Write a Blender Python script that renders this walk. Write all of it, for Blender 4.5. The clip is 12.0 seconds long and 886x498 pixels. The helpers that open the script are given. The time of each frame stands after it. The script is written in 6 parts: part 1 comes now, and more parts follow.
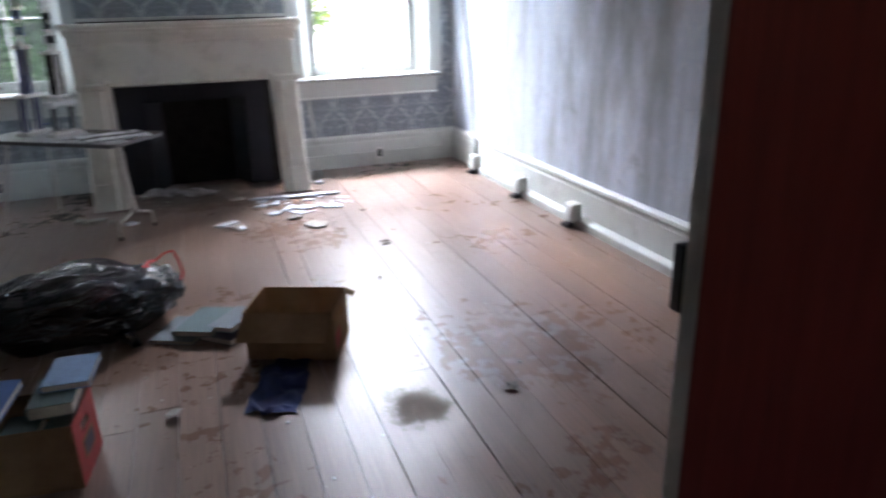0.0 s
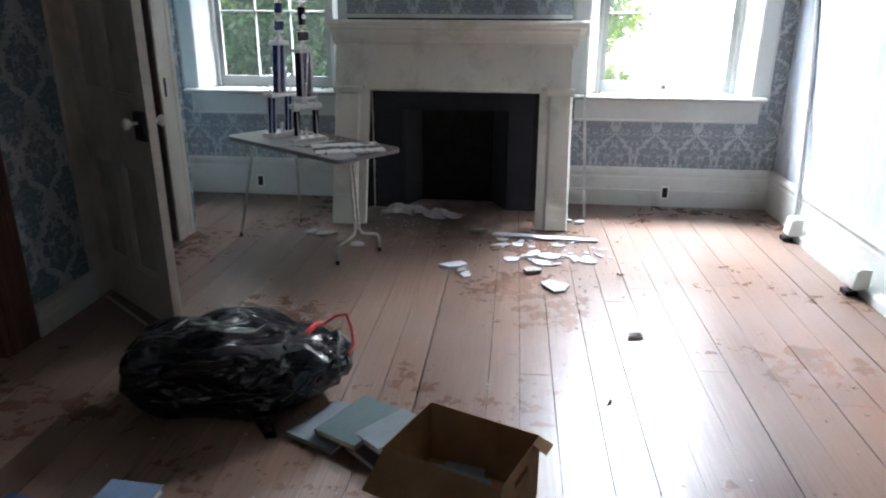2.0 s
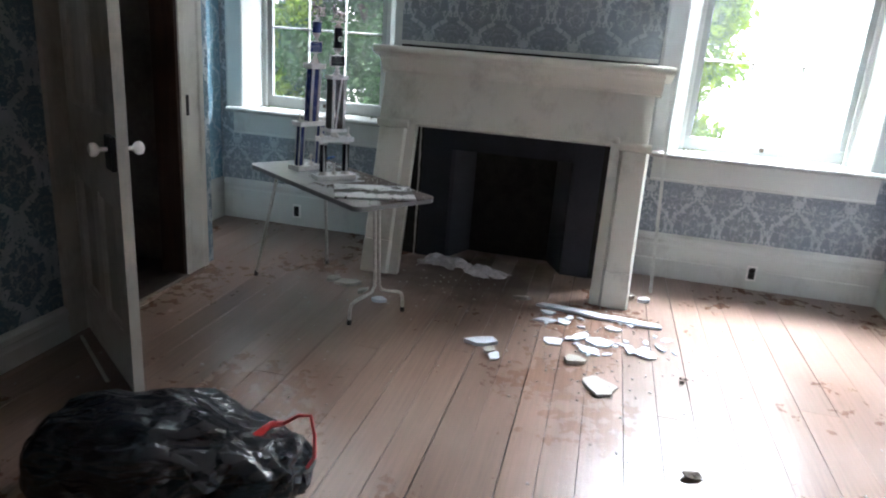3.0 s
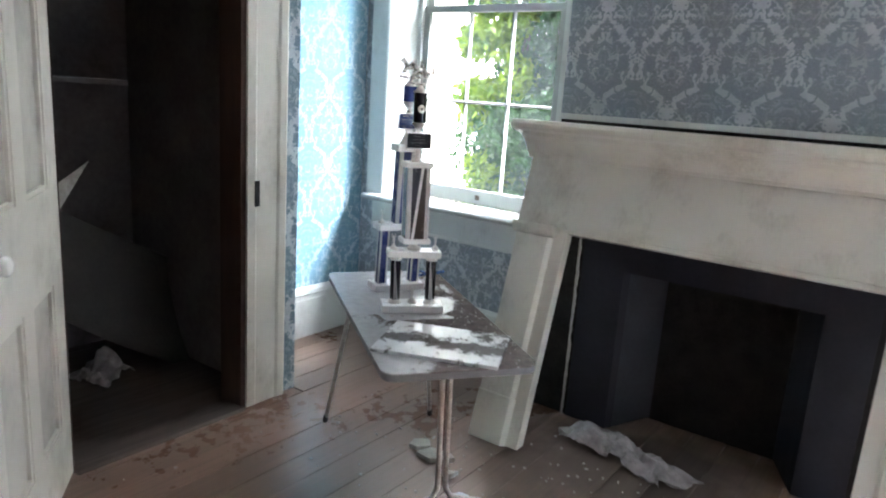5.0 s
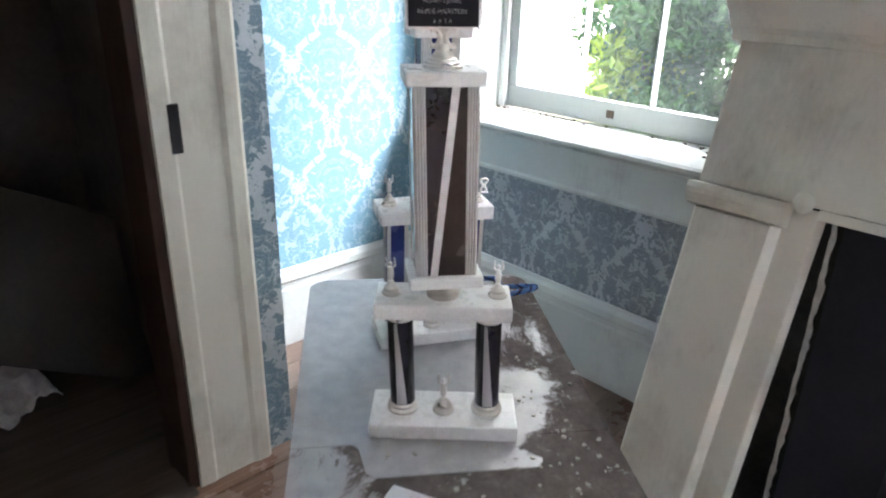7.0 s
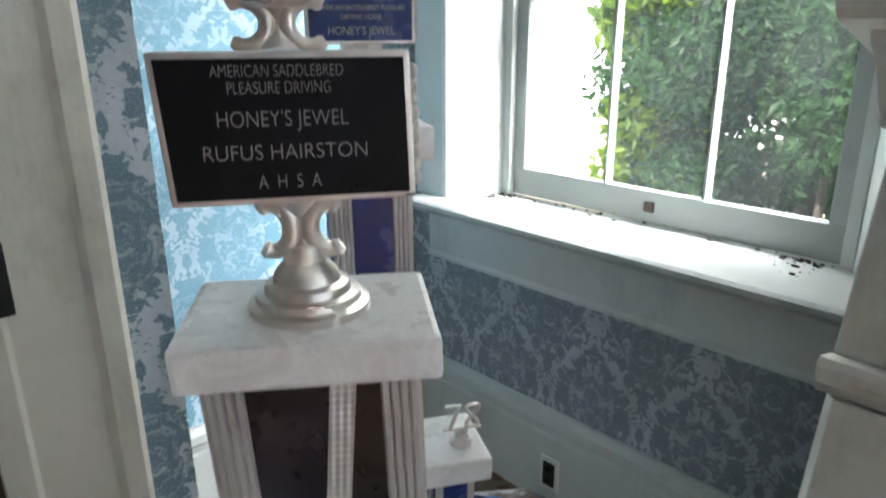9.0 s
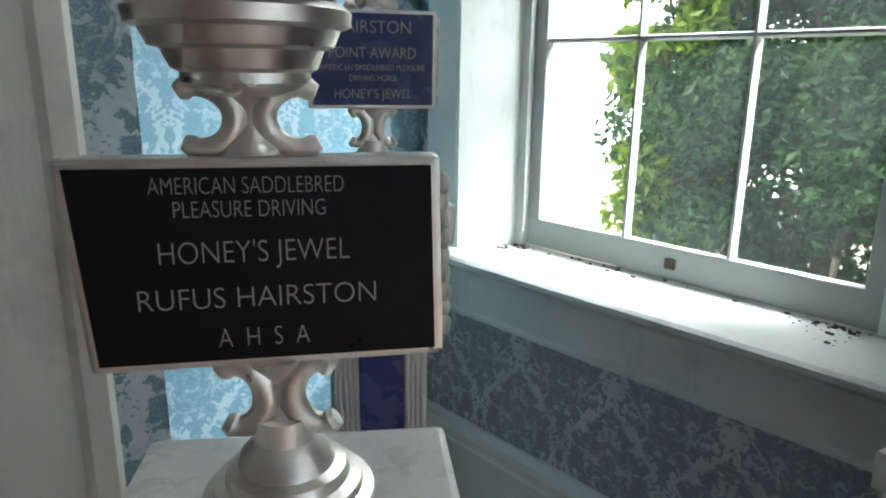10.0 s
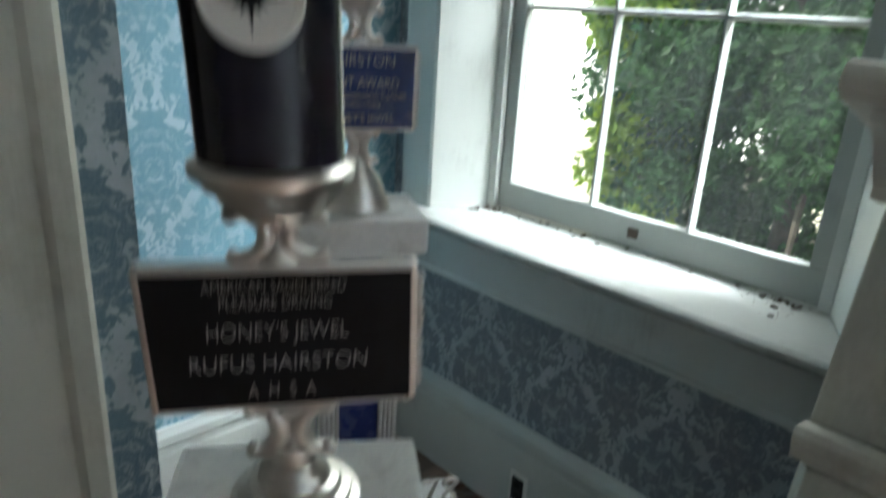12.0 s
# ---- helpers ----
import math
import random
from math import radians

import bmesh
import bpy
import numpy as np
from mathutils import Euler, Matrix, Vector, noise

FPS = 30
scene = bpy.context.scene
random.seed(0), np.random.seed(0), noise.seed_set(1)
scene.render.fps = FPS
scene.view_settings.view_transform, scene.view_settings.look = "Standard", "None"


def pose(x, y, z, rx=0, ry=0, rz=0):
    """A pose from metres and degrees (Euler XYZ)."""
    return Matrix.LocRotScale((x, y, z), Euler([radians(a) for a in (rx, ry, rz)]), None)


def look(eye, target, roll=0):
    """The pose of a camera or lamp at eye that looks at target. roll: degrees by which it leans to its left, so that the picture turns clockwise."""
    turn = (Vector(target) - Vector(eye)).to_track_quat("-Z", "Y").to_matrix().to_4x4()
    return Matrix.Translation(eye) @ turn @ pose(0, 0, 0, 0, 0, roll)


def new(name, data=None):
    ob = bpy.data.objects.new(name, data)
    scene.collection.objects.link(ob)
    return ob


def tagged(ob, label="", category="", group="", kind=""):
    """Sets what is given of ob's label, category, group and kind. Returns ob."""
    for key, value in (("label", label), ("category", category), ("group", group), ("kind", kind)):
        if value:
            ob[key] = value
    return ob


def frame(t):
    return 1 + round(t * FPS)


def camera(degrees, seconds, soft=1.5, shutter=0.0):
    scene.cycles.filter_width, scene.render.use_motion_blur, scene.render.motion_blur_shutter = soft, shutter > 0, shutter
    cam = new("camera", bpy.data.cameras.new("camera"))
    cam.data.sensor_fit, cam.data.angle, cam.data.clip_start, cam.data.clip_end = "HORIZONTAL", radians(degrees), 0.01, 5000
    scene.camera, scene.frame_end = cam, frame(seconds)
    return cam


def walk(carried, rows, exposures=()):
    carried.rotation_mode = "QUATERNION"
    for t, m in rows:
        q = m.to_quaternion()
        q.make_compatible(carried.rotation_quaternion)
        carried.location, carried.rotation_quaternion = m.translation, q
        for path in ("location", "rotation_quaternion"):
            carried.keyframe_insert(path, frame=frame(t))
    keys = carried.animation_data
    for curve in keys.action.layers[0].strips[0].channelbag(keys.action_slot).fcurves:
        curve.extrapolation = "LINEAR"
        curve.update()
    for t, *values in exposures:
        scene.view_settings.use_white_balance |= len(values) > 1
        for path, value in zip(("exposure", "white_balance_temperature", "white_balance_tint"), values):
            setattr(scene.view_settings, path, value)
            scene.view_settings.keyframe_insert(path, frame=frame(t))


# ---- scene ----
cam = camera(66.0, 12.0, soft=2.0, shutter=0.3)
PATH = [
    (0, (0.699, 0.253, 1.575), (1.317, 2.034, 0.908), -1.6),
    (0.5, (0.93, 0.541, 1.633), (0.875, 2.422, 0.956), 0.1),
    (1, (0.96, 0.918, 1.582), (0.705, 2.777, 0.891), 1.0),
    (1.5, (1.003, 1.132, 1.602), (0.764, 3.004, 0.941), 0.5),
    (2, (1.148, 1.465, 1.606), (0.957, 3.342, 0.942), 0.3),
    (2.5, (1.234, 1.811, 1.608), (0.91, 3.686, 0.994), 1.9),
    (3, (1.3, 2.215, 1.622), (0.884, 4.077, 1.023), 4.3),
    (3.5, (1.47, 2.59, 1.604), (0.871, 4.406, 1.017), 6.2),
    (3.7, (1.505, 2.737, 1.599), (0.79, 4.507, 1.003), 6.7),
    (5.3, (1.327, 4.149, 1.608), (0.115, 5.681, 1.178), 4.2),
    (5.5, (1.237, 4.293, 1.579), (-0.004, 5.778, 1.072), 4.0),
    (6, (0.937, 4.664, 1.526), (-0.224, 6.146, 0.852), 4.1),
    (6.5, (0.687, 5.021, 1.521), (-0.608, 6.371, 0.812), 2.3),
    (6.7, (0.59, 5.155, 1.505), (-0.76, 6.443, 0.784), 1.9),
    (8.3, (0.070, 5.757, 1.428), (-1.134, 7.065, 0.512), 0.6),
    (8.5, (0.057, 5.787, 1.446), (-1.231, 7.075, 0.62), 0.1),
    (9, (0.014, 5.828, 1.473), (-1.386, 7.118, 0.86), -0.3),
    (9.5, (-0.013, 5.854, 1.497), (-1.429, 7.182, 1.018), 0.1),
    (10, (-0.061, 5.884, 1.488), (-1.499, 7.179, 0.983), 0.7),
    (10.5, (-0.04, 5.869, 1.54), (-1.517, 7.119, 1.035), 1.2),
    (11, (0.006, 5.839, 1.695), (-1.403, 7.22, 1.363), 1.7),
    (11.5, (0.031, 5.825, 1.682), (-1.324, 7.256, 1.338), 2.3),
    (12, (-0.028, 5.85, 1.554), (-1.372, 7.176, 0.895), 3.5),
]
walk(cam, [(t, look(eye, target, roll)) for t, eye, target, roll in PATH], exposures=(
    (0.0, 0.85, 5950, 17), (0.5, 0.45, 5900, 17), (1.0, 0.65, 5950, 15), (1.5, 0.85, 6000, 14), (2.5, 0.9, 6050, 12), (3.7, 1.2, 6100, 11), (5.5, 1.8, 6100, 12),
    (6.7, 1.75, 6300, 14), (8.5, 1.45, 6350, 11), (9.5, 0.8, 6300, 6), (11.0, 0.3, 6200, 0), (11.5, -0.05, 6250, 1), (12.0, 0.25, 6250, 2)))

# ---- world and light ----
world = bpy.data.worlds.new("sky")
scene.world = world
world.use_nodes = True
wn = world.node_tree
sky = wn.nodes.new("ShaderNodeTexSky")
sky.sky_type, sky.sun_disc = "NISHITA", False
sky.dust_density = 3.0
sky.sun_elevation, sky.sun_rotation = radians(48), radians(150)
wn.nodes["Background"].inputs["Strength"].default_value = 0.12
wn.links.new(sky.outputs[0], wn.nodes["Background"].inputs["Color"])


def lamp(name, kind, m, energy, colour=(1, 1, 1), size=None):
    data = bpy.data.lights.new(name, kind)
    data.energy, data.color = energy, colour
    if kind == "AREA":
        data.shape, data.size, data.size_y = "RECTANGLE", size[0], size[1]
    ob = new(name, data)
    ob.matrix_world = m
    return ob


sun = lamp("sun", "SUN", look((0, 0, 0), (0.45, 0.75, -1.0)), 5.0, (1.0, 0.95, 0.86))
sun.data.angle = radians(0.6)
# sky light that falls in steeply through the two window openings; a tree shades the first
for wx, power, fan in ((-0.972, 45, 110), (2.20, 1200, 108)):
    daylight = lamp("window_daylight", "AREA", look((wx, 8.70, 4.55), (wx, 6.2, 0.75)), power, (0.90, 0.94, 1.0), (3.0, 2.0))
    daylight.data.spread = radians(fan)

# ---- materials ----
class Net:
    """A small helper for building a node material."""

    def __init__(self, name, rough=0.6, metal=0.0, spec=0.5):
        self.mat = bpy.data.materials.new(name)
        self.mat.use_nodes = True
        self.t = self.mat.node_tree
        self.bsdf = self.t.nodes["Principled BSDF"]
        self.set("Roughness", rough), self.set("Metallic", metal), self.set("Specular IOR Level", spec)
        self._co = None

    def set(self, key, v):
        s = self.bsdf.inputs[key]
        if isinstance(v, bpy.types.NodeSocket):
            self.t.links.new(v, s)
        else:
            s.default_value = v if not isinstance(v, tuple) else (*v, 1.0)[: len(s.default_value)]

    def node(self, kind, ins=(), **props):
        n = self.t.nodes.new(kind)
        for k, v in props.items():
            if k == "operation":
                n.operation = v
            elif k == "data_type":
                n.data_type = v
            elif k == "blend_type":
                n.blend_type = v
            elif k == "feature":
                n.feature = v
            elif k == "noise_dimensions":
                n.noise_dimensions = v
            elif k == "clamp":
                n.use_clamp = v
        for k, v in dict(ins).items():
            if isinstance(v, bpy.types.NodeSocket):
                self.t.links.new(v, n.inputs[k])
            else:
                n.inputs[k].default_value = v
        return n

    def co(self):
        if self._co is None:
            self._co = self.t.nodes.new("ShaderNodeTexCoord").outputs["Object"]
        return self._co

    def world_co(self):
        return self.node("ShaderNodeNewGeometry").outputs["Position"]

    def scaled(self, v, s, off=(0, 0, 0)):
        n = self.t.nodes.new("ShaderNodeMapping")
        self.t.links.new(v, n.inputs["Vector"])
        n.inputs["Scale"].default_value = s
        if isinstance(off, bpy.types.NodeSocket):
            self.t.links.new(off, n.inputs["Location"])
        else:
            n.inputs["Location"].default_value = off
        return n.outputs[0]

    def noise(self, v, scale, detail=4, rough=0.55, dist=0.0):
        return self.node("ShaderNodeTexNoise", {"Vector": v, "Scale": scale, "Detail": detail, "Roughness": rough, "Distortion": dist}).outputs["Fac"]

    def ramp(self, fac, stops):
        n = self.t.nodes.new("ShaderNodeValToRGB")
        self.t.links.new(fac, n.inputs[0])
        e = n.color_ramp.elements
        while len(e) < len(stops):
            e.new(0.5)
        for el, (p, c) in zip(e, stops):
            el.position = p
            el.color = (*c, 1) if isinstance(c, tuple) else (c, c, c, 1)
        return n.outputs[0]

    def mix(self, fac, a, b, blend="MIX"):
        n = self.node("ShaderNodeMix", data_type="RGBA", blend_type=blend)
        for s, v in ((n.inputs[0], fac), (n.inputs[6], a), (n.inputs[7], b)):
            if isinstance(v, bpy.types.NodeSocket):
                self.t.links.new(v, s)
            elif isinstance(v, tuple):
                s.default_value = (*v, 1)
            else:
                s.default_value = v
        return n.outputs[2]

    def math(self, op, a, b=0.0, clamp=False):
        n = self.node("ShaderNodeMath", operation=op, clamp=clamp)
        for s, v in ((n.inputs[0], a), (n.inputs[1], b)):
            if isinstance(v, bpy.types.NodeSocket):
                self.t.links.new(v, s)
            else:
                s.default_value = v
        return n.outputs[0]

    def bump(self, h, strength=0.3, dist=0.002):
        n = self.node("ShaderNodeBump", {"Height": h, "Strength": strength, "Distance": dist})
        self.set("Normal", n.outputs[0])

    def island(self):
        return self.node("ShaderNodeNewGeometry").outputs["Random Per Island"]

    def object_random(self):
        return self.node("ShaderNodeObjectInfo").outputs["Random"]


def m_paint(name, base, dirt, rough=0.5, amount=0.5, streak=True, spec=0.35):
    """Old oil paint: faint brush grain, soft grime in blotches, small chips."""
    n = Net(name, rough, spec=spec)
    p = n.world_co()
    big = n.noise(n.scaled(p, (1.1, 1.1, 0.7)), 1.9, 6, 0.62)
    mid = n.noise(p, 7, 5, 0.65)
    fine = n.noise(n.scaled(p, (40, 40, 5) if streak else (20, 20, 20)), 2.5, 3, 0.5)
    f = n.math("ADD", n.math("MULTIPLY", big, 0.62), n.math("ADD", n.math("MULTIPLY", mid, 0.28), n.math("MULTIPLY", fine, 0.10)))
    half = tuple(0.5 * (a + b) for a, b in zip(base, dirt))
    col = n.ramp(f, [(0.30, dirt), (0.36 + 0.05 * amount, half), (0.42 + 0.12 * amount, tuple(0.94 * c for c in base)), (0.72, base)])
    speck = n.ramp(n.noise(p, 48, 4, 0.7), [(0.70, 0.0), (0.74, 1.0)])
    col = n.mix(n.math("MULTIPLY", speck, 0.5), col, dirt)
    n.set("Base Color", col)
    n.set("Roughness", n.ramp(big, [(0.3, rough + 0.15), (0.7, rough - 0.08)]))
    n.bump(n.math("ADD", n.math("MULTIPLY", fine, 0.6), n.math("ADD", mid, n.math("MULTIPLY", speck, -0.5))), 0.18, 0.002)
    return n.mat


def m_plain(name, base, rough=0.6, metal=0.0, var=0.25, scale=8, bump=0.1, spec=0.5):
    n = Net(name, rough, metal, spec)
    p = n.co()
    a = n.noise(p, scale, 5, 0.6)
    b = n.noise(p, scale * 9, 3, 0.6)
    f = n.math("ADD", n.math("MULTIPLY", a, 0.7), n.math("MULTIPLY", b, 0.3))
    lo, hi = tuple(c * (1 - var) for c in base), tuple(min(1, c * (1 + var)) for c in base)
    n.set("Base Color", n.ramp(f, [(0.3, lo), (0.7, hi)]))
    n.set("Roughness", n.ramp(a, [(0.3, max(0.02, rough - 0.08)), (0.7, min(1, rough + 0.1))]))
    if bump:
        n.bump(f, bump, 0.002)
    return n.mat


def m_wood(name, base, dark, rough=0.55, along="z", spec=0.3):
    n = Net(name, rough, spec=spec)
    s = {"x": (0.6, 9, 9), "y": (9, 0.6, 9), "z": (9, 9, 0.6)}[along]
    p = n.scaled(n.co(), s)
    g = n.noise(p, 3, 6, 0.65, 0.6)
    n.set("Base Color", n.ramp(g, [(0.3, dark), (0.7, base)]))
    n.bump(g, 0.3, 0.002)
    return n.mat


def m_floorboard():
    """Worn softwood boards: brown stain rubbed through to grey pink, greasy sheen, drips and dust."""
    n = Net("worn_floorboard", 0.3, spec=0.5)
    p = n.world_co()
    r = n.object_random()
    off = n.node("ShaderNodeCombineXYZ", {"X": n.math("MULTIPLY", r, 31.0), "Y": n.math("MULTIPLY", r, 17.0)}).outputs[0]
    grain = n.noise(n.scaled(p, (30, 1.1, 30), off), 2.0, 6, 0.6, 0.4)
    wear = n.noise(p, 1.2, 2.5, 0.5, 0.3)
    col = n.ramp(grain, [(0.25, (0.105, 0.060, 0.041)), (0.5, (0.168, 0.100, 0.070)), (0.78, (0.228, 0.145, 0.105))])
    tint = n.ramp(r, [(0.0, 0.80), (0.5, 1.0), (1.0, 1.18)])
    col = n.mix(1.0, col, tint, "MULTIPLY")
    worn = n.ramp(wear, [(0.36, 0.0), (0.66, 1.0)])
    col = n.mix(n.math("MULTIPLY", worn, 0.50), col, (0.25, 0.188, 0.150))
    dark = n.ramp(n.noise(p, 4.3, 7, 0.75), [(0.24, 1.0), (0.44, 0.0)])
    col = n.mix(n.math("MULTIPLY", dark, 0.06), col, (0.06, 0.04, 0.032))
    # boards by the far wall rubbed to bare orange wood
    od = n.node("ShaderNodeVectorMath", {0: n.scaled(p, (1.0, 0.45, 1.0)), 1: (2.75, 1.75, 0.0)}, operation="DISTANCE").outputs["Value"]
    bare = n.ramp(n.math("ADD", od, n.math("MULTIPLY", n.noise(n.scaled(p, (3.0, 0.5, 1.0)), 2.0, 3, 0.5), 0.7)), [(0.40, 1.0), (0.95, 0.0)])
    col = n.mix(n.math("MULTIPLY", bare, 0.55), col, (0.36, 0.185, 0.10))
    # hearth dirt, mostly the leaning mantel's shade painted dark on the boards
    sd = n.node("ShaderNodeVectorMath", {0: n.scaled(p, (0.75, 1.0, 1.0)), 1: (0.40, 6.75, 0.0)}, operation="DISTANCE").outputs["Value"]
    soot_shade = n.ramp(n.math("ADD", sd, n.math("MULTIPLY", n.noise(p, 3.0, 4, 0.55), 0.8)), [(0.70, 1.0), (1.25, 0.0)])
    col = n.mix(n.math("MULTIPLY", soot_shade, 0.62), col, (0.06, 0.046, 0.038))
    # an old spill, dried pale brown with a darker rim
    dd = n.node("ShaderNodeVectorMath", {0: p, 1: (1.40, 2.64, 0.0)}, operation="DISTANCE").outputs["Value"]
    ring = n.math("ADD", dd, n.math("MULTIPLY", n.noise(p, 8, 7, 0.75), 0.50))
    col = n.mix(n.ramp(ring, [(0.30, 0.45), (0.37, 0.8), (0.40, 0.0)]), col, (0.12, 0.10, 0.055))
    n.set("Base Color", col)
    ro = n.math("ADD", n.math("MULTIPLY", wear, 0.4), n.math("MULTIPLY", n.noise(p, 11, 5, 0.65), 0.35))
    stain = n.ramp(ring, [(0.33, 0.7), (0.41, 0.0)])
    rough = n.mix(stain, n.ramp(ro, [(0.24, 0.24), (0.36, 0.29), (0.55, 0.38)]), (0.8, 0.8, 0.8))
    n.set("Roughness", n.mix(soot_shade, rough, (0.7, 0.7, 0.7)))
    n.set("Specular IOR Level", n.mix(stain, (0.6, 0.6, 0.6), (0.15, 0.15, 0.15)))
    n.bump(n.math("ADD", n.math("MULTIPLY", grain, 0.6), n.math("ADD", n.noise(p, 5, 4), n.math("MULTIPLY", n.noise(p, 16, 3), 0.2))), 0.30, 0.003)
    return n.mat


def m_wallpaper(name, ground, figure, axis, water=0.5, cover=0.0, crisp=1.0):
    """Damask paper: an ogee net of pale, ragged leaves round scalloped flowers, faded, stained and worn."""
    n = Net(name, 0.75, spec=0.2)
    p = n.world_co()
    xyz = n.node("ShaderNodeSeparateXYZ", {"Vector": p})
    wide, high = 0.335, 0.47
    u0 = n.math("DIVIDE", xyz.outputs[0 if axis == "x" else 1], wide)
    v0 = n.math("ADD", n.math("DIVIDE", xyz.outputs[2], high), 0.12)
    v = n.math("SUBTRACT", n.math("FRACT", v0), 0.5)
    au = n.math("ABSOLUTE", n.math("SUBTRACT", n.math("FRACT", u0), 0.5))
    av = n.math("ABSOLUTE", v)
    vec = n.node("ShaderNodeCombineXYZ", {"X": n.math("MULTIPLY", au, wide), "Y": n.math("MULTIPLY", v, high)}).outputs[0]
    leaf = n.noise(vec, 27, 2.2, 0.5, 1.2)
    tip = n.noise(vec, 90, 2.0, 0.5, 0.4)
    # the net: wavy stems that meet at narrow necks
    stem = n.math("ADD", n.math("MULTIPLY", n.math("COSINE", n.math("MULTIPLY", v, 6.2832)), 0.22), 0.25)
    d = n.math("MULTIPLY", n.math("ABSOLUTE", n.math("SUBTRACT", au, stem)), wide * 0.8)
    grow = n.math("ADD", n.math("MULTIPLY", n.math("SUBTRACT", leaf, 0.44), 0.17), n.math("MULTIPLY", n.math("SUBTRACT", tip, 0.5), 0.05))
    band = n.ramp(n.math("ADD", n.math("SUBTRACT", n.math("ADD", grow, 0.004 + cover), d), 0.5), [(0.4985, 0.0), (0.5015, 1.0)])
    # flowers in the middle of each mesh
    def reach(a, b):
        x2, y2 = n.math("MULTIPLY", a, wide), n.math("MULTIPLY", b, high * 0.75)
        return n.math("SQRT", n.math("ADD", n.math("MULTIPLY", x2, x2), n.math("MULTIPLY", y2, y2)))
    r = n.math("MINIMUM", reach(au, v), reach(n.math("SUBTRACT", 0.5, au), n.math("SUBTRACT", 0.5, av)))
    lobe = n.math("ADD", r, n.math("MULTIPLY", n.math("SUBTRACT", leaf, 0.5), 0.09))
    ring = n.math("ABSOLUTE", n.math("SUBTRACT", n.math("FRACT", n.math("DIVIDE", lobe, 0.030)), 0.5))
    flower = n.math("MULTIPLY", n.ramp(ring, [(0.08, 1.0), (0.15, 0.0)]), n.ramp(r, [(0.075, 0.45), (0.105, 0.0)]))
    fold = n.math("ABSOLUTE", n.math("SUBTRACT", n.math("FRACT", n.math("MULTIPLY", leaf, 8.0)), 0.5))
    vein = n.ramp(fold, [(0.04, 0.26), (0.11, 0.0)])
    sprig = n.ramp(n.math("ADD", leaf, n.math("MULTIPLY", n.math("SUBTRACT", tip, 0.5), 0.25)), [(0.590, 0.0), (0.603, 0.8)])
    rub = n.ramp(n.noise(p, 4, 5, 0.7), [(0.30, 0.45), (0.58, 1.0)])
    shape = n.math("MULTIPLY", n.math("MAXIMUM", n.math("MAXIMUM", band, sprig), n.math("MAXIMUM", flower, vein)), rub)
    tone = n.mix(n.ramp(n.noise(p, 260, 2, 0.6), [(0.42, 0.0), (0.75, 0.22)]), ground, figure)
    col = n.mix(n.math("MULTIPLY", shape, crisp), tone, figure)
    stain = n.ramp(n.noise(n.scaled(p, (1.6, 1.6, 0.5)), 1.6, 6, 0.65), [(0.42, 0.0), (0.7, 1.0)])
    col = n.mix(n.math("MULTIPLY", stain, water), col, (0.25, 0.25, 0.24))
    runs = n.ramp(n.noise(n.scaled(p, (3.2, 3.2, 0.22)), 2.0, 5, 0.6), [(0.50, 0.0), (0.72, 1.0)])
    col = n.mix(n.math("MULTIPLY", runs, water * 0.55), col, (0.20, 0.215, 0.235))
    mould = n.ramp(n.noise(p, 3.2, 7, 0.75), [(0.60, 0.0), (0.72, 1.0)])
    col = n.mix(n.math("MULTIPLY", mould, water * 0.8), col, (0.06, 0.065, 0.07))
    n.set("Base Color", col)
    n.bump(n.math("ADD", shape, n.noise(p, 3, 3)), 0.12, 0.002)
    return n.mat


M = {}
M["floor"] = m_floorboard()
M["sill"] = m_paint("scuffed_sill_paint", (0.47, 0.48, 0.45), (0.15, 0.145, 0.125), 0.4, 0.75, False)
# dirty trim paint, made darker to look backlit against the panes
M["sash"] = m_paint("dirty_backlit_sash_paint", (0.42, 0.44, 0.41), (0.20, 0.20, 0.18), 0.45, 0.6)
M["closetfloor"] = m_wood("dirty_shaded_floor", (0.11, 0.085, 0.07), (0.05, 0.038, 0.03), 0.6, "y")
M["jambwood"] = m_wood("dark_jamb_wood", (0.06, 0.030, 0.020), (0.03, 0.014, 0.010), 0.55)
# grimy door paint again, darkened for the shade in the recessed panels
M["doorpanel"] = m_paint("grimy_shaded_panel_paint", (0.50, 0.475, 0.415), (0.19, 0.17, 0.145), 0.5, 0.9)
M["paint"] = m_paint("old_cream_paint", (0.70, 0.68, 0.60), (0.36, 0.34, 0.28), 0.45, 0.5)
M["trim"] = m_paint("old_white_paint", (0.63, 0.65, 0.61), (0.33, 0.335, 0.31), 0.42, 0.45)
M["doorpaint"] = m_paint("grimy_door_paint", (0.60, 0.57, 0.50), (0.25, 0.23, 0.20), 0.5, 0.7)
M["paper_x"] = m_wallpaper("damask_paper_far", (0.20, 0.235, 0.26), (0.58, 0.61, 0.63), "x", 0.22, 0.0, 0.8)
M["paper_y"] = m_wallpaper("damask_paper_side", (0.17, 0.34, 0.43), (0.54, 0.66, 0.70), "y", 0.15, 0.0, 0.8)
# same damask coloured darker for the west wall's shade, paler for the lit east
M["paper_west"] = m_wallpaper("damask_paper_shaded", (0.125, 0.20, 0.245), (0.60, 0.65, 0.67), "y", 0.25, 0.014, 0.85)
M["paper_lit"] = m_wallpaper("damask_paper_lit", (0.62, 0.69, 0.78), (0.72, 0.77, 0.83), "y", 0.85)
M["dark"] = m_plain("dark_void", (0.03, 0.027, 0.024), 0.9, var=0.4, scale=3)
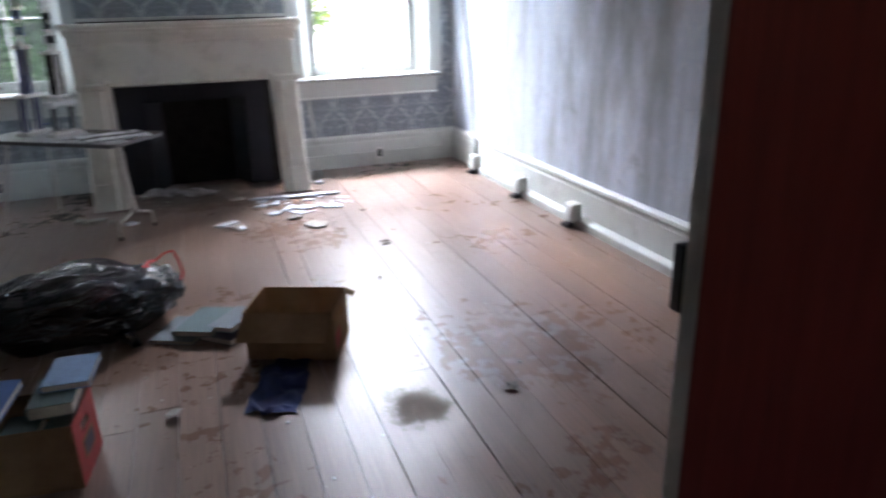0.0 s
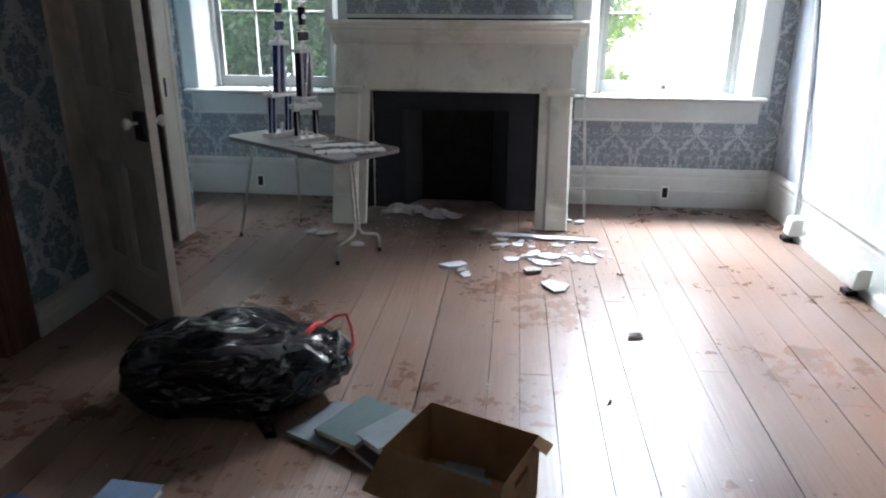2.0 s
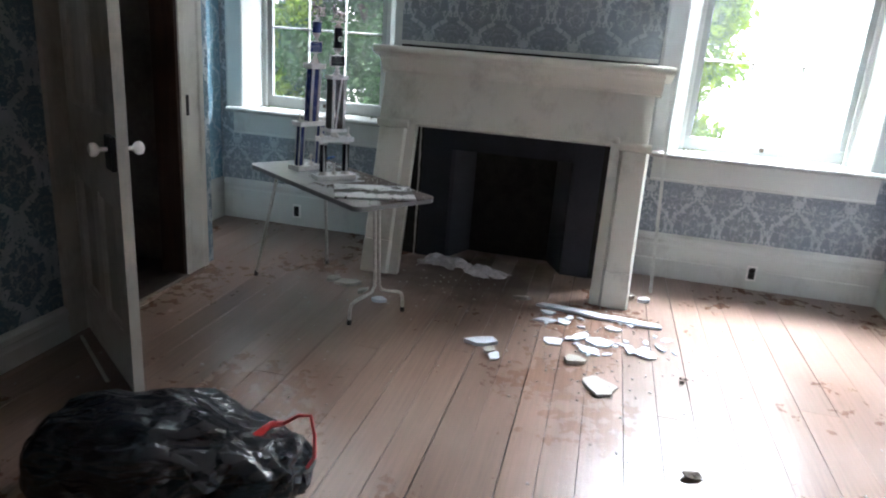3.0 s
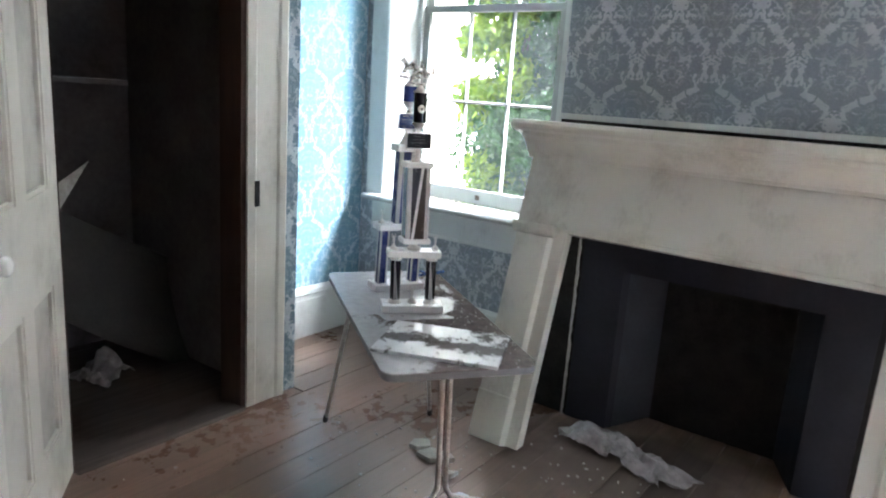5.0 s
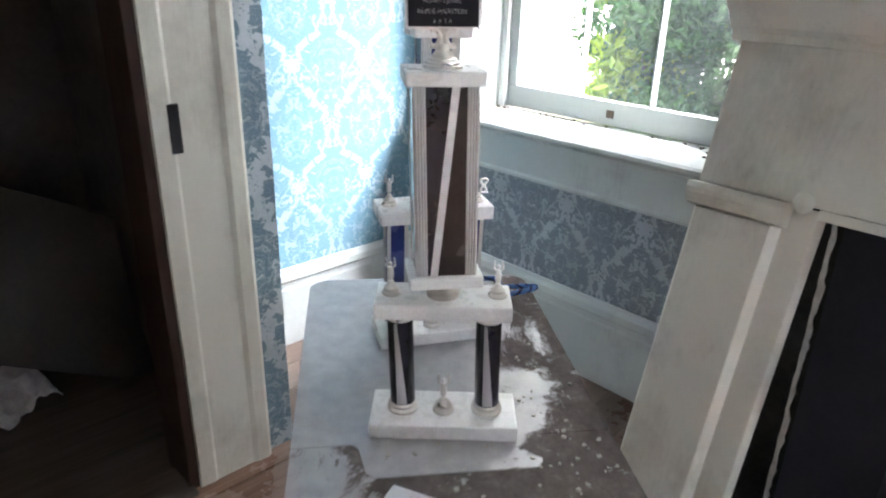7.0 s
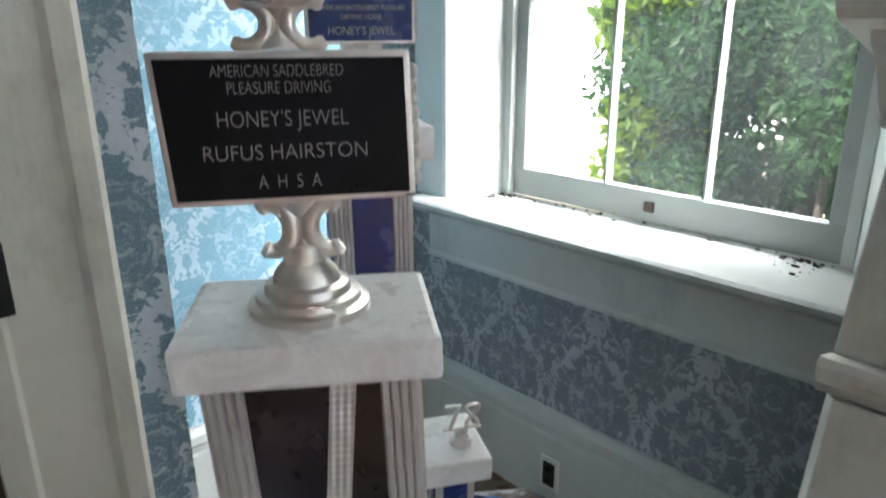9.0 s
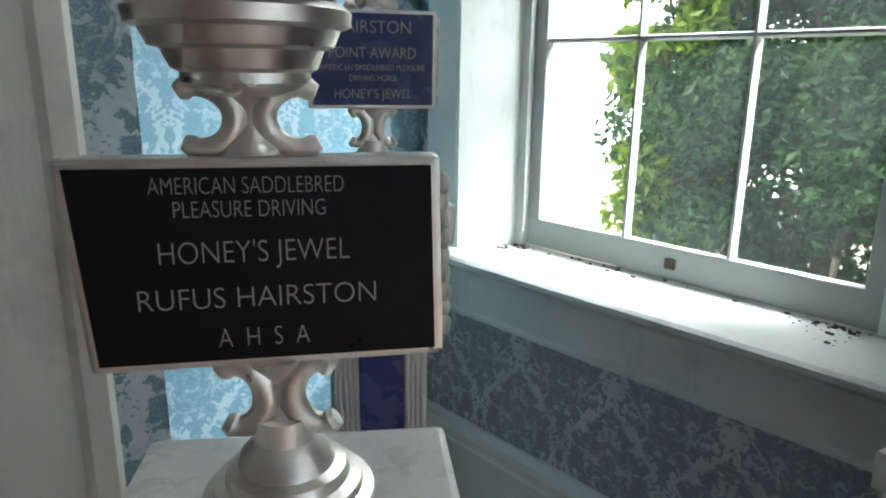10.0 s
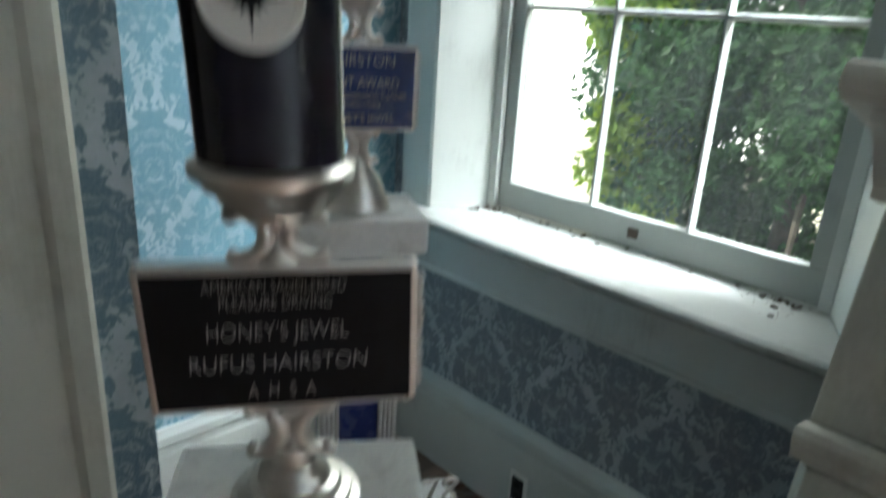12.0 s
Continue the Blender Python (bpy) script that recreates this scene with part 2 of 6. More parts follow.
# dark base colour stands in for the unlit closet
M["closet"] = m_plain("shaded_closet_plaster", (0.11, 0.098, 0.09), 0.85, var=0.5, scale=3, bump=0.3)
M["plaster"] = m_plain("ceiling_plaster", (0.76, 0.75, 0.72), 0.9, var=0.12, scale=2, bump=0.2)
M["black"] = m_plain("black_painted_surround", (0.014, 0.015, 0.021), 0.6, var=0.5, scale=5, bump=0.3, spec=0.3)
M["cheek"] = m_plain("dark_grey_painted_cheek", (0.038, 0.040, 0.047), 0.75, var=0.35, scale=6, bump=0.3, spec=0.3)
M["soot_shade"] = m_plain("sooty_brick", (0.020, 0.018, 0.017), 0.9, var=0.6, scale=9, bump=0.6, spec=0.1)
M["redwood"] = m_wood("dark_red_stained_wood", (0.33, 0.060, 0.046), (0.20, 0.036, 0.030), 0.5)
M["brownwood"] = m_wood("dark_brown_wood", (0.11, 0.045, 0.028), (0.04, 0.017, 0.012), 0.5)
M["iron"] = m_plain("black_iron", (0.02, 0.02, 0.022), 0.45, 0.6, var=0.3, scale=30)
M["porcelain"] = m_plain("white_porcelain", (0.82, 0.81, 0.77), 0.15, var=0.04, bump=0)


def m_marble():
    n = Net("white_marble", 0.25)
    p = n.co()
    v = n.noise(p, 22, 6, 0.7, 1.5)
    n.set("Base Color", n.ramp(v, [(0.35, (0.74, 0.73, 0.71)), (0.48, (0.86, 0.85, 0.83)), (0.53, (0.80, 0.79, 0.78)), (0.7, (0.87, 0.86, 0.84))]))
    n.set("Roughness", n.ramp(n.noise(p, 40, 4), [(0.3, 0.2), (0.7, 0.42)]))
    return n.mat


def m_metal(name, base, rough, tarnish=(0.16, 0.13, 0.10), spots=0.5):
    n = Net(name, rough, 1.0)
    p = n.co()
    t = n.ramp(n.noise(p, 55, 5, 0.7), [(0.42, 0.0), (0.72, 1.0)])
    n.set("Base Color", n.mix(n.math("MULTIPLY", t, spots), base, tarnish))
    n.set("Roughness", n.ramp(n.noise(p, 30, 4), [(0.3, rough), (0.7, min(1, rough + 0.22))]))
    n.bump(n.noise(p, 220, 3), 0.08, 0.0006)
    return n.mat


def m_embossed():
    """Silver foil pressed into small diamonds."""
    n = Net("embossed_silver_foil", 0.35, 0.6)
    xyz = n.node("ShaderNodeSeparateXYZ", {"Vector": n.co()})
    across, up = n.math("MULTIPLY", n.math("ADD", xyz.outputs[0], xyz.outputs[1]), 850.0), n.math("MULTIPLY", xyz.outputs[2], 850.0)
    h = n.math("MULTIPLY", n.math("SINE", n.math("ADD", across, up)), n.math("SINE", n.math("SUBTRACT", up, across)))
    n.set("Base Color", n.ramp(n.noise(n.co(), 60, 4), [(0.3, (0.60, 0.59, 0.58)), (0.7, (0.74, 0.73, 0.72))]))
    n.bump(h, 0.4, 0.0010)
    return n.mat


def m_cardboard():
    n = Net("cardboard", 0.85, spec=0.1)
    p = n.co()
    f = n.noise(n.scaled(p, (60, 4, 4)), 2, 4)
    g = n.noise(p, 5, 5, 0.65)
    col = n.ramp(g, [(0.3, (0.17, 0.105, 0.055)), (0.7, (0.31, 0.205, 0.115))])
    n.set("Base Color", n.mix(n.math("MULTIPLY", f, 0.3), col, (0.24, 0.15, 0.08)))
    n.bump(f, 0.2, 0.001)
    return n.mat


def m_bag():
    """Thin black polythene: sharp little creases that catch the light between smooth taut stretches."""
    n = Net("black_plastic_film", 0.2, spec=0.8)
    p = n.co()
    warp = n.node("ShaderNodeTexNoise", {"Vector": p, "Scale": 5.0, "Detail": 2.0})
    q = n.node("ShaderNodeVectorMath", {0: p, 1: n.node("ShaderNodeVectorMath", {0: warp.outputs["Color"], 1: (0.14, 0.14, 0.14)}, operation="MULTIPLY").outputs[0]}, operation="ADD").outputs[0]
    cell = n.node("ShaderNodeTexVoronoi", {"Vector": n.scaled(q, (0.55, 1.0, 1.0)), "Scale": 15.0}, feature="DISTANCE_TO_EDGE").outputs["Distance"]
    taut = n.ramp(n.noise(p, 3.5, 2), [(0.42, 0.12), (0.60, 1.0)])
    pleat = n.math("ABSOLUTE", n.math("SUBTRACT", n.noise(n.scaled(p, (2.0, 9, 9)), 1.4, 2, 0.5, 0.6), 0.5))
    h = n.math("ADD", n.math("MULTIPLY", n.ramp(cell, [(0.0, 0.0), (0.35, 0.5)]), taut), pleat)
    n.set("Base Color", (0.006, 0.0065, 0.010))
    n.set("Roughness", n.ramp(n.noise(p, 6, 3), [(0.3, 0.12), (0.7, 0.24)]))
    n.bump(h, 0.75, 0.045)
    return n.mat


def m_laminate(name, soiled):
    """Mottled grey laminate; the soiled leaf is peeled and caked with brown dirt along one side."""
    n = Net(name, 0.3)
    p = n.co()
    base = n.ramp(n.noise(p, 30, 4), [(0.3, (0.30, 0.295, 0.30)), (0.7, (0.40, 0.39, 0.395))])
    xyz = n.node("ShaderNodeSeparateXYZ", {"Vector": p})
    peel = n.noise(p, 6.0, 7, 0.70, 0.5)
    across = n.math("MULTIPLY", xyz.outputs[1], 0.85 if soiled else 1.3)
    edge = n.math("MULTIPLY", n.math("SUBTRACT", 0.80, xyz.outputs[0]), 0.9, clamp=True) if soiled else 0.0
    f = n.math("ADD", n.math("ADD", peel, across), edge)
    lo = 0.66 if soiled else 1.10
    m = n.ramp(n.math("SUBTRACT", f, lo - 0.5), [(0.47, 0.0), (0.53, 1.0)])
    dirt = n.ramp(n.noise(p, 24, 6, 0.75), [(0.30, (0.055, 0.045, 0.04)), (0.55, (0.125, 0.10, 0.088)), (0.72, (0.22, 0.19, 0.175))])
    col = n.mix(n.math("MULTIPLY", m, 0.92), base, dirt)
    crumb = n.ramp(n.noise(p, 70, 4, 0.75), [(0.60, 0.0), (0.66, 1.0)])
    col = n.mix(n.math("MULTIPLY", crumb, 0.45 if soiled else 0.12), col, (0.075, 0.062, 0.055))
    flake = n.ramp(n.noise(p, 27, 5, 0.7), [(0.62, 0.0), (0.65, 1.0)])
    col = n.mix(n.math("MULTIPLY", flake, n.math("MULTIPLY", m, 0.75)), col, (0.50, 0.49, 0.48))
    n.set("Base Color", col)
    n.set("Roughness", n.mix(m, (0.28, 0.28, 0.28), (0.95, 0.95, 0.95)))
    n.set("Specular IOR Level", n.mix(m, (0.5, 0.5, 0.5), (0.04, 0.04, 0.04)))
    n.bump(n.math("ADD", m, n.math("MULTIPLY", n.noise(p, 60, 4, 0.7), m)), 0.35, 0.003)
    return n.mat


def m_panel_dirty():
    """White panel with a band of black mould and grit along its middle."""
    n = Net("mouldy_white_panel", 0.28)
    p = n.co()
    xyz = n.node("ShaderNodeSeparateXYZ", {"Vector": p})
    band = n.math("SUBTRACT", 1.0, n.math("MULTIPLY", n.math("ABSOLUTE", n.math("SUBTRACT", xyz.outputs[1], -0.015)), 13.0), clamp=True)
    spot = n.noise(p, 16, 7, 0.75, 0.5)
    far = n.ramp(xyz.outputs[1], [(0.03, 0.0), (0.09, 0.42)])
    side = n.ramp(xyz.outputs[0], [(0.02, 0.0), (0.12, 1.0)])
    f = n.math("ADD", n.math("ADD", spot, n.math("MULTIPLY", band, 0.22)), n.math("MULTIPLY", n.math("MULTIPLY", far, side), 0.3))
    d = n.ramp(f, [(0.56, 0.0), (0.63, 0.95)])
    grime = n.ramp(n.noise(p, 6, 5), [(0.4, 0.0), (0.7, 0.3)])
    col = n.mix(grime, (0.74, 0.75, 0.76), (0.45, 0.42, 0.38))
    n.set("Base Color", n.mix(d, col, (0.07, 0.06, 0.055)))
    n.set("Roughness", n.ramp(d, [(0.0, 0.28), (1.0, 0.85)]))
    n.bump(d, 0.4, 0.004)
    return n.mat


def m_glass():
    """Old pane with a thin film of dust that catches the daylight."""
    n = Net("old_window_glass", 0.0, spec=0.5)
    p = n.world_co()
    n.set("Base Color", (0.97, 0.985, 0.98))
    n.set("Transmission Weight", 1.0)
    n.set("IOR", 1.45)
    film = n.node("ShaderNodeBsdfTranslucent", {"Color": (0.72, 0.80, 0.78, 1.0)})
    mixs = n.t.nodes.new("ShaderNodeMixShader")
    n.t.links.new(n.ramp(n.noise(p, 2.6, 6, 0.65), [(0.3, 0.004), (0.7, 0.020)]), mixs.inputs[0])
    n.t.links.new(n.bsdf.outputs[0], mixs.inputs[1])
    n.t.links.new(film.outputs[0], mixs.inputs[2])
    n.t.links.new(mixs.outputs[0], n.t.nodes["Material Output"].inputs["Surface"])
    return n.mat


def m_leaf(name, lo, hi, glow):
    n = Net(name, 0.45, spec=0.4)
    r = n.island()
    c = n.ramp(r, [(0.0, lo), (0.6, hi), (1.0, tuple(v * 1.25 for v in hi))])
    n.set("Base Color", c)
    n.set("Transmission Weight", 0.0)
    tr = n.node("ShaderNodeBsdfTranslucent", {"Color": n.mix(1.0, c, (*glow,), "MULTIPLY")})
    mixs = n.t.nodes.new("ShaderNodeMixShader")
    mixs.inputs[0].default_value = 0.4
    out = n.t.nodes["Material Output"]
    n.t.links.new(n.bsdf.outputs[0], mixs.inputs[1])
    n.t.links.new(tr.outputs[0], mixs.inputs[2])
    n.t.links.new(mixs.outputs[0], out.inputs["Surface"])
    return n.mat


M["marble"] = m_marble()
M["silver"] = m_metal("tarnished_silver_plate", (0.82, 0.78, 0.74), 0.24, (0.42, 0.38, 0.34), 0.4)
M["castsilver"] = m_metal("dull_cast_metal", (0.78, 0.74, 0.70), 0.16, (0.08, 0.065, 0.055), 0.75)
M["chrome"] = m_metal("worn_chrome", (0.62, 0.60, 0.56), 0.25)
M["foil"] = m_plain("silver_foil_trim", (0.56, 0.55, 0.54), 0.42, 0.6, var=0.05, scale=60, bump=0)
M["embossed"] = m_embossed()
M["navy"] = m_plain("navy_blue_film", (0.018, 0.03, 0.15), 0.25, var=0.15, scale=20, bump=0)
M["blackfilm"] = m_plain("black_violet_film", (0.014, 0.012, 0.022), 0.16, var=0.3, scale=20, bump=0)
M["brownfilm"] = m_plain("brown_mirror_film", (0.026, 0.018, 0.016), 0.2, 0.3, var=0.3, scale=14, bump=0)
M["plaqueblack"] = m_plain("black_enamel_plate", (0.008, 0.008, 0.011), 0.35, var=0.3, scale=40, bump=0.02, spec=0.15)
M["plaqueblue"] = m_plain("blue_enamel_plate", (0.012, 0.03, 0.13), 0.25, var=0.2, scale=40, bump=0.02)
M["engraving"] = m_plain("engraved_silver", (0.33, 0.32, 0.31), 0.5, 0.4, var=0.15, scale=90, bump=0)
M["card"] = m_cardboard()
M["redink"] = m_plain("red_printed_card", (0.36, 0.035, 0.03), 0.7, var=0.3, scale=8)
M["bag"] = m_bag()
M["laminate"] = m_laminate("grey_laminate", False)
M["laminate_soiled"] = m_laminate("soiled_laminate", True)
M["panel"] = m_panel_dirty()
M["edgeband"] = m_plain("dark_table_edge", (0.16, 0.155, 0.16), 0.5, var=0.3, scale=20)
M["glass"] = m_glass()
M["pages"] = m_plain("yellowed_pages", (0.56, 0.50, 0.40), 0.9, var=0.15, scale=60, bump=0.3)
M["book_teal"] = m_plain("grey_teal_cloth", (0.10, 0.150, 0.150), 0.75, var=0.22, scale=14)
M["book_grey"] = m_plain("blue_grey_cloth", (0.18, 0.215, 0.23), 0.7, var=0.2, scale=14)
M["book_blue"] = m_plain("mid_blue_cloth", (0.075, 0.14, 0.33), 0.65, var=0.2, scale=14)
M["book_pale"] = m_plain("pale_blue_cloth", (0.17, 0.27, 0.42), 0.65, var=0.2, scale=14)
M["book_dark"] = m_plain("dark_violet_cloth", (0.05, 0.04, 0.06), 0.7, var=0.25, scale=14)
M["book_green"] = m_plain("green_mottled_cover", (0.15, 0.20, 0.13), 0.6, var=0.85, scale=26)
M["yellow"] = m_plain("yellow_cover", (0.55, 0.40, 0.03), 0.6, var=0.2, scale=10)
M["navycloth"] = m_plain("navy_cotton", (0.018, 0.028, 0.09), 0.9, var=0.4, scale=24, bump=0.5)
M["greycloth"] = m_plain("grey_plaid_rag", (0.34, 0.31, 0.30), 0.95, var=0.4, scale=24, bump=0.5)
M["redplastic"] = m_plain("red_plastic_tie", (0.55, 0.02, 0.025), 0.35, var=0.15, scale=10)
M["bluerope"] = m_plain("blue_cord", (0.06, 0.14, 0.36), 0.8, var=0.45, scale=120, bump=0.4)
M["whitethread"] = m_plain("pale_thread", (0.66, 0.66, 0.66), 0.9, var=0.2, scale=120, bump=0.4)
M["debris_pale"] = m_plain("bluish_white_paint_flake", (0.62, 0.66, 0.72), 0.7, var=0.15, scale=18, bump=0.3)
M["debris_grey"] = m_plain("grey_plaster_crumb", (0.40, 0.38, 0.34), 0.9, var=0.35, scale=30, bump=0.5)
M["leaf_dead"] = m_plain("dead_leaf", (0.07, 0.047, 0.03), 0.85, var=0.5, scale=30, bump=0.3)
M["conduit"] = m_paint("painted_conduit", (0.66, 0.67, 0.66), (0.35, 0.34, 0.32), 0.4, 0.5)
M["bark"] = m_plain("bark", (0.09, 0.075, 0.06), 0.95, var=0.5, scale=10, bump=0.8)
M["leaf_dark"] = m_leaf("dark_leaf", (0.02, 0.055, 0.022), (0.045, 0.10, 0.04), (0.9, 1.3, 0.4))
# lit foliage: sunlight is put into a brighter, yellower leaf colour
M["leaf_sunlit"] = m_leaf("sunlit_leaf", (0.09, 0.17, 0.03), (0.20, 0.30, 0.04), (1.3, 1.3, 0.4))
M["lawn"] = m_plain("lawn", (0.62, 0.59, 0.46), 0.95, var=0.25, scale=2, bump=0.4)

# ---- building blocks ----
def box(bm, x0, y0, z0, x1, y1, z1):
    """A box between two corners, added to bm. Returns its vertices."""
    v = [bm.verts.new((x, y, z)) for z in (z0, z1) for x, y in ((x0, y0), (x1, y0), (x1, y1), (x0, y1))]
    for f in ((0, 3, 2, 1), (4, 5, 6, 7), (0, 1, 5, 4), (1, 2, 6, 5), (2, 3, 7, 6), (3, 0, 4, 7)):
        bm.faces.new([v[i] for i in f])
    return v


def prism(bm, profile, a, b, axis="x"):
    """A profile of 2D points swept from a to b along an axis. x: points are (y, z); y: (x, z); z: (x, y)."""
    def at(p, w):
        return {"x": (w, p[0], p[1]), "y": (p[0], w, p[1]), "z": (p[0], p[1], w)}[axis]
    r0, r1 = [bm.verts.new(at(p, a)) for p in profile], [bm.verts.new(at(p, b)) for p in profile]
    k = len(profile)
    for i in range(k):
        bm.faces.new((r0[i], r0[(i + 1) % k], r1[(i + 1) % k], r1[i]))
    bm.faces.new(r0[::-1]), bm.faces.new(r1)
    return r0 + r1


def lathe(bm, profile, seg=20, at=(0, 0, 0)):
    """Turns a profile of (radius, height) about the upright axis."""
    rings = []
    for r, z in profile:
        rings.append([bm.verts.new((at[0] + max(r, 0.0004) * math.cos(2 * math.pi * i / seg), at[1] + max(r, 0.0004) * math.sin(2 * math.pi * i / seg), at[2] + z)) for i in range(seg)])
    for a, b in zip(rings, rings[1:]):
        for i in range(seg):
            bm.faces.new((a[i], a[(i + 1) % seg], b[(i + 1) % seg], b[i]))
    bm.faces.new(rings[0][::-1]), bm.faces.new(rings[-1])


def tube(bm, pts, r, seg=8, closed=False):
    """A round bar along points; r is a radius or one per point."""
    pts = [Vector(p) for p in pts]
    rings, up = [], None
    for i, p in enumerate(pts):
        d = (pts[(i + 1) % len(pts)] - pts[i - 1]) if closed or 0 < i < len(pts) - 1 else (pts[1] - pts[0] if i == 0 else pts[-1] - pts[-2])
        d.normalize()
        if up is None:
            up = d.orthogonal().normalized()
        up = (up - d * up.dot(d)).normalized()
        side = d.cross(up)
        rr = r[i] if isinstance(r, (list, tuple)) else r
        rings.append([bm.verts.new(p + (up * math.cos(a) + side * math.sin(a)) * rr) for a in (2 * math.pi * j / seg for j in range(seg))])
    pairs = list(zip(rings, rings[1:])) + ([(rings[-1], rings[0])] if closed else [])
    for a, b in pairs:
        for j in range(seg):
            bm.faces.new((a[j], a[(j + 1) % seg], b[(j + 1) % seg], b[j]))
    if not closed:
        bm.faces.new(rings[0][::-1]), bm.faces.new(rings[-1])


def blob(bm, at, r, seg=10, rings=7, turn=None):
    """An ellipsoid with radii r."""
    m = Matrix.Translation(at) @ (turn or Matrix()) @ Matrix.Diagonal((*r, 1))
    bmesh.ops.create_uvsphere(bm, u_segments=seg, v_segments=rings, radius=1.0, matrix=m)


def soften(bm, width=0.004, seg=2, angle=35):
    bm.normal_update()
    edges = [e for e in bm.edges if len(e.link_faces) == 2 and e.calc_face_angle(0) > radians(angle)]
    if edges:
        bmesh.ops.bevel(bm, geom=edges, offset=width, segments=seg, affect="EDGES", profile=0.6, clamp_overlap=True)
    return bm


def mesh_of(name, bm, material, smooth=False):
    bmesh.ops.recalc_face_normals(bm, faces=bm.faces)
    me = bpy.data.meshes.new(name)
    bm.to_mesh(me)
    bm.free()
    for mt in (material if isinstance(material, (list, tuple)) else [material]):
        me.materials.append(mt)
    if smooth:
        me.polygons.foreach_set("use_smooth", [True] * len(me.polygons))
        me.set_sharp_from_angle(angle=radians(38))
    return me


def part(name, bm, material, parent=None, label="", smooth=False):
    ob = new(name, mesh_of(name, bm, material, smooth))
    ob.parent = parent
    return tagged(ob, label)


def empty(name, m=None, label="", category="", group="", kind=""):
    ob = new(name)
    ob.empty_display_size = 0.05
    if m is not None:
        ob.matrix_basis = m
    return tagged(ob, label, category, group, kind)


def structure(name, bm, material, label, category=""):
    return tagged(part(name, bm, material), label, category, kind="structure")


# ---- the shell of the room ----
XL, XR, YF, YN, ZC = -1.25, 3.34, 7.36, 1.26, 3.42
RECESS_X, CORNER_Y = -1.82, 6.275
WIN = {"window_1": (-0.972, 0.311), "window_2": (2.40, 0.330)}
GY = 7.55
ROWS_Z = (1.035, 1.58, 2.125)
WZ0, WZ1 = 0.93, 3.27
DOOR_Y0, DOOR_Y1, DOOR_Z = 5.075, 5.945, 2.10

bm = bmesh.new()
box(bm, -4.2, -2.6, -0.30, 3.7, 7.9, -0.030)
structure("floor", bm, M["dark"], "worn wooden floorboards on a dark subfloor", "floor")
floor = bpy.data.objects["floor"]

# far wall with its two window openings
bm = bmesh.new()
edges = []
for cx, pane in WIN.values():
    edges += [cx - 1.5 * pane - 0.165, cx + 1.5 * pane + 0.165]
xs = [RECESS_X - 0.2, *edges, XR + 0.2]
for a, b in ((0, 1), (2, 3), (4, 5)):
    box(bm, xs[a], YF, -0.03, xs[b], YF + 0.26, ZC)
for a, b in ((1, 2), (3, 4)):
    box(bm, xs[a], YF, -0.03, xs[b], YF + 0.26, WZ0 - 0.035)
    box(bm, xs[a], YF, WZ1, xs[b], YF + 0.26, ZC)
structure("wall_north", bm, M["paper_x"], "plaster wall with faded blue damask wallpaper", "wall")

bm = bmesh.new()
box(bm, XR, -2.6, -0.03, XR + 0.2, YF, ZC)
structure("wall_east", bm, M["paper_lit"], "water-stained wall with blue wallpaper, coloured pale for window light", "wall")

# side wall that stands forward, with the dark doorway and the closet doorway
bm = bmesh.new()
box(bm, XL - 0.14, -2.6, -0.03, XL, 3.05, ZC)
box(bm, XL - 0.14, 3.05, 2.12, XL, 4.22, ZC)
box(bm, XL - 0.14, 4.22, -0.03, XL, DOOR_Y0, ZC)
box(bm, XL - 0.14, DOOR_Y0, DOOR_Z, XL, DOOR_Y1, ZC)
box(bm, XL - 0.14, DOOR_Y1, -0.03, XL, CORNER_Y, ZC)
structure("wall_west", bm, M["paper_west"], "projecting wall with blue damask wallpaper, coloured darker for shade, and two doorways", "wall")
bm = bmesh.new()
box(bm, RECESS_X - 0.14, CORNER_Y, -0.03, RECESS_X, YF, ZC)
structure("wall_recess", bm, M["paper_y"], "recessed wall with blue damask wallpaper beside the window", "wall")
bm = bmesh.new()
box(bm, RECESS_X - 0.14, CORNER_Y - 0.14, -0.03, XL - 0.14, CORNER_Y, ZC)
structure("wall_return", bm, M["paper_x"], "short return wall with damask wallpaper", "wall")
bm = bmesh.new()
box(bm, XL, YN - 0.14, -0.03, -0.10, YN, ZC)
box(bm, 2.36, YN - 0.14, -0.03, XR, YN, ZC)
box(bm, -0.10, YN - 0.14, 2.15, 2.36, YN, ZC)
structure("wall_south", bm, M["paper_x"], "entrance wall with a wide double doorway", "wall")
# unseen hall wall, pale for bounce; its opening is added to light the door
bm = bmesh.new()
box(bm, XL - 0.14, -2.6, -0.03, 1.85, -2.45, ZC)
box(bm, 2.60, -2.6, -0.03, XR, -2.45, ZC)
box(bm, 1.85, -2.6, -0.03, 2.60, -2.45, 1.0)
box(bm, 1.85, -2.6, 1.95, 2.60, -2.45, ZC)
structure("hall_wall", bm, M["plaster"], "unseen plain plaster hall wall with an added opening for fill light", "wall")
bm = bmesh.new()
box(bm, -4.2, -2.6, ZC, 3.7, 7.9, ZC + 0.2)
structure("ceiling", bm, M["plaster"], "plain old plaster ceiling", "ceiling")

# closet and side room behind the side wall; their darkness is put into the colours
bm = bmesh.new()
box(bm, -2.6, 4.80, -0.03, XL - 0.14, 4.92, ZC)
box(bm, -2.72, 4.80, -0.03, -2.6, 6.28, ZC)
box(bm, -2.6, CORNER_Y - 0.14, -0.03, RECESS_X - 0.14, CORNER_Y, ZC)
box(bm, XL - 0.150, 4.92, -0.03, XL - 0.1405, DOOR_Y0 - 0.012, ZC)
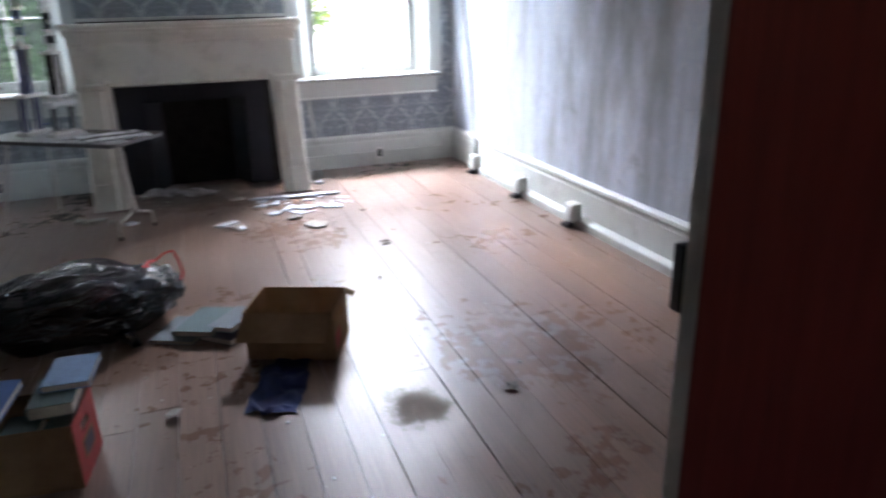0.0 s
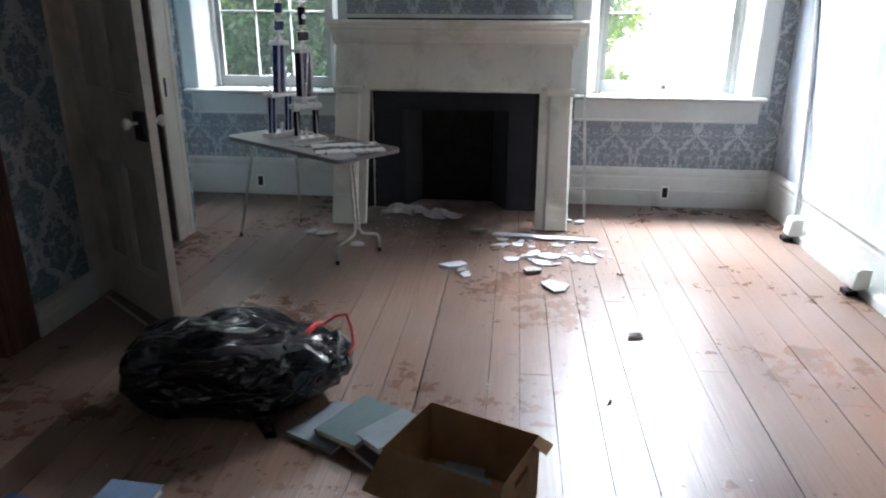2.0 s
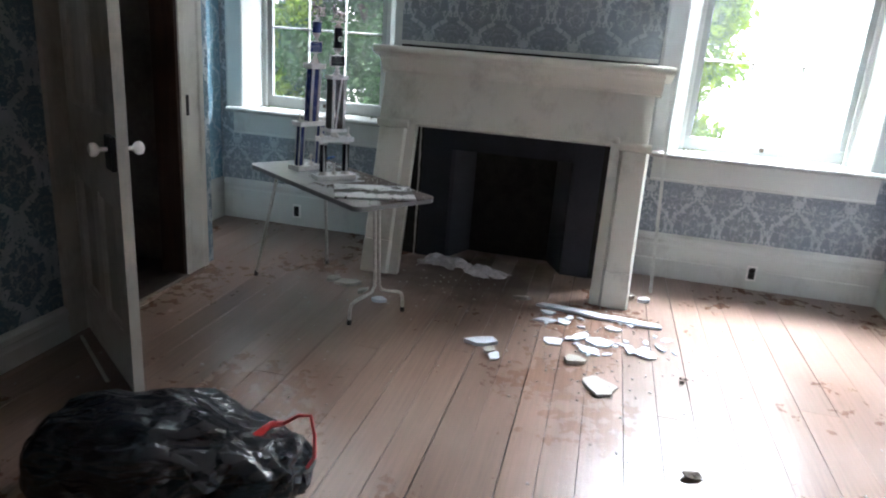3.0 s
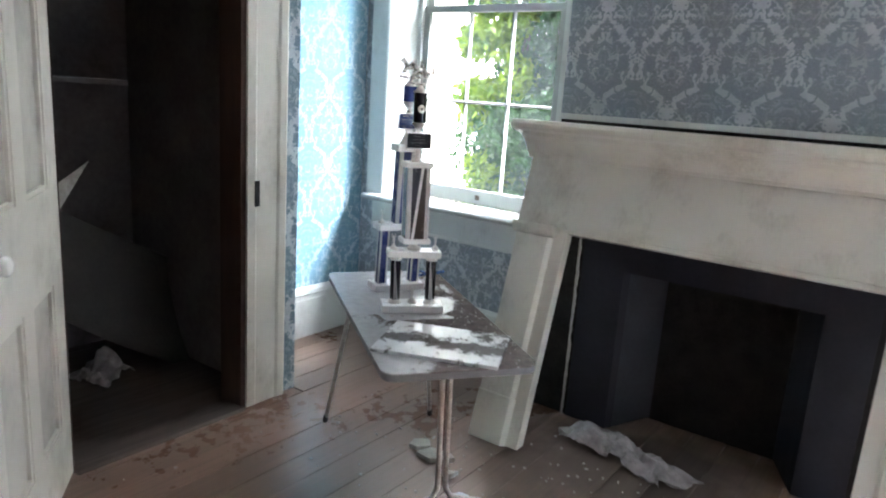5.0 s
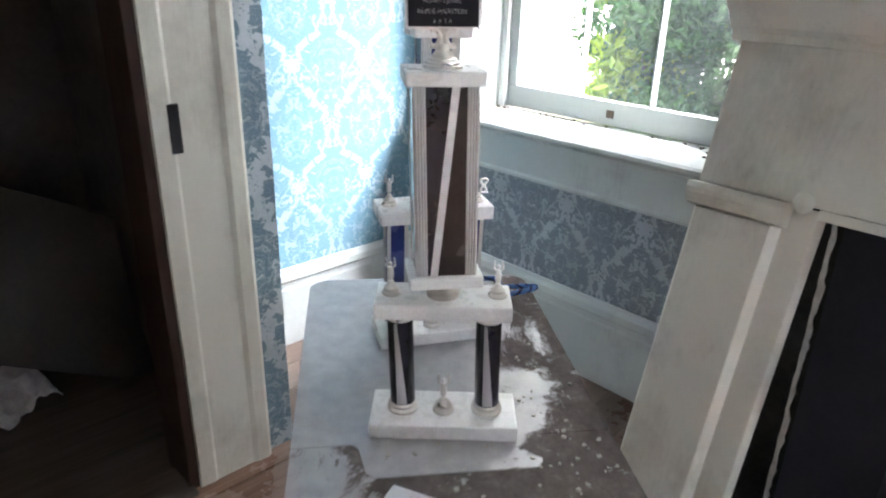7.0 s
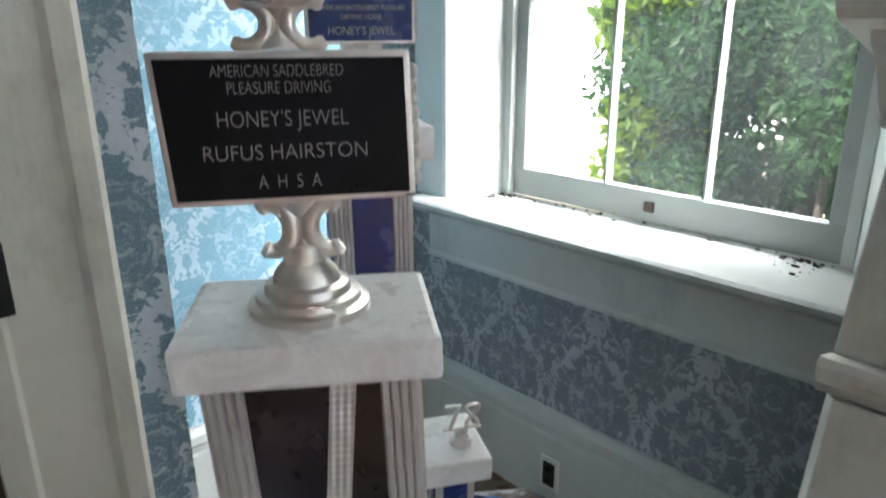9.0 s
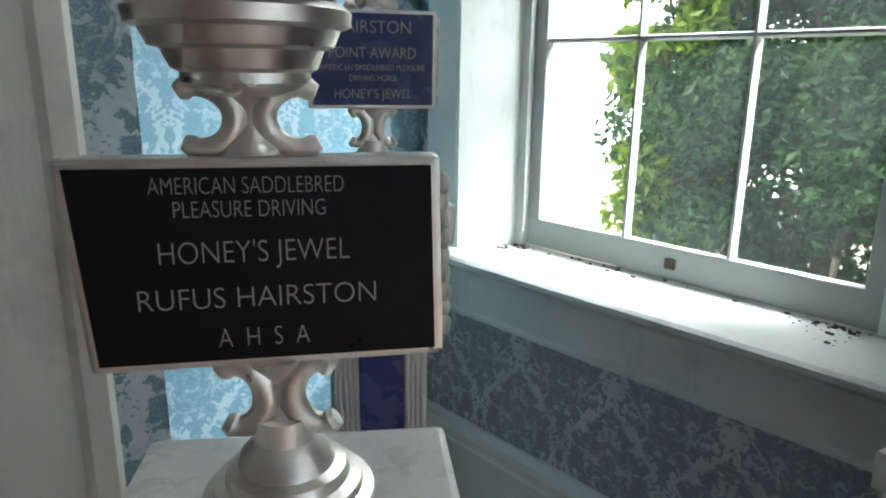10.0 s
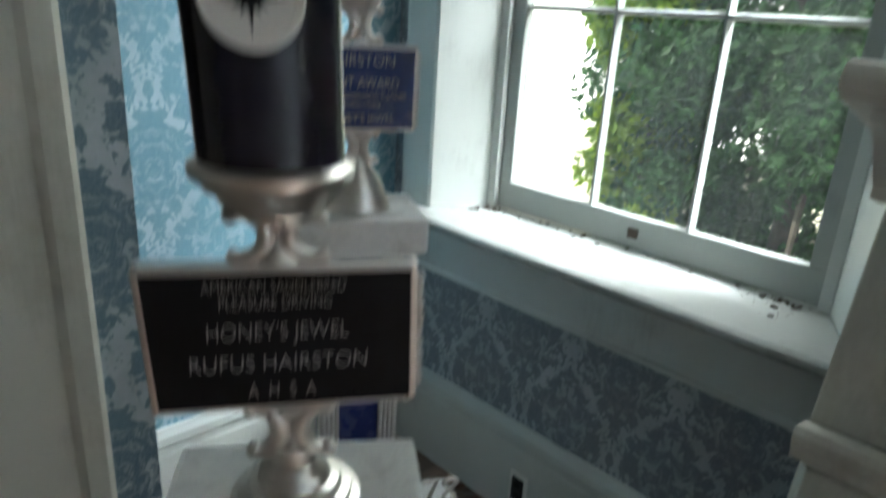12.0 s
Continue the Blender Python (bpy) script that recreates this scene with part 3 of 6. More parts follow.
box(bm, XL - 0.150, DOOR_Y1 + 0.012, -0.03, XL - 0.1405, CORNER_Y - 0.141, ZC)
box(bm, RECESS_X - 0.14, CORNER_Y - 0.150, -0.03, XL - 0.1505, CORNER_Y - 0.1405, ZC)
structure("closet_wall", bm, M["closet"], "bare closet wall, coloured dark for shade", "wall")
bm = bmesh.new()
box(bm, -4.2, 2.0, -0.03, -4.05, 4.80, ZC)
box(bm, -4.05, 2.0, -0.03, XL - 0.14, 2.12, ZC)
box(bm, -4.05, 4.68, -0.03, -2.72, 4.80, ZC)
structure("side_room_wall", bm, M["closet"], "side room wall, coloured dark as unlit", "wall")
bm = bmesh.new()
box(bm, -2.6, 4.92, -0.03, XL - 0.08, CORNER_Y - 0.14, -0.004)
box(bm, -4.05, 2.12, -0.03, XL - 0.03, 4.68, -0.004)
structure("closet_floor", bm, M["closetfloor"], "dirty wooden floor of closet and side room, coloured dark for shade", "floor")

# chimney breast with the firebox
BX0, BX1, BY = -0.19, 1.565, 7.045
FX0, FX1, FZ = 0.235, 1.11, 0.83
bm = bmesh.new()
box(bm, BX0, BY, 1.562, BX1, YF, ZC)
structure("chimney_breast", bm, M["paper_x"], "chimney breast with grey-blue damask wallpaper", "wall")
bm = bmesh.new()
box(bm, BX0, BY + 0.01, 1.05, BX1, YF, 1.5615)
box(bm, BX0, BY + 0.012, -0.03, 0.012, YF, 1.05)
box(bm, 1.31, BY + 0.012, -0.03, BX1, YF, 1.05)
structure("chimney_core", bm, M["soot_shade"], "dark bare brickwork behind the loose mantel", "wall")
bm = bmesh.new()
box(bm, FX0, BY, FZ, FX1, YF - 0.02, 1.05)
surround = structure("fireplace_surround", bm, M["black"], "black painted fireplace surround", "fireplace")
for q in ([(0.012, BY), (FX0, BY), (FX0 + 0.02, BY + 0.04), (0.012, BY + 0.04)], [(FX1, BY), (1.31, BY), (1.31, BY + 0.04), (FX1 - 0.02, BY + 0.04)]):
    bm = bmesh.new()
    prism(bm, q, -0.03, 1.05, "z")
    part("side_panel", bm, M["black"], surround)
for q in ([(0.012, BY + 0.0402), (FX0 + 0.02, BY + 0.0402), (FX0 + 0.13, YF - 0.02), (0.012, YF - 0.02)], [(FX1 - 0.02, BY + 0.0402), (1.31, BY + 0.0402), (1.31, YF - 0.02), (FX1 - 0.13, YF - 0.02)]):
    bm = bmesh.new()
    prism(bm, q, -0.03, 0.828, "z")
    part("cheek", bm, M["cheek"], surround, "dark grey firebox cheek")
bm = bmesh.new()
box(bm, FX0, YF - 0.02, -0.03, FX1, YF, FZ)
structure("firebox_back", bm, M["soot_shade"], "sooty back of the firebox", "fireplace")
# ragged plaster edges beside the black surround
bm = bmesh.new()
rnd = random.Random(4)
for x0 in (-0.008,):
    pts = []
    for i in range(61):
        z = 1.02 * i / 60
        pts.append((x0 - 0.003 + 0.0015 * rnd.uniform(-1, 1), z))
    poly = [(x + 0.005 + 0.006 * abs(noise.noise(Vector((0, 3, z * 7)))) * 2 + rnd.uniform(0.0, 0.006), z) for x, z in pts[::-1]]
    ring = pts + poly
    prism_pts = [bm.verts.new((x, BY - 0.012, z)) for x, z in ring]
    bm.faces.new(prism_pts)
geo = bmesh.ops.extrude_face_region(bm, geom=bm.faces[:])
bmesh.ops.translate(bm, vec=(0, 0.014, 0), verts=[v for v in geo["geom"] if isinstance(v, bmesh.types.BMVert)])
structure("plaster_edge", bm, M["debris_grey"], "ragged white plaster edge beside the fireplace", "plaster")
bm = bmesh.new()
box(bm, BX0, BY - 0.012, 1.538, BX1, BY - 0.0005, 1.566)
structure("trim", soften(bm, 0.003), M["trim"], "thin white wooden strip above the mantel", "trim")

# ---- windows ----
def build_window(name, cx, pane):
    w = empty(name, pose(cx, GY, 0), "old white sash window with six-pane sashes, sill stained", "window", kind="structure")
    h = 1.5 * pane
    # stool (inner sill) with a rounded nose, and the apron under it
    bm = bmesh.new()
    nose = [(-0.005, 0.905), (-0.300, 0.905), (-0.312, 0.912), (-0.316, 0.922), (-0.312, 0.934), (-0.300, 0.941), (-0.005, 0.941)]
    prism(bm, nose, -h - 0.27, h + 0.27)
    part("window_sill", bm, M["sill"], w, "wide white sill, dirty and scuffed")
    bm = bmesh.new()
    prism(bm, [(-0.188, 0.725), (-0.222, 0.725), (-0.222, 0.735), (-0.215, 0.745), (-0.215, 0.904), (-0.188, 0.904)], -h - 0.25, h + 0.25)
    part("apron", bm, M["trim"], w)
    # splayed jambs and head
    for s in (-1, 1):
        bm = bmesh.new()
        a, b = h + 0.165, h + 0.062
        prism(bm, [(s * a, -0.215), (s * (a + 0.02), -0.215), (s * (a + 0.02), 0.06), (s * b, 0.06), (s * b, -0.012)], 0.941, WZ1, "z")
        part("jamb", bm, M["trim"], w)
        bm = bmesh.new()
        c0, c1 = a, a + 0.145
        prism(bm, [(s * c0, -0.192), (s * c0, -0.216), (s * (c0 + 0.012), -0.222), (s * (c1 - 0.02), -0.226), (s * c1, -0.218), (s * c1, -0.192)], 0.941, WZ1 + 0.15, "z")
        part("casing", bm, M["trim"], w)
        bm = bmesh.new()
        box(bm, s * (h + 0.045), -0.040, 0.945, s * (h + 0.075), -0.012, WZ1)
        part("stop", soften(bm, 0.003), M["trim"], w)
    bm = bmesh.new()
    box(bm, -h - 0.165, -0.222, WZ1, h + 0.165, -0.190, WZ1 + 0.15)
    part("head_casing", soften(bm, 0.004), M["trim"], w)
    bm = bmesh.new()
    box(bm, -h - 0.165, -0.188, WZ1 - 0.02, h + 0.165, 0.06, WZ1)
    part("head_jamb", bm, M["trim"], w)
    # the two sashes
    rows = list(ROWS_Z)
    up = [rows[2] + 0.045, rows[2] + 0.045 + (rows[1] - rows[0]), WZ1 - 0.075]
    for k, zz in enumerate((rows, up)):
        y0 = 0.0 if k == 0 else 0.04
        bm = bmesh.new()
        box(bm, -h - 0.055, y0 - 0.017, zz[0] - (0.09 if k == 0 else 0.04), h + 0.055, y0 + 0.02, zz[0])
        box(bm, -h - 0.055, y0 - 0.017, zz[2], h + 0.055, y0 + 0.02, zz[2] + 0.042)
        for s in (-1, 1):
            box(bm, s * h, y0 - 0.017, zz[0], s * (h + 0.055), y0 + 0.02, zz[2])
        sash = part("window_frame", soften(bm, 0.004), M["sash"], w, "white painted sash frame")
        for i in (-0.5, 0.5):
            bm = bmesh.new()
            prism(bm, [(i * pane - 0.009, y0 + 0.014), (i * pane - 0.004, y0 - 0.013), (i * pane + 0.004, y0 - 0.013), (i * pane + 0.009, y0 + 0.014)], zz[0] - 0.004, zz[2] + 0.004, "z")
            part("muntin", bm, M["sash"], sash)
        bm = bmesh.new()
        prism(bm, [(y0 + 0.013, zz[1] - 0.009), (y0 - 0.012, zz[1] - 0.004), (y0 - 0.012, zz[1] + 0.004), (y0 + 0.013, zz[1] + 0.009)], -h - 0.004, h + 0.004)
        part("muntin", bm, M["sash"], sash)
        for i in (-1, 0, 1):
            for j in (0, 1):
                bm = bmesh.new()
                box(bm, (i - 0.5) * pane + 0.004, y0 + 0.004, zz[j] + 0.002, (i + 0.5) * pane - 0.004, y0 + 0.007, zz[j + 1] - 0.004)
                g = part("pane", bm, M["glass"], sash)
                g.visible_shadow = False
    # sash lift and a lock scar
    bm = bmesh.new()
    box(bm, -0.016, -0.021, 0.974, 0.016, -0.0165, 1.004)
    part("catch", soften(bm, 0.003), m_rust, w, "small rusty brown sash catch")
    return w


m_rust = m_plain("rusty_brown_metal", (0.10, 0.075, 0.055), 0.8, 0.2, var=0.5, scale=60, bump=0.4)
for nm, (cx, pane) in WIN.items():
    build_window(nm, cx, pane)


# dead flies, flakes and dirt on the sills
rnd = random.Random(31)
bm = bmesh.new()
for cx, pane in WIN.values():
    h = 1.5 * pane
    for i in range(150):
        k = rnd.random()
        if k < 0.45:
            x, y = cx + rnd.uniform(-h - 0.05, h + 0.05), GY - 0.022 - abs(rnd.gauss(0, 0.02))
        elif k < 0.7:
            x, y = cx + (h + 0.02 - abs(rnd.gauss(0, 0.07))), GY - 0.03 - abs(rnd.gauss(0, 0.06))
        else:
            x, y = cx - (h + 0.10 - abs(rnd.gauss(0, 0.06))), GY - 0.04 - abs(rnd.gauss(0, 0.05))
        s = rnd.choice((0.0015, 0.002, 0.003, 0.006))
        n = rnd.randint(4, 6)
        prism(bm, [(x + s * rnd.uniform(0.5, 1.5) * math.cos(6.283 * q / n), y + s * rnd.uniform(0.4, 0.9) * math.sin(6.283 * q / n)) for q in range(n)], 0.9412, 0.9412 + s * 0.7, "z")
tagged(part("sill_dirt", bm, M["leaf_dead"]), "dead insects and dark crumbs on the window sills", "debris", kind="stuff")


# ---- baseboards ----
def baseboard(name, a, b, axis, face, out, label, top=0.335):
    """A tall stepped board along x or y between a and b, its back on the wall face; out: the way into the room."""
    prof = [(0, 0.0), (0.030, 0.0), (0.030, top - 0.085), (0.026, top - 0.075), (0.026, top - 0.055), (0.034, top - 0.045), (0.030, top - 0.02), (0.016, top - 0.006), (0.012, top), (0, top)]
    bm = bmesh.new()
    prism(bm, [(face + out * p, z) for p, z in prof], a, b, axis)
    return structure(name, bm, M["trim"], label, "baseboard")


baseboard("baseboard", RECESS_X + 0.03, BX0, "x", YF, -1, "tall white moulded baseboard under the window")
baseboard("baseboard", BX1, XR - 0.034, "x", YF, -1, "tall white moulded baseboard with scuffs")
baseboard("baseboard", YN, YF, "y", XR, -1, "tall white baseboard along the pale wall")
baseboard("baseboard", CORNER_Y, YF, "y", RECESS_X, 1, "white baseboard in the recess")
baseboard("baseboard", 4.40, 4.90, "y", XL, 1, "dull baseboard beside the closet door", 0.17)

# shallow wire moulding across the far baseboard
bm = bmesh.new()
prism(bm, [(YF - 0.0302, 0.128), (YF - 0.0385, 0.130), (YF - 0.0385, 0.143), (YF - 0.0302, 0.147)], BX1 + 0.02, XR - 0.10)
structure("trim", bm, M["trim"], "thin white wire moulding across the baseboard", "trim")

# low raceway board along the pale wall, in lengths between iron clips
bm = bmesh.new()
prism(bm, [(XR - 0.030, 0.0), (XR - 0.095, 0.0), (XR - 0.095, 0.052), (XR - 0.088, 0.060), (XR - 0.030, 0.066)], YN, 6.55, "y")
structure("floor_moulding", bm, M["trim"], "low white ledge along the foot of the wall", "trim")


def build_bracket(y):
    b = empty("wall_bracket", pose(XR - 0.095, y, 0.0), "white painted bracket with iron foot on the ledge", "bracket", "brackets along the wall")
    bm = bmesh.new()
    prism(bm, [(0.03, 0.05), (-0.06, 0.045), (-0.066, 0.055), (-0.052, 0.16), (-0.035, 0.178), (0.03, 0.178)], -0.055, 0.055, "y")
    part("casing", soften(bm, 0.006), M["trim"], b)
    bm = bmesh.new()
    box(bm, -0.088, -0.042, 0.0, -0.02, 0.042, 0.030)
    box(bm, -0.055, -0.014, 0.026, -0.035, 0.014, 0.06)
    part("foot", soften(bm, 0.004), M["iron"], b, "black iron foot")
    return b


for y in (6.50, 5.48, 4.56):
    build_bracket(y)

# painted conduit that runs up the wall near the corner
bm = bmesh.new()
tube(bm, [(XR - 0.055, 6.62, 0.0), (XR - 0.05, 6.66, 0.33), (XR - 0.022, 6.84, 1.0), (XR - 0.02, 7.02, 1.7), (XR - 0.02, 7.16, 3.40)], 0.017, 10)
conduit = tagged(part("conduit", bm, M["conduit"], smooth=True), "white painted metal conduit leaning up the wall", "pipe")


# ---- outlets ----
def build_outlet(x, y, z, sx=1):
    o = empty("wall_outlet", pose(x, y, z), "brown electrical outlet set in the white baseboard", "outlet", "baseboard outlets")
    bm = bmesh.new()
    box(bm, -0.036, -0.006, -0.058, 0.036, 0.0, 0.058)
    part("cover_plate", soften(bm, 0.003), M["porcelain"], o, "ivory cover plate")
    bm = bmesh.new()
    box(bm, -0.022, -0.012, -0.042, 0.022, -0.004, 0.042)
    part("socket", soften(bm, 0.003), M["iron"], o, "black socket face")
    for k in (-0.02, 0.02):
        bm = bmesh.new()
        lathe(bm, [(0.0, 0), (0.012, 0), (0.012, 0.003), (0.0, 0.003)], 12)
        bmesh.ops.rotate(bm, verts=bm.verts, matrix=Matrix.Rotation(radians(90), 3, "X"))
        bmesh.ops.translate(bm, verts=bm.verts, vec=(0, -0.011, k))
        part("receptacle", bm, M["soot_shade"], o)
    return o


build_outlet(2.465, YF - 0.0305, 0.125)
build_outlet(-1.118, YF - 0.0305, 0.125)

# ---- door casings ----
def casing(name, y0, y1, z1, mat, label):
    bm = bmesh.new()
    x = XL
    w = y1 - y0
    prof = [(x, y0), (x + 0.022, y0 + 0.004), (x + 0.026, y0 + 0.2 * w), (x + 0.021, y0 + 0.24 * w), (x + 0.021, y0 + 0.74 * w), (x + 0.028, y0 + 0.80 * w), (x + 0.030, y1 - 0.012), (x + 0.022, y1), (x, y1)]
    prism(bm, prof, -0.02, z1, "z")
    return structure(name, bm, mat, label, "door casing")


def lining(name, y0, y1, z1, mat, label):
    bm = bmesh.new()
    box(bm, XL - 0.15, y0, -0.02, XL + 0.012, y1, z1)
    return structure(name, soften(bm, 0.003), mat, label, "door frame")


casing("door_casing", DOOR_Y1 - 0.003, 6.183, 2.25, M["paint"], "wide cream painted door casing")
casing("door_casing", 4.905, DOOR_Y0, 2.25, M["doorpaint"], "grimy painted door casing")
lining("door_frame", DOOR_Y1 - 0.030, DOOR_Y1 + 0.01, DOOR_Z, M["jambwood"], "brown stained closet door frame")
lining("door_frame", DOOR_Y0 - 0.01, DOOR_Y0 + 0.022, DOOR_Z, M["jambwood"], "brown stained closet door frame")
casing("door_casing", 4.20, 4.395, 2.25, M["brownwood"], "dark brown wooden door casing")
casing("door_casing", 2.86, 3.06, 2.25, M["brownwood"], "dark brown wooden door casing")
lining("door_frame", 4.17, 4.23, 2.12, M["brownwood"], "dark brown wooden door frame")
bm = bmesh.new()
box(bm, XL, 4.905, 2.252, XL + 0.028, 6.183, 2.40)
structure("door_casing", soften(bm, 0.004), M["paint"], "cream painted head casing of the closet door", "door casing")
bm = bmesh.new()
prism(bm, [(XL - 0.12, -0.004), (XL - 0.10, 0.012), (XL + 0.035, 0.012), (XL + 0.05, -0.004)], DOOR_Y0 + 0.02, DOOR_Y1 - 0.02, "y")
structure("threshold", bm, M["closetfloor"], "worn brown wooden threshold of the closet", "threshold")
bm = bmesh.new()
box(bm, XL + 0.006, 5.985, 1.030, XL + 0.029, 6.014, 1.155)
tagged(part("strike_plate", soften(bm, 0.003), M["iron"]), "black iron keeper on the cream door casing", "lock")


# ---- doors ----
def build_closet_door():
    d = empty("panel_door", pose(XL + 0.010, 5.068, 0.014, 0, 0, -37.3), "open white four-panel door with porcelain knobs", "door")
    W, H, T = 0.870, 2.05, 0.044
    bm = bmesh.new()
    xs_, zs_ = (0.0, 0.125, W / 2 - 0.055, W / 2 + 0.055, W - 0.125, W), (0.0, 0.25, 0.83, 1.18, H - 0.12, H)
    for i in range(5):
        for j in range(5):
            if i in (1, 3) and j in (1, 3):
                continue
            box(bm, xs_[i], -T / 2, zs_[j], xs_[i + 1], T / 2, zs_[j + 1])
    bmesh.ops.remove_doubles(bm, verts=bm.verts, dist=0.0005)
    inner = [f for f in bm.faces if sum(1 for g in bm.faces if g is not f and set(g.verts) == set(f.verts))]
    bmesh.ops.delete(bm, geom=inner, context="FACES")
    frame_part = part("frame", bm, M["doorpaint"], d)
    for i in (1, 3):
        for j in (1, 3):
            bm = bmesh.new()
            box(bm, xs_[i] + 0.001, -0.003, zs_[j] + 0.001, xs_[i + 1] - 0.001, 0.003, zs_[j + 1] - 0.001)
            part("panel", bm, M["doorpanel"], d)
            bm = bmesh.new()
            for s in (-1, 1):
                for a0, b0, a1, b1 in ((xs_[i], zs_[j], xs_[i] + 0.018, zs_[j + 1]), (xs_[i + 1] - 0.018, zs_[j], xs_[i + 1], zs_[j + 1]), (xs_[i] + 0.018, zs_[j], xs_[i + 1] - 0.018, zs_[j] + 0.018), (xs_[i] + 0.018, zs_[j + 1] - 0.018, xs_[i + 1] - 0.018, zs_[j + 1])):
                    box(bm, a0, min(s * 0.0042, s * 0.017), b0, a1, max(s * 0.0042, s * 0.017), b1)
            part("moulding", bm, M["doorpaint"], d)
    bm = bmesh.new()
    box(bm, W - 0.105, -T / 2 - 0.022, 0.99, W - 0.004, -T / 2, 1.13)
    part("rim_lock", soften(bm, 0.004), M["iron"], d, "black iron rim lock")
    for s in (-1, 1):
        bm = bmesh.new()
        lathe(bm, [(0.009, 0.0), (0.009, 0.03), (0.016, 0.034), (0.026, 0.044), (0.029, 0.056), (0.025, 0.068), (0.012, 0.075), (0.0, 0.076)], 18)
        bmesh.ops.rotate(bm, verts=bm.verts, matrix=Matrix.Rotation(radians(-90 * s), 3, "X"))
        bmesh.ops.translate(bm, verts=bm.verts, vec=(W - 0.060, s * (T / 2 + (0.02 if s < 0 else 0)), 1.075))
        part("knob", bm, M["porcelain"], d, "white porcelain knob", smooth=True)
    for z in (0.25, 1.80):
        bm = bmesh.new()
        lathe(bm, [(0.007, -0.04), (0.007, 0.04)], 8, (-0.006, -T / 2 - 0.004, z))
        part("hinge", bm, M["iron"], d)
    return d


def build_entrance_leaf():
    d = empty("entrance_door", pose(1.51, 1.20, 0.012), "dark red-brown stained door leaf standing closed", "door")
    bm = bmesh.new()
    box(bm, 0.004, -0.022, 0, 0.845, 0.022, 2.12)
    part("leaf", soften(bm, 0.003), M["redwood"], d)
    bm = bmesh.new()
    box(bm, 0.0, -0.020, 0.0, 0.0038, 0.021, 2.12)
    part("edge_strip", bm, M["doorpaint"], d, "grey painted door edge")
    bm = bmesh.new()
    box(bm, -0.004, 0.022, 1.00, 0.10, 0.052, 1.135)
    part("rim_lock", soften(bm, 0.004), M["iron"], d, "black iron rim lock")
    return d


build_closet_door()
build_entrance_leaf()


# ---- the loose mantelpiece ----
def build_mantel():
    m = empty("mantelpiece", pose(0.66, 6.600, 0.0, -16.3, 0, 0), "cream painted wooden mantelpiece leaning loose from the wall", "mantel")
    for s, x0, x1 in ((-1, -0.912, -0.645), (1, 0.682, 0.930)):
        bm = bmesh.new()
        box(bm, x0, -0.066, -0.02, x1, 0.0, 1.05)
        part("pilaster", soften(bm, 0.005), M["paint"], m)
        # raised face, set back from the opening by a narrow strip
        a, b = (x0 + 0.002, x1 - 0.062) if s < 0 else (x0 + 0.062, x1 - 0.002)
        bm = bmesh.new()
        prism(bm, [(a, -0.0665), (a + 0.016, -0.096), (b - 0.016, -0.096), (b, -0.0665)], 0.212, 0.998, "z")
        part("pilaster_panel", soften(bm, 0.003, 2), M["paint"], m)
        bm = bmesh.new()
        prism(bm, [(a - 0.003, -0.0665), (a + 0.012, -0.101), (b - 0.012, -0.101), (b + 0.003, -0.0665)], -0.022, 0.209, "z")
        part("plinth_block", soften(bm, 0.004), M["paint"], m)
        bm = bmesh.new()
        prism(bm, [(-0.0665, 1.0), (-0.100, 1.003), (-0.104, 1.015), (-0.116, 1.028), (-0.120, 1.040), (-0.116, 1.053), (-0.0665, 1.055)], a - 0.010, b + 0.010)
        part("capital", soften(bm, 0.003), M["paint"], m)
        # turned knob where the bead over the opening ends
        bm = bmesh.new()
        blob(bm, ((b + 0.030) if s < 0 else (a - 0.030), -0.082, 1.062), (0.022, 0.020, 0.024), 16, 10)
        part("bead_end", bm, M["paint"], m, smooth=True)
    bm = bmesh.new()
    box(bm, -0.915, -0.074, 1.055, 0.915, 0.0, 1.45)
    box(bm, -0.645, -0.078, 1.032, 0.682, -0.002, 1.0545)
    part("frieze", soften(bm, 0.004), M["paint"], m)
    bm = bmesh.new()
    prism(bm, [(-0.02, 1.378), (-0.080, 1.378), (-0.086, 1.393), (-0.108, 1.403), (-0.130, 1.423), (-0.165, 1.445), (-0.200, 1.456), (-0.212, 1.470), (-0.02, 1.470)], -0.935, 0.955)
    part("crown_moulding", bm, M["paint"], m)
    bm = bmesh.new()
    prism(bm, [(-0.02, 1.471), (-0.252, 1.471), (-0.268, 1.479), (-0.272, 1.493), (-0.266, 1.510), (-0.248, 1.520), (-0.02, 1.520)], -0.962, 1.005)
    part("shelf", bm, M["paint"], m)
    return m


build_mantel()

# thin lath that leans beside the mantel
bm = bmesh.new()
prism(bm, [(-0.011, -0.004), (0.011, -0.004), (0.011, 0.004), (-0.011, 0.004)], 0.0, 1.50, "z")
lath = tagged(part("lath", bm, M["trim"]), "thin white wooden lath leaning on the wall", "lath")
lath.matrix_basis = pose(1.755, 6.93, 0.0, -12.5, -2.5, 0)

# thin lath on the floor, from the foot of the open door to the rubbish bag
bm = bmesh.new()
prism(bm, [(-0.008, 0.001), (0.008, 0.001), (0.008, 0.007), (-0.008, 0.007)], 0.0, 0.56, "y")
lath = tagged(part("lath", soften(bm, 0.001), M["doorpaint"]), "thin dusty white lath lying on the floorboards", "lath")
lath.matrix_basis = pose(-0.745, 4.58, 0.0015, 0, 0, 51.5)

# ---- the folding table ----
TZ = 0.742
TABLE = pose(-0.903, 6.165, 0.0, 0, 0, -35.9)
TL, TW = 1.248, 0.545


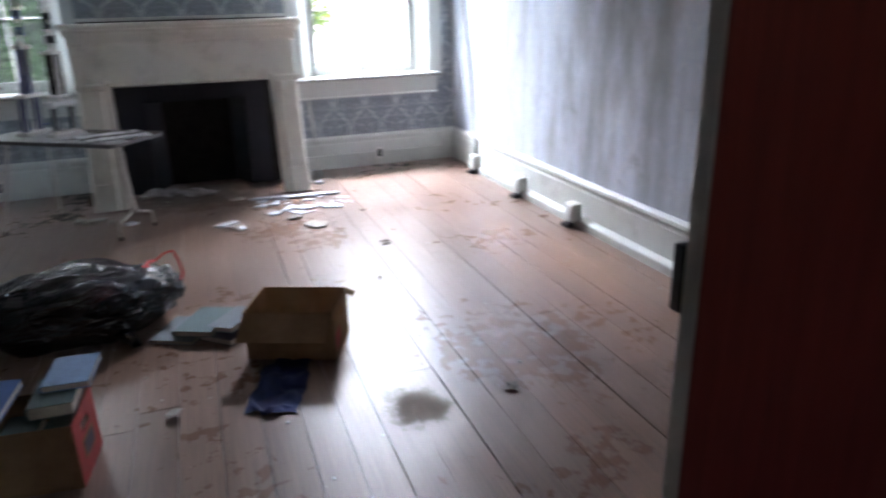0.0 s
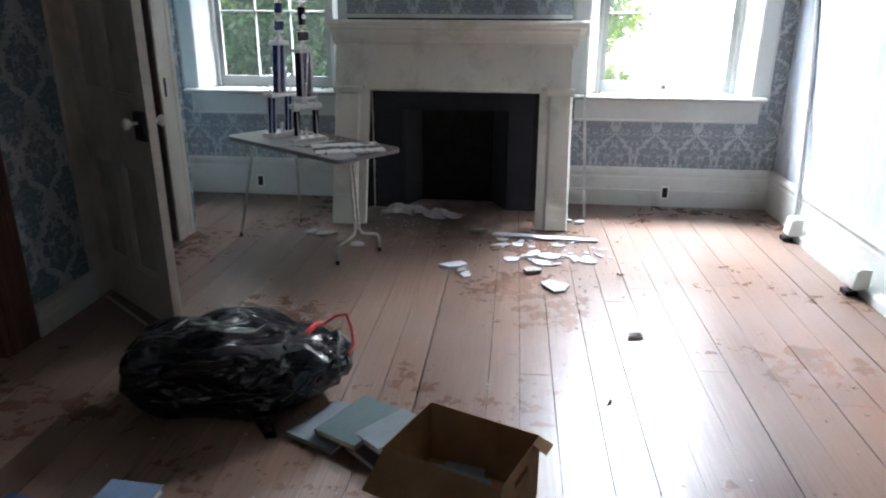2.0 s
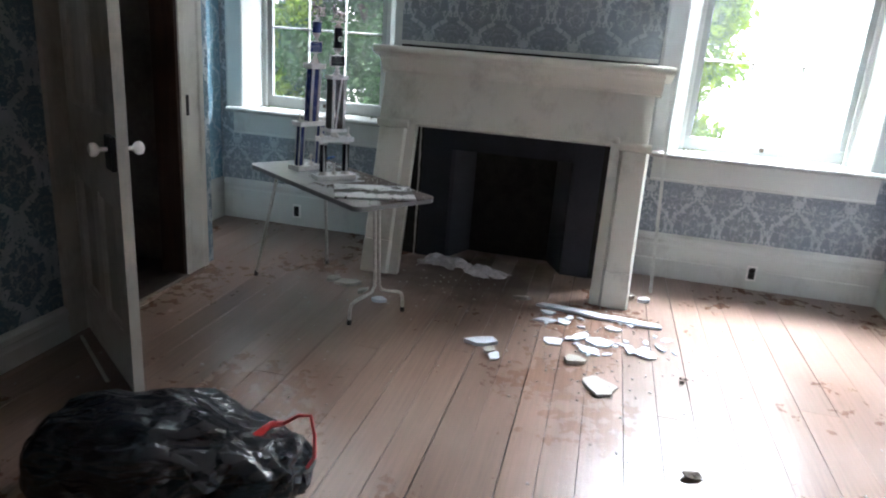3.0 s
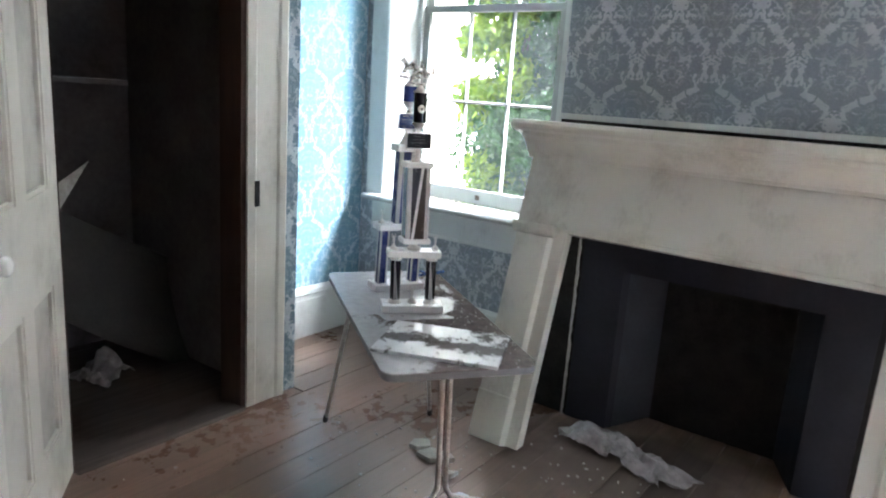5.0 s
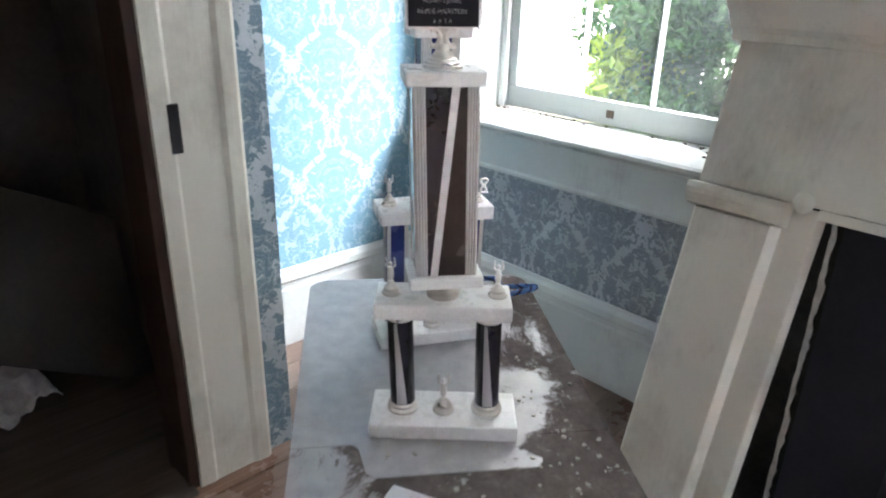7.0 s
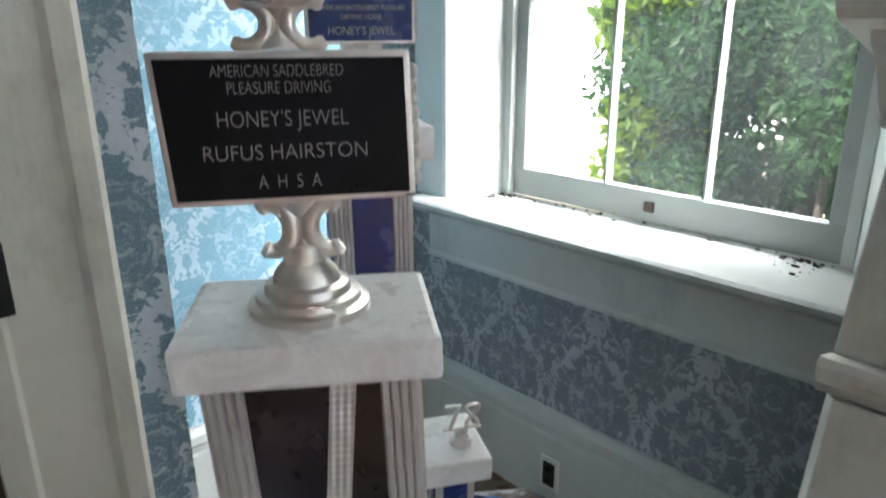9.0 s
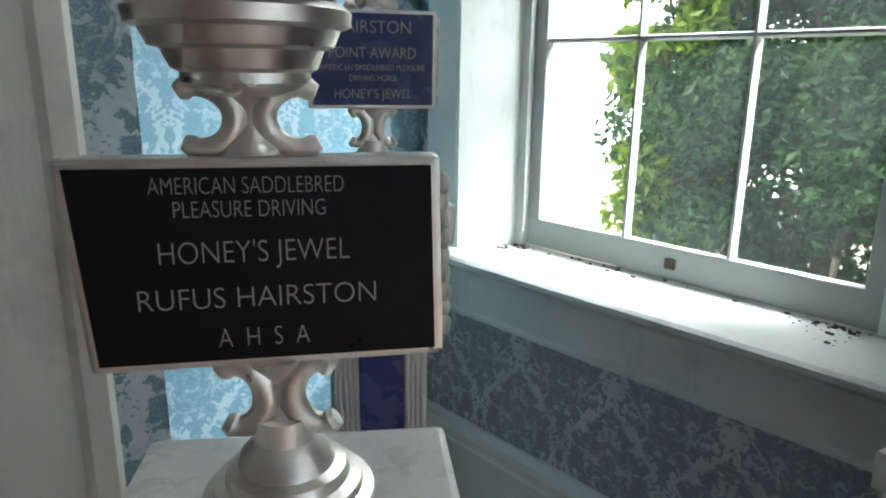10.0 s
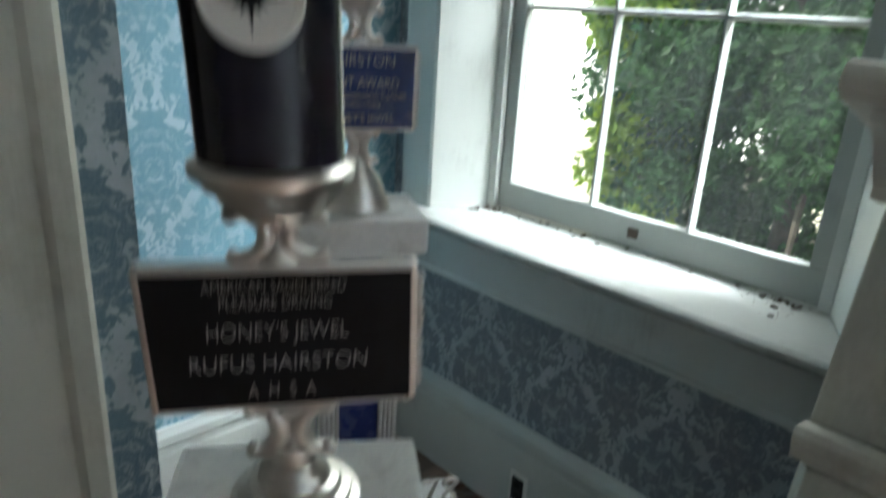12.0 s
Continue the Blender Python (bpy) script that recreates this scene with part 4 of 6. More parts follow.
def rounded_rect(x0, y0, x1, y1, r, k=6):
    pts = []
    for cx, cy, a in ((x1 - r, y1 - r, 0), (x0 + r, y1 - r, 90), (x0 + r, y0 + r, 180), (x1 - r, y0 + r, 270)):
        pts += [(cx + r * math.cos(radians(a + 90 * i / k)), cy + r * math.sin(radians(a + 90 * i / k))) for i in range(k + 1)]
    return pts


def build_table():
    t = empty("folding_table", TABLE, "grey laminate table with chrome legs, stained and peeling", "table")
    seam = [(0.652, 0.0), (0.652, 0.10), (0.664, 0.112), (0.722, 0.122), (0.735, 0.135), (0.735, 0.395), (0.722, 0.408), (0.664, 0.418), (0.652, 0.43), (0.652, TW)]
    r = 0.05
    far = [(r, 0)] + seam + [(r, TW)] + [(r - r * math.sin(radians(a)), TW - r + r * math.cos(radians(a))) for a in (15, 30, 45, 60, 75)] + [(0, TW - r), (0, r)] + [(r - r * math.cos(radians(a)), r - r * math.sin(radians(a))) for a in (15, 30, 45, 60, 75)]
    g = 0.0022
    near = [(x + g, y) for x, y in seam[::-1]] + [(TL - r, 0)] + [(TL - r + r * math.sin(radians(a)), r - r * math.cos(radians(a))) for a in (15, 30, 45, 60, 75)] + [(TL, r), (TL, TW - r)] + [(TL - r + r * math.cos(radians(a)), TW - r + r * math.sin(radians(a))) for a in (15, 30, 45, 60, 75)] + [(TL - r, TW)]
    for pts, mat in ((far, "laminate"), (near, "laminate_soiled")):
        bm = bmesh.new()
        prism(bm, pts, TZ - 0.004, TZ, "z")
        part("tabletop", bm, M[mat], t)
    bm = bmesh.new()
    prism(bm, rounded_rect(0.002, 0.002, TL - 0.002, TW - 0.002, r), TZ - 0.030, TZ - 0.0045, "z")
    part("edge_band", soften(bm, 0.003), M["edgeband"], t, "dark grey edge band")
    # near leg: two rods down the middle that part near the floor
    y = TW / 2 + 0.012
    for s in (-1, 1):
        bm = bmesh.new()
        tube(bm, [(1.03, y + s * 0.015, TZ - 0.03), (1.062, y + s * 0.014, 0.26), (1.067, y + s * 0.016, 0.20), (1.070, y + s * 0.035, 0.168), (1.072, y + s * 0.08, 0.152), (1.073, y + s * 0.15, 0.135), (1.074, y + s * 0.175, 0.12), (1.075, y + s * 0.186, 0.09), (1.076, y + s * 0.190, 0.012)], 0.0105, 10)
        leg = part("leg", bm, M["chrome"], t, smooth=True)
        bm = bmesh.new()
        lathe(bm, [(0.013, 0.0), (0.014, 0.012), (0.012, 0.03)], 10, (1.076, y + s * 0.190, 0.0))
        part("rubber_foot", bm, M["iron"], leg)
    # far legs splay outwards
    for a, b in (((0.20, 0.10), (0.085, 0.000)), ((0.20, TW - 0.10), (0.105, TW - 0.012))):
        bm = bmesh.new()
        tube(bm, [(a[0], a[1], TZ - 0.03), ((a[0] + b[0]) / 2, (a[1] + b[1]) / 2, 0.36), (b[0], b[1], 0.012)], [0.012, 0.011, 0.0095], 10)
        leg = part("leg", bm, M["chrome"], t, smooth=True)
        bm = bmesh.new()
        lathe(bm, [(0.012, 0.0), (0.0135, 0.012), (0.011, 0.035)], 10, (b[0], b[1], 0.0))
        part("rubber_foot", bm, M["iron"], leg)
    return t


build_table()

# loose white panel on the table
bm = bmesh.new()
box(bm, -0.221, -0.160, 0.0, 0.221, 0.160, 0.012)
sheet = tagged(part("loose_board", soften(bm, 0.002), M["panel"]), "loose white board with mould and grit on the table", "board")
sheet.matrix_basis = pose(0.079, 5.7875, TZ + 0.0006, 0, 0, 23.2)

# flakes and grit on the table top
rnd = random.Random(11)
bm = bmesh.new()
tm = TABLE
for i in range(120):
    u, v = rnd.uniform(0.50, TL - 0.03), rnd.uniform(0.12, TW - 0.02)
    if i % 3 == 0:
        u, v = rnd.uniform(0.1, TL - 0.05), rnd.uniform(0.38, TW - 0.01)
    p = tm @ Vector((u, v, TZ + 0.0005))
    d = sheet.matrix_basis.inverted() @ p
    if abs(d.x) < 0.23 and abs(d.y) < 0.17:
        continue
    s = rnd.uniform(0.0015, 0.006)
    n = rnd.randint(4, 6)
    ang = rnd.uniform(0, 6)
    ring = [(p.x + s * rnd.uniform(0.5, 1.2) * math.cos(ang + 6.283 * k / n), p.y + s * rnd.uniform(0.5, 1.2) * math.sin(ang + 6.283 * k / n)) for k in range(n)]
    prism(bm, ring, p.z, p.z + rnd.uniform(0.001, 0.004), "z")
tagged(part("table_grit", bm, M["debris_grey"]), "crumbs of grit and paint scattered over the table", "debris", kind="stuff")
bm = bmesh.new()
for i in range(110):
    u, v = rnd.gauss(0.0, 0.09), rnd.gauss(-0.01, 0.018)
    if i % 4 == 0:
        u, v = rnd.uniform(0.0, 0.2), rnd.uniform(0.03, 0.14)
    if abs(u) > 0.21 or abs(v) > 0.15:
        continue
    s = rnd.uniform(0.001, 0.0035)
    n = rnd.randint(4, 6)
    ring = [(u + s * rnd.uniform(0.5, 1.2) * math.cos(6.283 * k / n), v + s * rnd.uniform(0.5, 1.2) * math.sin(6.283 * k / n)) for k in range(n)]
    prism(bm, ring, 0.0122, 0.0122 + rnd.uniform(0.0006, 0.0025), "z")
grit = tagged(part("panel_grit", bm, M["leaf_dead"]), "dark crumbs of dirt on the white panel", "debris", kind="stuff")
grit.matrix_basis = sheet.matrix_basis.copy()


# ---- trophies ----
def text_on(parent, words, size, x, y, z, material, squeeze=1.0):
    """Engraved words on a face that looks along minus y, in the parent's space; x is their middle."""
    c = bpy.data.curves.new("engraving", "FONT")
    c.body, c.size, c.align_x, c.align_y, c.extrude = words, size, "CENTER", "CENTER", 0.00006
    c.materials.append(material)
    ob = new("engraving", c)
    ob.parent = parent
    ob.matrix_basis = Matrix.Translation((x, y, z)) @ Matrix.Rotation(radians(90), 4, "X") @ Matrix.Diagonal((squeeze, 1, 1, 1))
    return ob


def slab(w, d, z0, z1, twist=0.0, r=0.004):
    bm = bmesh.new()
    box(bm, -w / 2, -d / 2, z0, w / 2, d / 2, z1)
    soften(bm, r, 2)
    if twist:
        bmesh.ops.rotate(bm, verts=bm.verts, matrix=Matrix.Rotation(radians(twist), 3, "Z"))
    return bm


def turn(bm, deg):
    bmesh.ops.rotate(bm, verts=bm.verts, matrix=Matrix.Rotation(radians(deg), 3, "Z"))
    return bm


def ribbed_strip(x, y, sx, sy, z0, z1, ribs=4, pitch=0.0041):
    """A corner strip of foil pressed into upright ribs, one extrusion; it runs from the corner inwards."""
    bm = bmesh.new()
    outer = []
    for k in range(ribs):
        for f, h in ((0.0, 0.0006), (0.25, 0.0024), (0.75, 0.0024)):
            outer.append((x - sx * pitch * (k + f), y + sy * h))
    ring = outer + [(x - sx * pitch * ribs, y + sy * 0.0006), (x - sx * pitch * ribs, y - sy * 0.0004), (x + sx * 0.0014, y - sy * 0.0030), (x + sx * 0.0014, y + sy * 0.0004)]
    prism(bm, ring, z0, z1, "z")
    return bm


def scroll_bracket(t, z0, z1, w, twist):
    """A pair of back-to-back C scrolls beside a wasp-waisted stem, between two heights."""
    h = z1 - z0
    for s in (-1, 1):
        pts, rad = [], []
        for i in range(19):
            a = radians(-125 + 250 * i / 18)
            pts.append((s * (0.60 * w - 0.42 * w * math.cos(a)), -0.002, z0 + h * 0.5 + h * 0.42 * math.sin(a)))
            rad.append(h * (0.115 + 0.06 * math.sin(math.pi * i / 18) + (0.035 if i in (1, 17) else 0.0)))
        bm = bmesh.new()
        tube(bm, pts, rad, 12)
        part("scroll", turn(bm, twist), M["silver"], t, smooth=True)
    bm = bmesh.new()
    lathe(bm, [(w * 0.40, z0), (w * 0.36, z0 + 0.10 * h), (w * 0.16, z0 + 0.40 * h), (w * 0.13, z0 + 0.52 * h), (w * 0.18, z0 + 0.66 * h), (w * 0.42, z0 + 0.93 * h), (w * 0.44, z1)], 14)
    part("stem", bm, M["silver"], t, smooth=True)


def figure_cup(bm, x, y, z, s=1.0):
    """A small cast winged figure on a turned foot."""
    lathe(bm, [(0.015 * s, 0), (0.015 * s, 0.003 * s), (0.011 * s, 0.007 * s), (0.012 * s, 0.011 * s), (0.006 * s, 0.017 * s), (0.004 * s, 0.022 * s)], 12, (x, y, z))
    blob(bm, (x, y, z + 0.034 * s), (0.005 * s, 0.004 * s, 0.013 * s), 8, 6)
    blob(bm, (x, y, z + 0.050 * s), (0.0034 * s,) * 3, 8, 6)
    for k in (-1, 1):
        tube(bm, [(x, y, z + 0.041 * s), (x + k * 0.007 * s, y, z + 0.047 * s), (x + k * 0.006 * s, y, z + 0.060 * s)], [0.0022 * s, 0.0018 * s, 0.0012 * s], 6)


def trotter(bm, z, m):
    """A trotting horse with a two-wheeled cart, cast on a boat-shaped plinth. The horse faces minus x."""
    start = len(bm.verts)
    s = 0.001
    # plinth
    for i in range(1):
        rings = []
        for x, w, lo in ((-60, 3, 0), (-50, 6, -3), (-28, 8, -5), (-10, 9, -8), (10, 9, -8), (30, 8, -5), (48, 6, -3), (58, 4, 0)):
            rings.append([bm.verts.new((x * s, y * s, (zz) * s)) for y, zz in ((-w, 3), (w, 3), (w * 0.8, lo), (-w * 0.8, lo))])
        for a, b in zip(rings, rings[1:]):
            for k in range(4):
                bm.faces.new((a[k], a[(k + 1) % 4], b[(k + 1) % 4], b[k]))
        bm.faces.new(rings[0][::-1]), bm.faces.new(rings[-1])

    def limb(pts, r):
        if len(pts) > 2:
            fine, fr = [], []
            ext = [pts[0], *pts, pts[-1]]
            for i in range(len(pts) - 1):
                p0, p1, p2, p3 = (Vector(q) for q in ext[i:i + 4])
                for k in range(5):
                    f = k / 5
                    fine.append(tuple(0.5 * (2 * p1 + (p2 - p0) * f + (2 * p0 - 5 * p1 + 4 * p2 - p3) * f * f + (3 * p1 - p0 - 3 * p2 + p3) * f ** 3)))
                    fr.append(r[i] + (r[i + 1] - r[i]) * (3 * f * f - 2 * f ** 3))
            pts, r = fine + [pts[-1]], fr + [r[-1]]
        tube(bm, [(a * s, b * s, c * s) for a, b, c in pts], [q * s for q in r], 14)

    limb([(-34, 0, 50), (-27, 0, 47), (-15, 0, 44), (0, 0, 43), (10, 0, 45), (16, 0, 46)], [6, 12, 13, 12, 12.5, 6])
    limb([(-28, 0, 52), (-33, 0, 62), (-38, 0, 72)], [10.5, 8, 6])
    limb([(-36, 0, 75), (-44, 0, 71), (-54, 0, 64)], [6, 5.4, 3.4])
    limb([(-37, 2.5, 77), (-35, 3, 85)], [2.2, 0.6])
    limb([(-37, -2.5, 77), (-35, -3, 85)], [2.2, 0.6])
    limb([(-30, 0, 60), (-33, 0, 72), (-34, 0, 79)], [4, 4, 2.5])
    limb([(-29, -4, 44), (-36, -4, 30), (-44, -4, 16), (-49, -4, 4), (-56, -4, 2)], [7.5, 5, 3.2, 2.7, 3.2])
    limb([(-27, 4, 42), (-30, 4, 27), (-22, 4, 21), (-8, 4, 22), (-6, 4, 25)], [7.5, 5, 3.4, 2.8, 3.0])
    limb([(10, -4, 44), (10, -4, 30), (2, -4, 20), (-4, -4, 6), (-8, -4, 3)], [9.5, 6.5, 3.8, 3, 3.2])
    limb([(12, 4, 44), (18, 4, 30), (26, 4, 20), (22, 4, 8)], [9.5, 6, 3.8, 3])
    limb([(16, 0, 50), (24, 0, 44), (27, 0, 32)], [3, 3, 1])
    # cart, shafts and plain driver shape
    for k in (-6, 6):
        ring = [((42 + 13.5 * math.cos(2 * math.pi * i / 20)) * s, k * s, (16 + 13.5 * math.sin(2 * math.pi * i / 20)) * s) for i in range(20)]
        tube(bm, ring, 1.1 * s, 6, True)
        for i in range(6):
            a = math.pi * i / 3
            limb([(42, k, 16), (42 + 13 * math.cos(a), k, 16 + 13 * math.sin(a))], [0.7, 0.7])
        limb([(42, k, 16), (30, k, 32), (4, k, 47)], [1.3, 1.3, 1.1])
        limb([(42, k, 16), (48, k, 36)], [1.3, 1.3])
    limb([(42, -6, 16), (42, 6, 16)], [1.5, 1.5])
    limb([(28, 0, 36), (40, 0, 38), (50, 0, 40)], [3, 4.5, 3])
    limb([(46, 0, 38), (49, 0, 52), (45, 0, 64)], [6, 6.5, 4])
    limb([(44, 0, 65), (43, 0, 73)], [4.2, 4.6])
    limb([(46, -3, 56), (34, -4, 47), (24, -3, 48)], [3, 2.4, 1.6])
    limb([(24, -3, 48), (-10, -2, 54), (-36, -1, 63)], [0.8, 0.7, 0.7])
    bm.verts.ensure_lookup_table()
    for v in bm.verts[start:]:
        v.co += noise.noise_vector(v.co * 150) * 0.0016
        v.co = m @ Vector((v.co.x, v.co.y, v.co.z + z))


def sheared(x, y, yaw, kx, ky):
    """An upright pose whose axis leans by kx, ky for each metre of height; slabs stay level."""
    m = pose(x, y, TZ, 0, 0, yaw)
    sh = Matrix.Identity(4)
    sh[0][2], sh[1][2] = kx, ky
    return Matrix.Translation((x, y, TZ)) @ sh @ pose(0, 0, 0, 0, 0, yaw)


def lean(t, kx, ky, yaw):
    """Leans all meshes of a thing: an offset that grows with height, in the thing's own space."""
    c, s = math.cos(radians(-yaw)), math.sin(radians(-yaw))
    lx, ly = kx * c - ky * s, kx * s + ky * c
    for o in t.children_recursive:
        if o.type == "MESH":
            for v in o.data.vertices:
                v.co.x += lx * v.co.z
                v.co.y += ly * v.co.z
        else:
            z = o.matrix_basis.translation.z
            o.matrix_basis = Matrix.Translation((lx * z, ly * z, 0)) @ o.matrix_basis


def build_black_trophy():
    yaw = 46.0
    t = empty("trophy", pose(-0.262, 6.022, TZ, 0, 0, yaw), "tall trophy on white marble with black columns and silver horse cart", "trophy", "trophies on the table")
    H = lambda z: z - TZ
    part("base", slab(0.250, 0.105, 0.0, 0.030), M["marble"], t, "white marble base")
    for x in (-0.070, 0.074):
        bm = bmesh.new()
        lathe(bm, [(0.021, H(0.79)), (0.021, H(0.955))], 24, (x, 0, 0))
        col = part("column", bm, M["blackfilm"], t, "black column with silver wedge", smooth=True)
        bm = bmesh.new()
        for a0 in (0,):
            rows_ = 14
            for i in range(rows_):
                f0, f1 = i / rows_, (i + 1) / rows_
                z0, z1 = H(0.792) + f0 * 0.161, H(0.792) + f1 * 0.161
                w0, w1 = 46 - 34 * f0, 46 - 34 * f1
                for k in range(4):
                    q = []
                    for z, w in ((z0, w0), (z1, w1)):
                        for e in (k, k + 1):
                            a = radians(-112 + w * e / 4)
                            q.append((x + 0.0214 * math.cos(a), 0.0214 * math.sin(a), z))
                    v = [bm.verts.new(p) for p in (q[0], q[1], q[3], q[2])]
                    bm.faces.new(v)
        bmesh.ops.remove_doubles(bm, verts=bm.verts, dist=0.0002)
        geo = bmesh.ops.extrude_face_region(bm, geom=bm.faces[:])
        for v in [g for g in geo["geom"] if isinstance(g, bmesh.types.BMVert)]:
            d = Vector((v.co.x - x, v.co.y, 0)).normalized()
            v.co += d * 0.0006
        part("wedge", bm, M["foil"], col)
        for z0, sgn in ((H(0.772), 1), (H(0.972), -1)):
            bm = bmesh.new()
            lathe(bm, [(0.026, z0), (0.027, z0 + sgn * 0.005), (0.022, z0 + sgn * 0.009), (0.024, z0 + sgn * 0.014), (0.020, z0 + sgn * 0.018)], 20, (x, 0, 0))
            part("column_cap", bm, M["silver"], col, smooth=True)
    bm = bmesh.new()
    figure_cup(bm, 0.0, -0.005, 0.030, 1.25)
    part("figure", bm, M["silver"], t, "small silver cast figure", smooth=True)
    part("tier", slab(0.215, 0.085, H(0.972), H(1.000)), M["marble"], t, "white marble tier")
    for x in (-0.082, 0.086):
        bm = bmesh.new()
        figure_cup(bm, x, 0.0, H(1.0), 1.05)
        part("figure", bm, M["silver"], t, "small silver cast figure", smooth=True)
    bm = bmesh.new()
    lathe(bm, [(0.026, H(1.0)), (0.027, H(1.008)), (0.017, H(1.018)), (0.013, H(1.024)), (0.018, H(1.032))], 20)
    part("riser", bm, M["silver"], t, smooth=True)
    tw = 9.0
    part("column_foot", slab(0.112, 0.088, H(1.030), H(1.050), tw), M["marble"], t)
    # tall column: dark and brown panels with silver corner strips and a slanting strip
    z0, z1, w, d = H(1.050), H(1.335), 0.0445, 0.034
    bm = bmesh.new()
    box(bm, -w, -d, z0, w, d, z1)
    big = part("tall_column", turn(bm, tw), M["blackfilm"], t, "tall dark column with silver strips")
    bm = bmesh.new()
    prism(bm, [(w - 0.002, z0), (w - 0.002, z1), (w * 0.30, z1), (-w * 0.30, z0)], -d - 0.0008, -d + 0.001, "y")
    box(bm, w - 0.001, -d + 0.004, z0, w + 0.0008, d - 0.004, z1)
    part("brown_panel", turn(bm, tw), M["brownfilm"], big)
    bm = bmesh.new()
    prism(bm, [(-w * 0.30 - 0.011, z0), (-w * 0.30, z0), (w * 0.42, z1), (w * 0.42 - 0.011, z1)], -d - 0.0022, -d - 0.0009, "y")
    part("slanting_strip", turn(bm, tw), M["embossed"], big, "embossed silver strip")
    for sx in (-1, 1):
        for sy in (-1, 1):
            part("corner_strip", turn(ribbed_strip(sx * w, sy * d, sx, sy, z0, z1), tw), M["foil"], big)
    part("cap_block", slab(0.110, 0.082, H(1.3335), H(1.354), tw, 0.003), M["marble"], t, "white marble block")
    ox = -0.003
    # foot and scroll under the plaque
    bm = bmesh.new()
    lathe(bm, [(0.027, H(1.354)), (0.027, H(1.3578)), (0.0235, H(1.3590)), (0.0232, H(1.3622)), (0.0195, H(1.3632)), (0.0185, H(1.3668)), (0.0150, H(1.3680)), (0.0140, H(1.3720)), (0.0095, H(1.3770)), (0.009, H(1.385))], 28)
    scroll_bracket(t, H(1.380), H(1.405), 0.020, tw)
    part("foot", bm, M["silver"], t, "turned silver foot", smooth=True)
    bm = bmesh.new()
    box(bm, -0.050, -0.006, H(1.4045), 0.050, 0.004, H(1.4655))
    soften(bm, 0.0015, 2)
    plaque = part("plaque_frame", turn(bm, 13), M["silver"], t, "pale metal plaque frame")
    bm = bmesh.new()
    box(bm, -0.0472, -0.0068, H(1.4072), 0.0472, -0.0055, H(1.4628))
    part("plate", turn(bm, 13), M["plaqueblack"], plaque, "black enamel plate")
    bm = bmesh.new()
    for i in range(9):
        blob(bm, (0.0515, 0.001 * math.sin(i * 2.1), H(1.412) + i * 0.0056), (0.0022, 0.003, 0.0034), 8, 6)
    part("edge_ornament", turn(bm, 13), M["silver"], plaque, smooth=True)
    hold = empty("engraved_text", pose(0, 0, 0, 0, 0, 13))
    hold.parent = plaque
    for words, size, zz, sq in (("AMERICAN SADDLEBRED", 0.0066, 1.4580, 0.68), ("PLEASURE DRIVING", 0.0066, 1.4516, 0.70), ("HONEY'S JEWEL", 0.0090, 1.4395, 0.80), ("RUFUS HAIRSTON", 0.0088, 1.4262, 0.92), ("A  H  S  A", 0.0082, 1.4140, 0.74)):
        c = bpy.data.curves.new("engraving", "FONT")
        c.body, c.size, c.align_x, c.align_y, c.extrude = words, size, "CENTER", "CENTER", 0.0001
        c.offset = -0.018 * size
        c.materials.append(M["engraving"])
        ob = new("engraving", c)
        ob.parent = plaque
        ob.matrix_basis = pose(0, 0, 0, 0, 0, 13) @ Matrix.Translation((-0.002, -0.0072, H(zz))) @ Matrix.Rotation(radians(90), 4, "X") @ Matrix.Diagonal((sq, 1, 1, 1))
    bpy.data.objects.remove(hold)
    bm = bmesh.new()
    scroll_bracket(t, H(1.466), H(1.485), 0.021, tw)
    lathe(bm, [(0.009, H(1.481)), (0.014, H(1.483)), (0.0165, H(1.4845)), (0.0165, H(1.487)), (0.0185, H(1.488)), (0.0205, H(1.4925)), (0.0232, H(1.4935)), (0.0250, H(1.4975)), (0.0278, H(1.4985)), (0.0282, H(1.5020)), (0.0255, H(1.504))], 28)
    part("cup", bm, M["silver"], t, "flared silver cup", smooth=True)
    bm = bmesh.new()
    lathe(bm, [(0.0245, H(1.503)), (0.0245, H(1.617))], 32)
    drum = part("drum", bm, M["blackfilm"], t, "glossy black drum", smooth=True)
    bm = bmesh.new()
    lathe(bm, [(0.0, 0.0), (0.0145, 0.0), (0.0151, 0.0008), (0.0145, 0.0018), (0.0124, 0.0018), (0.0119, 0.0010), (0.0, 0.0010)], 28)
    bmesh.ops.rotate(bm, verts=bm.verts, matrix=Matrix.Rotation(radians(90), 3, "X"))
    bmesh.ops.translate(bm, verts=bm.verts, vec=(0.001, -0.0243, H(1.555)))
    emblem = part("emblem", turn(bm, 6), M["porcelain"], drum, "white disc with a dark star")
    bm = bmesh.new()
    for i in range(12):
        a = 2 * math.pi * i / 12
        r1 = 0.006 if i % 3 else 0.0112
        v = [bm.verts.new(p) for p in ((0, 0, 0.0022), (0.0022 * math.cos(a - 0.4), 0.0022 * math.sin(a - 0.4), 0.0026), (r1 * math.cos(a), r1 * math.sin(a), 0.0022), (0.0022 * math.cos(a + 0.4), 0.0022 * math.sin(a + 0.4), 0.0026))]
        bm.faces.new(v)
    lathe(bm, [(0.004, 0.001), (0.004, 0.003), (0.0, 0.0034)], 12)
    bmesh.ops.rotate(bm, verts=bm.verts, matrix=Matrix.Rotation(radians(90), 3, "X"))
    bmesh.ops.translate(bm, verts=bm.verts, vec=(0.001, -0.0243, H(1.555)))
    part("star", turn(bm, 6), M["plaqueblack"], emblem)
    bm = bmesh.new()
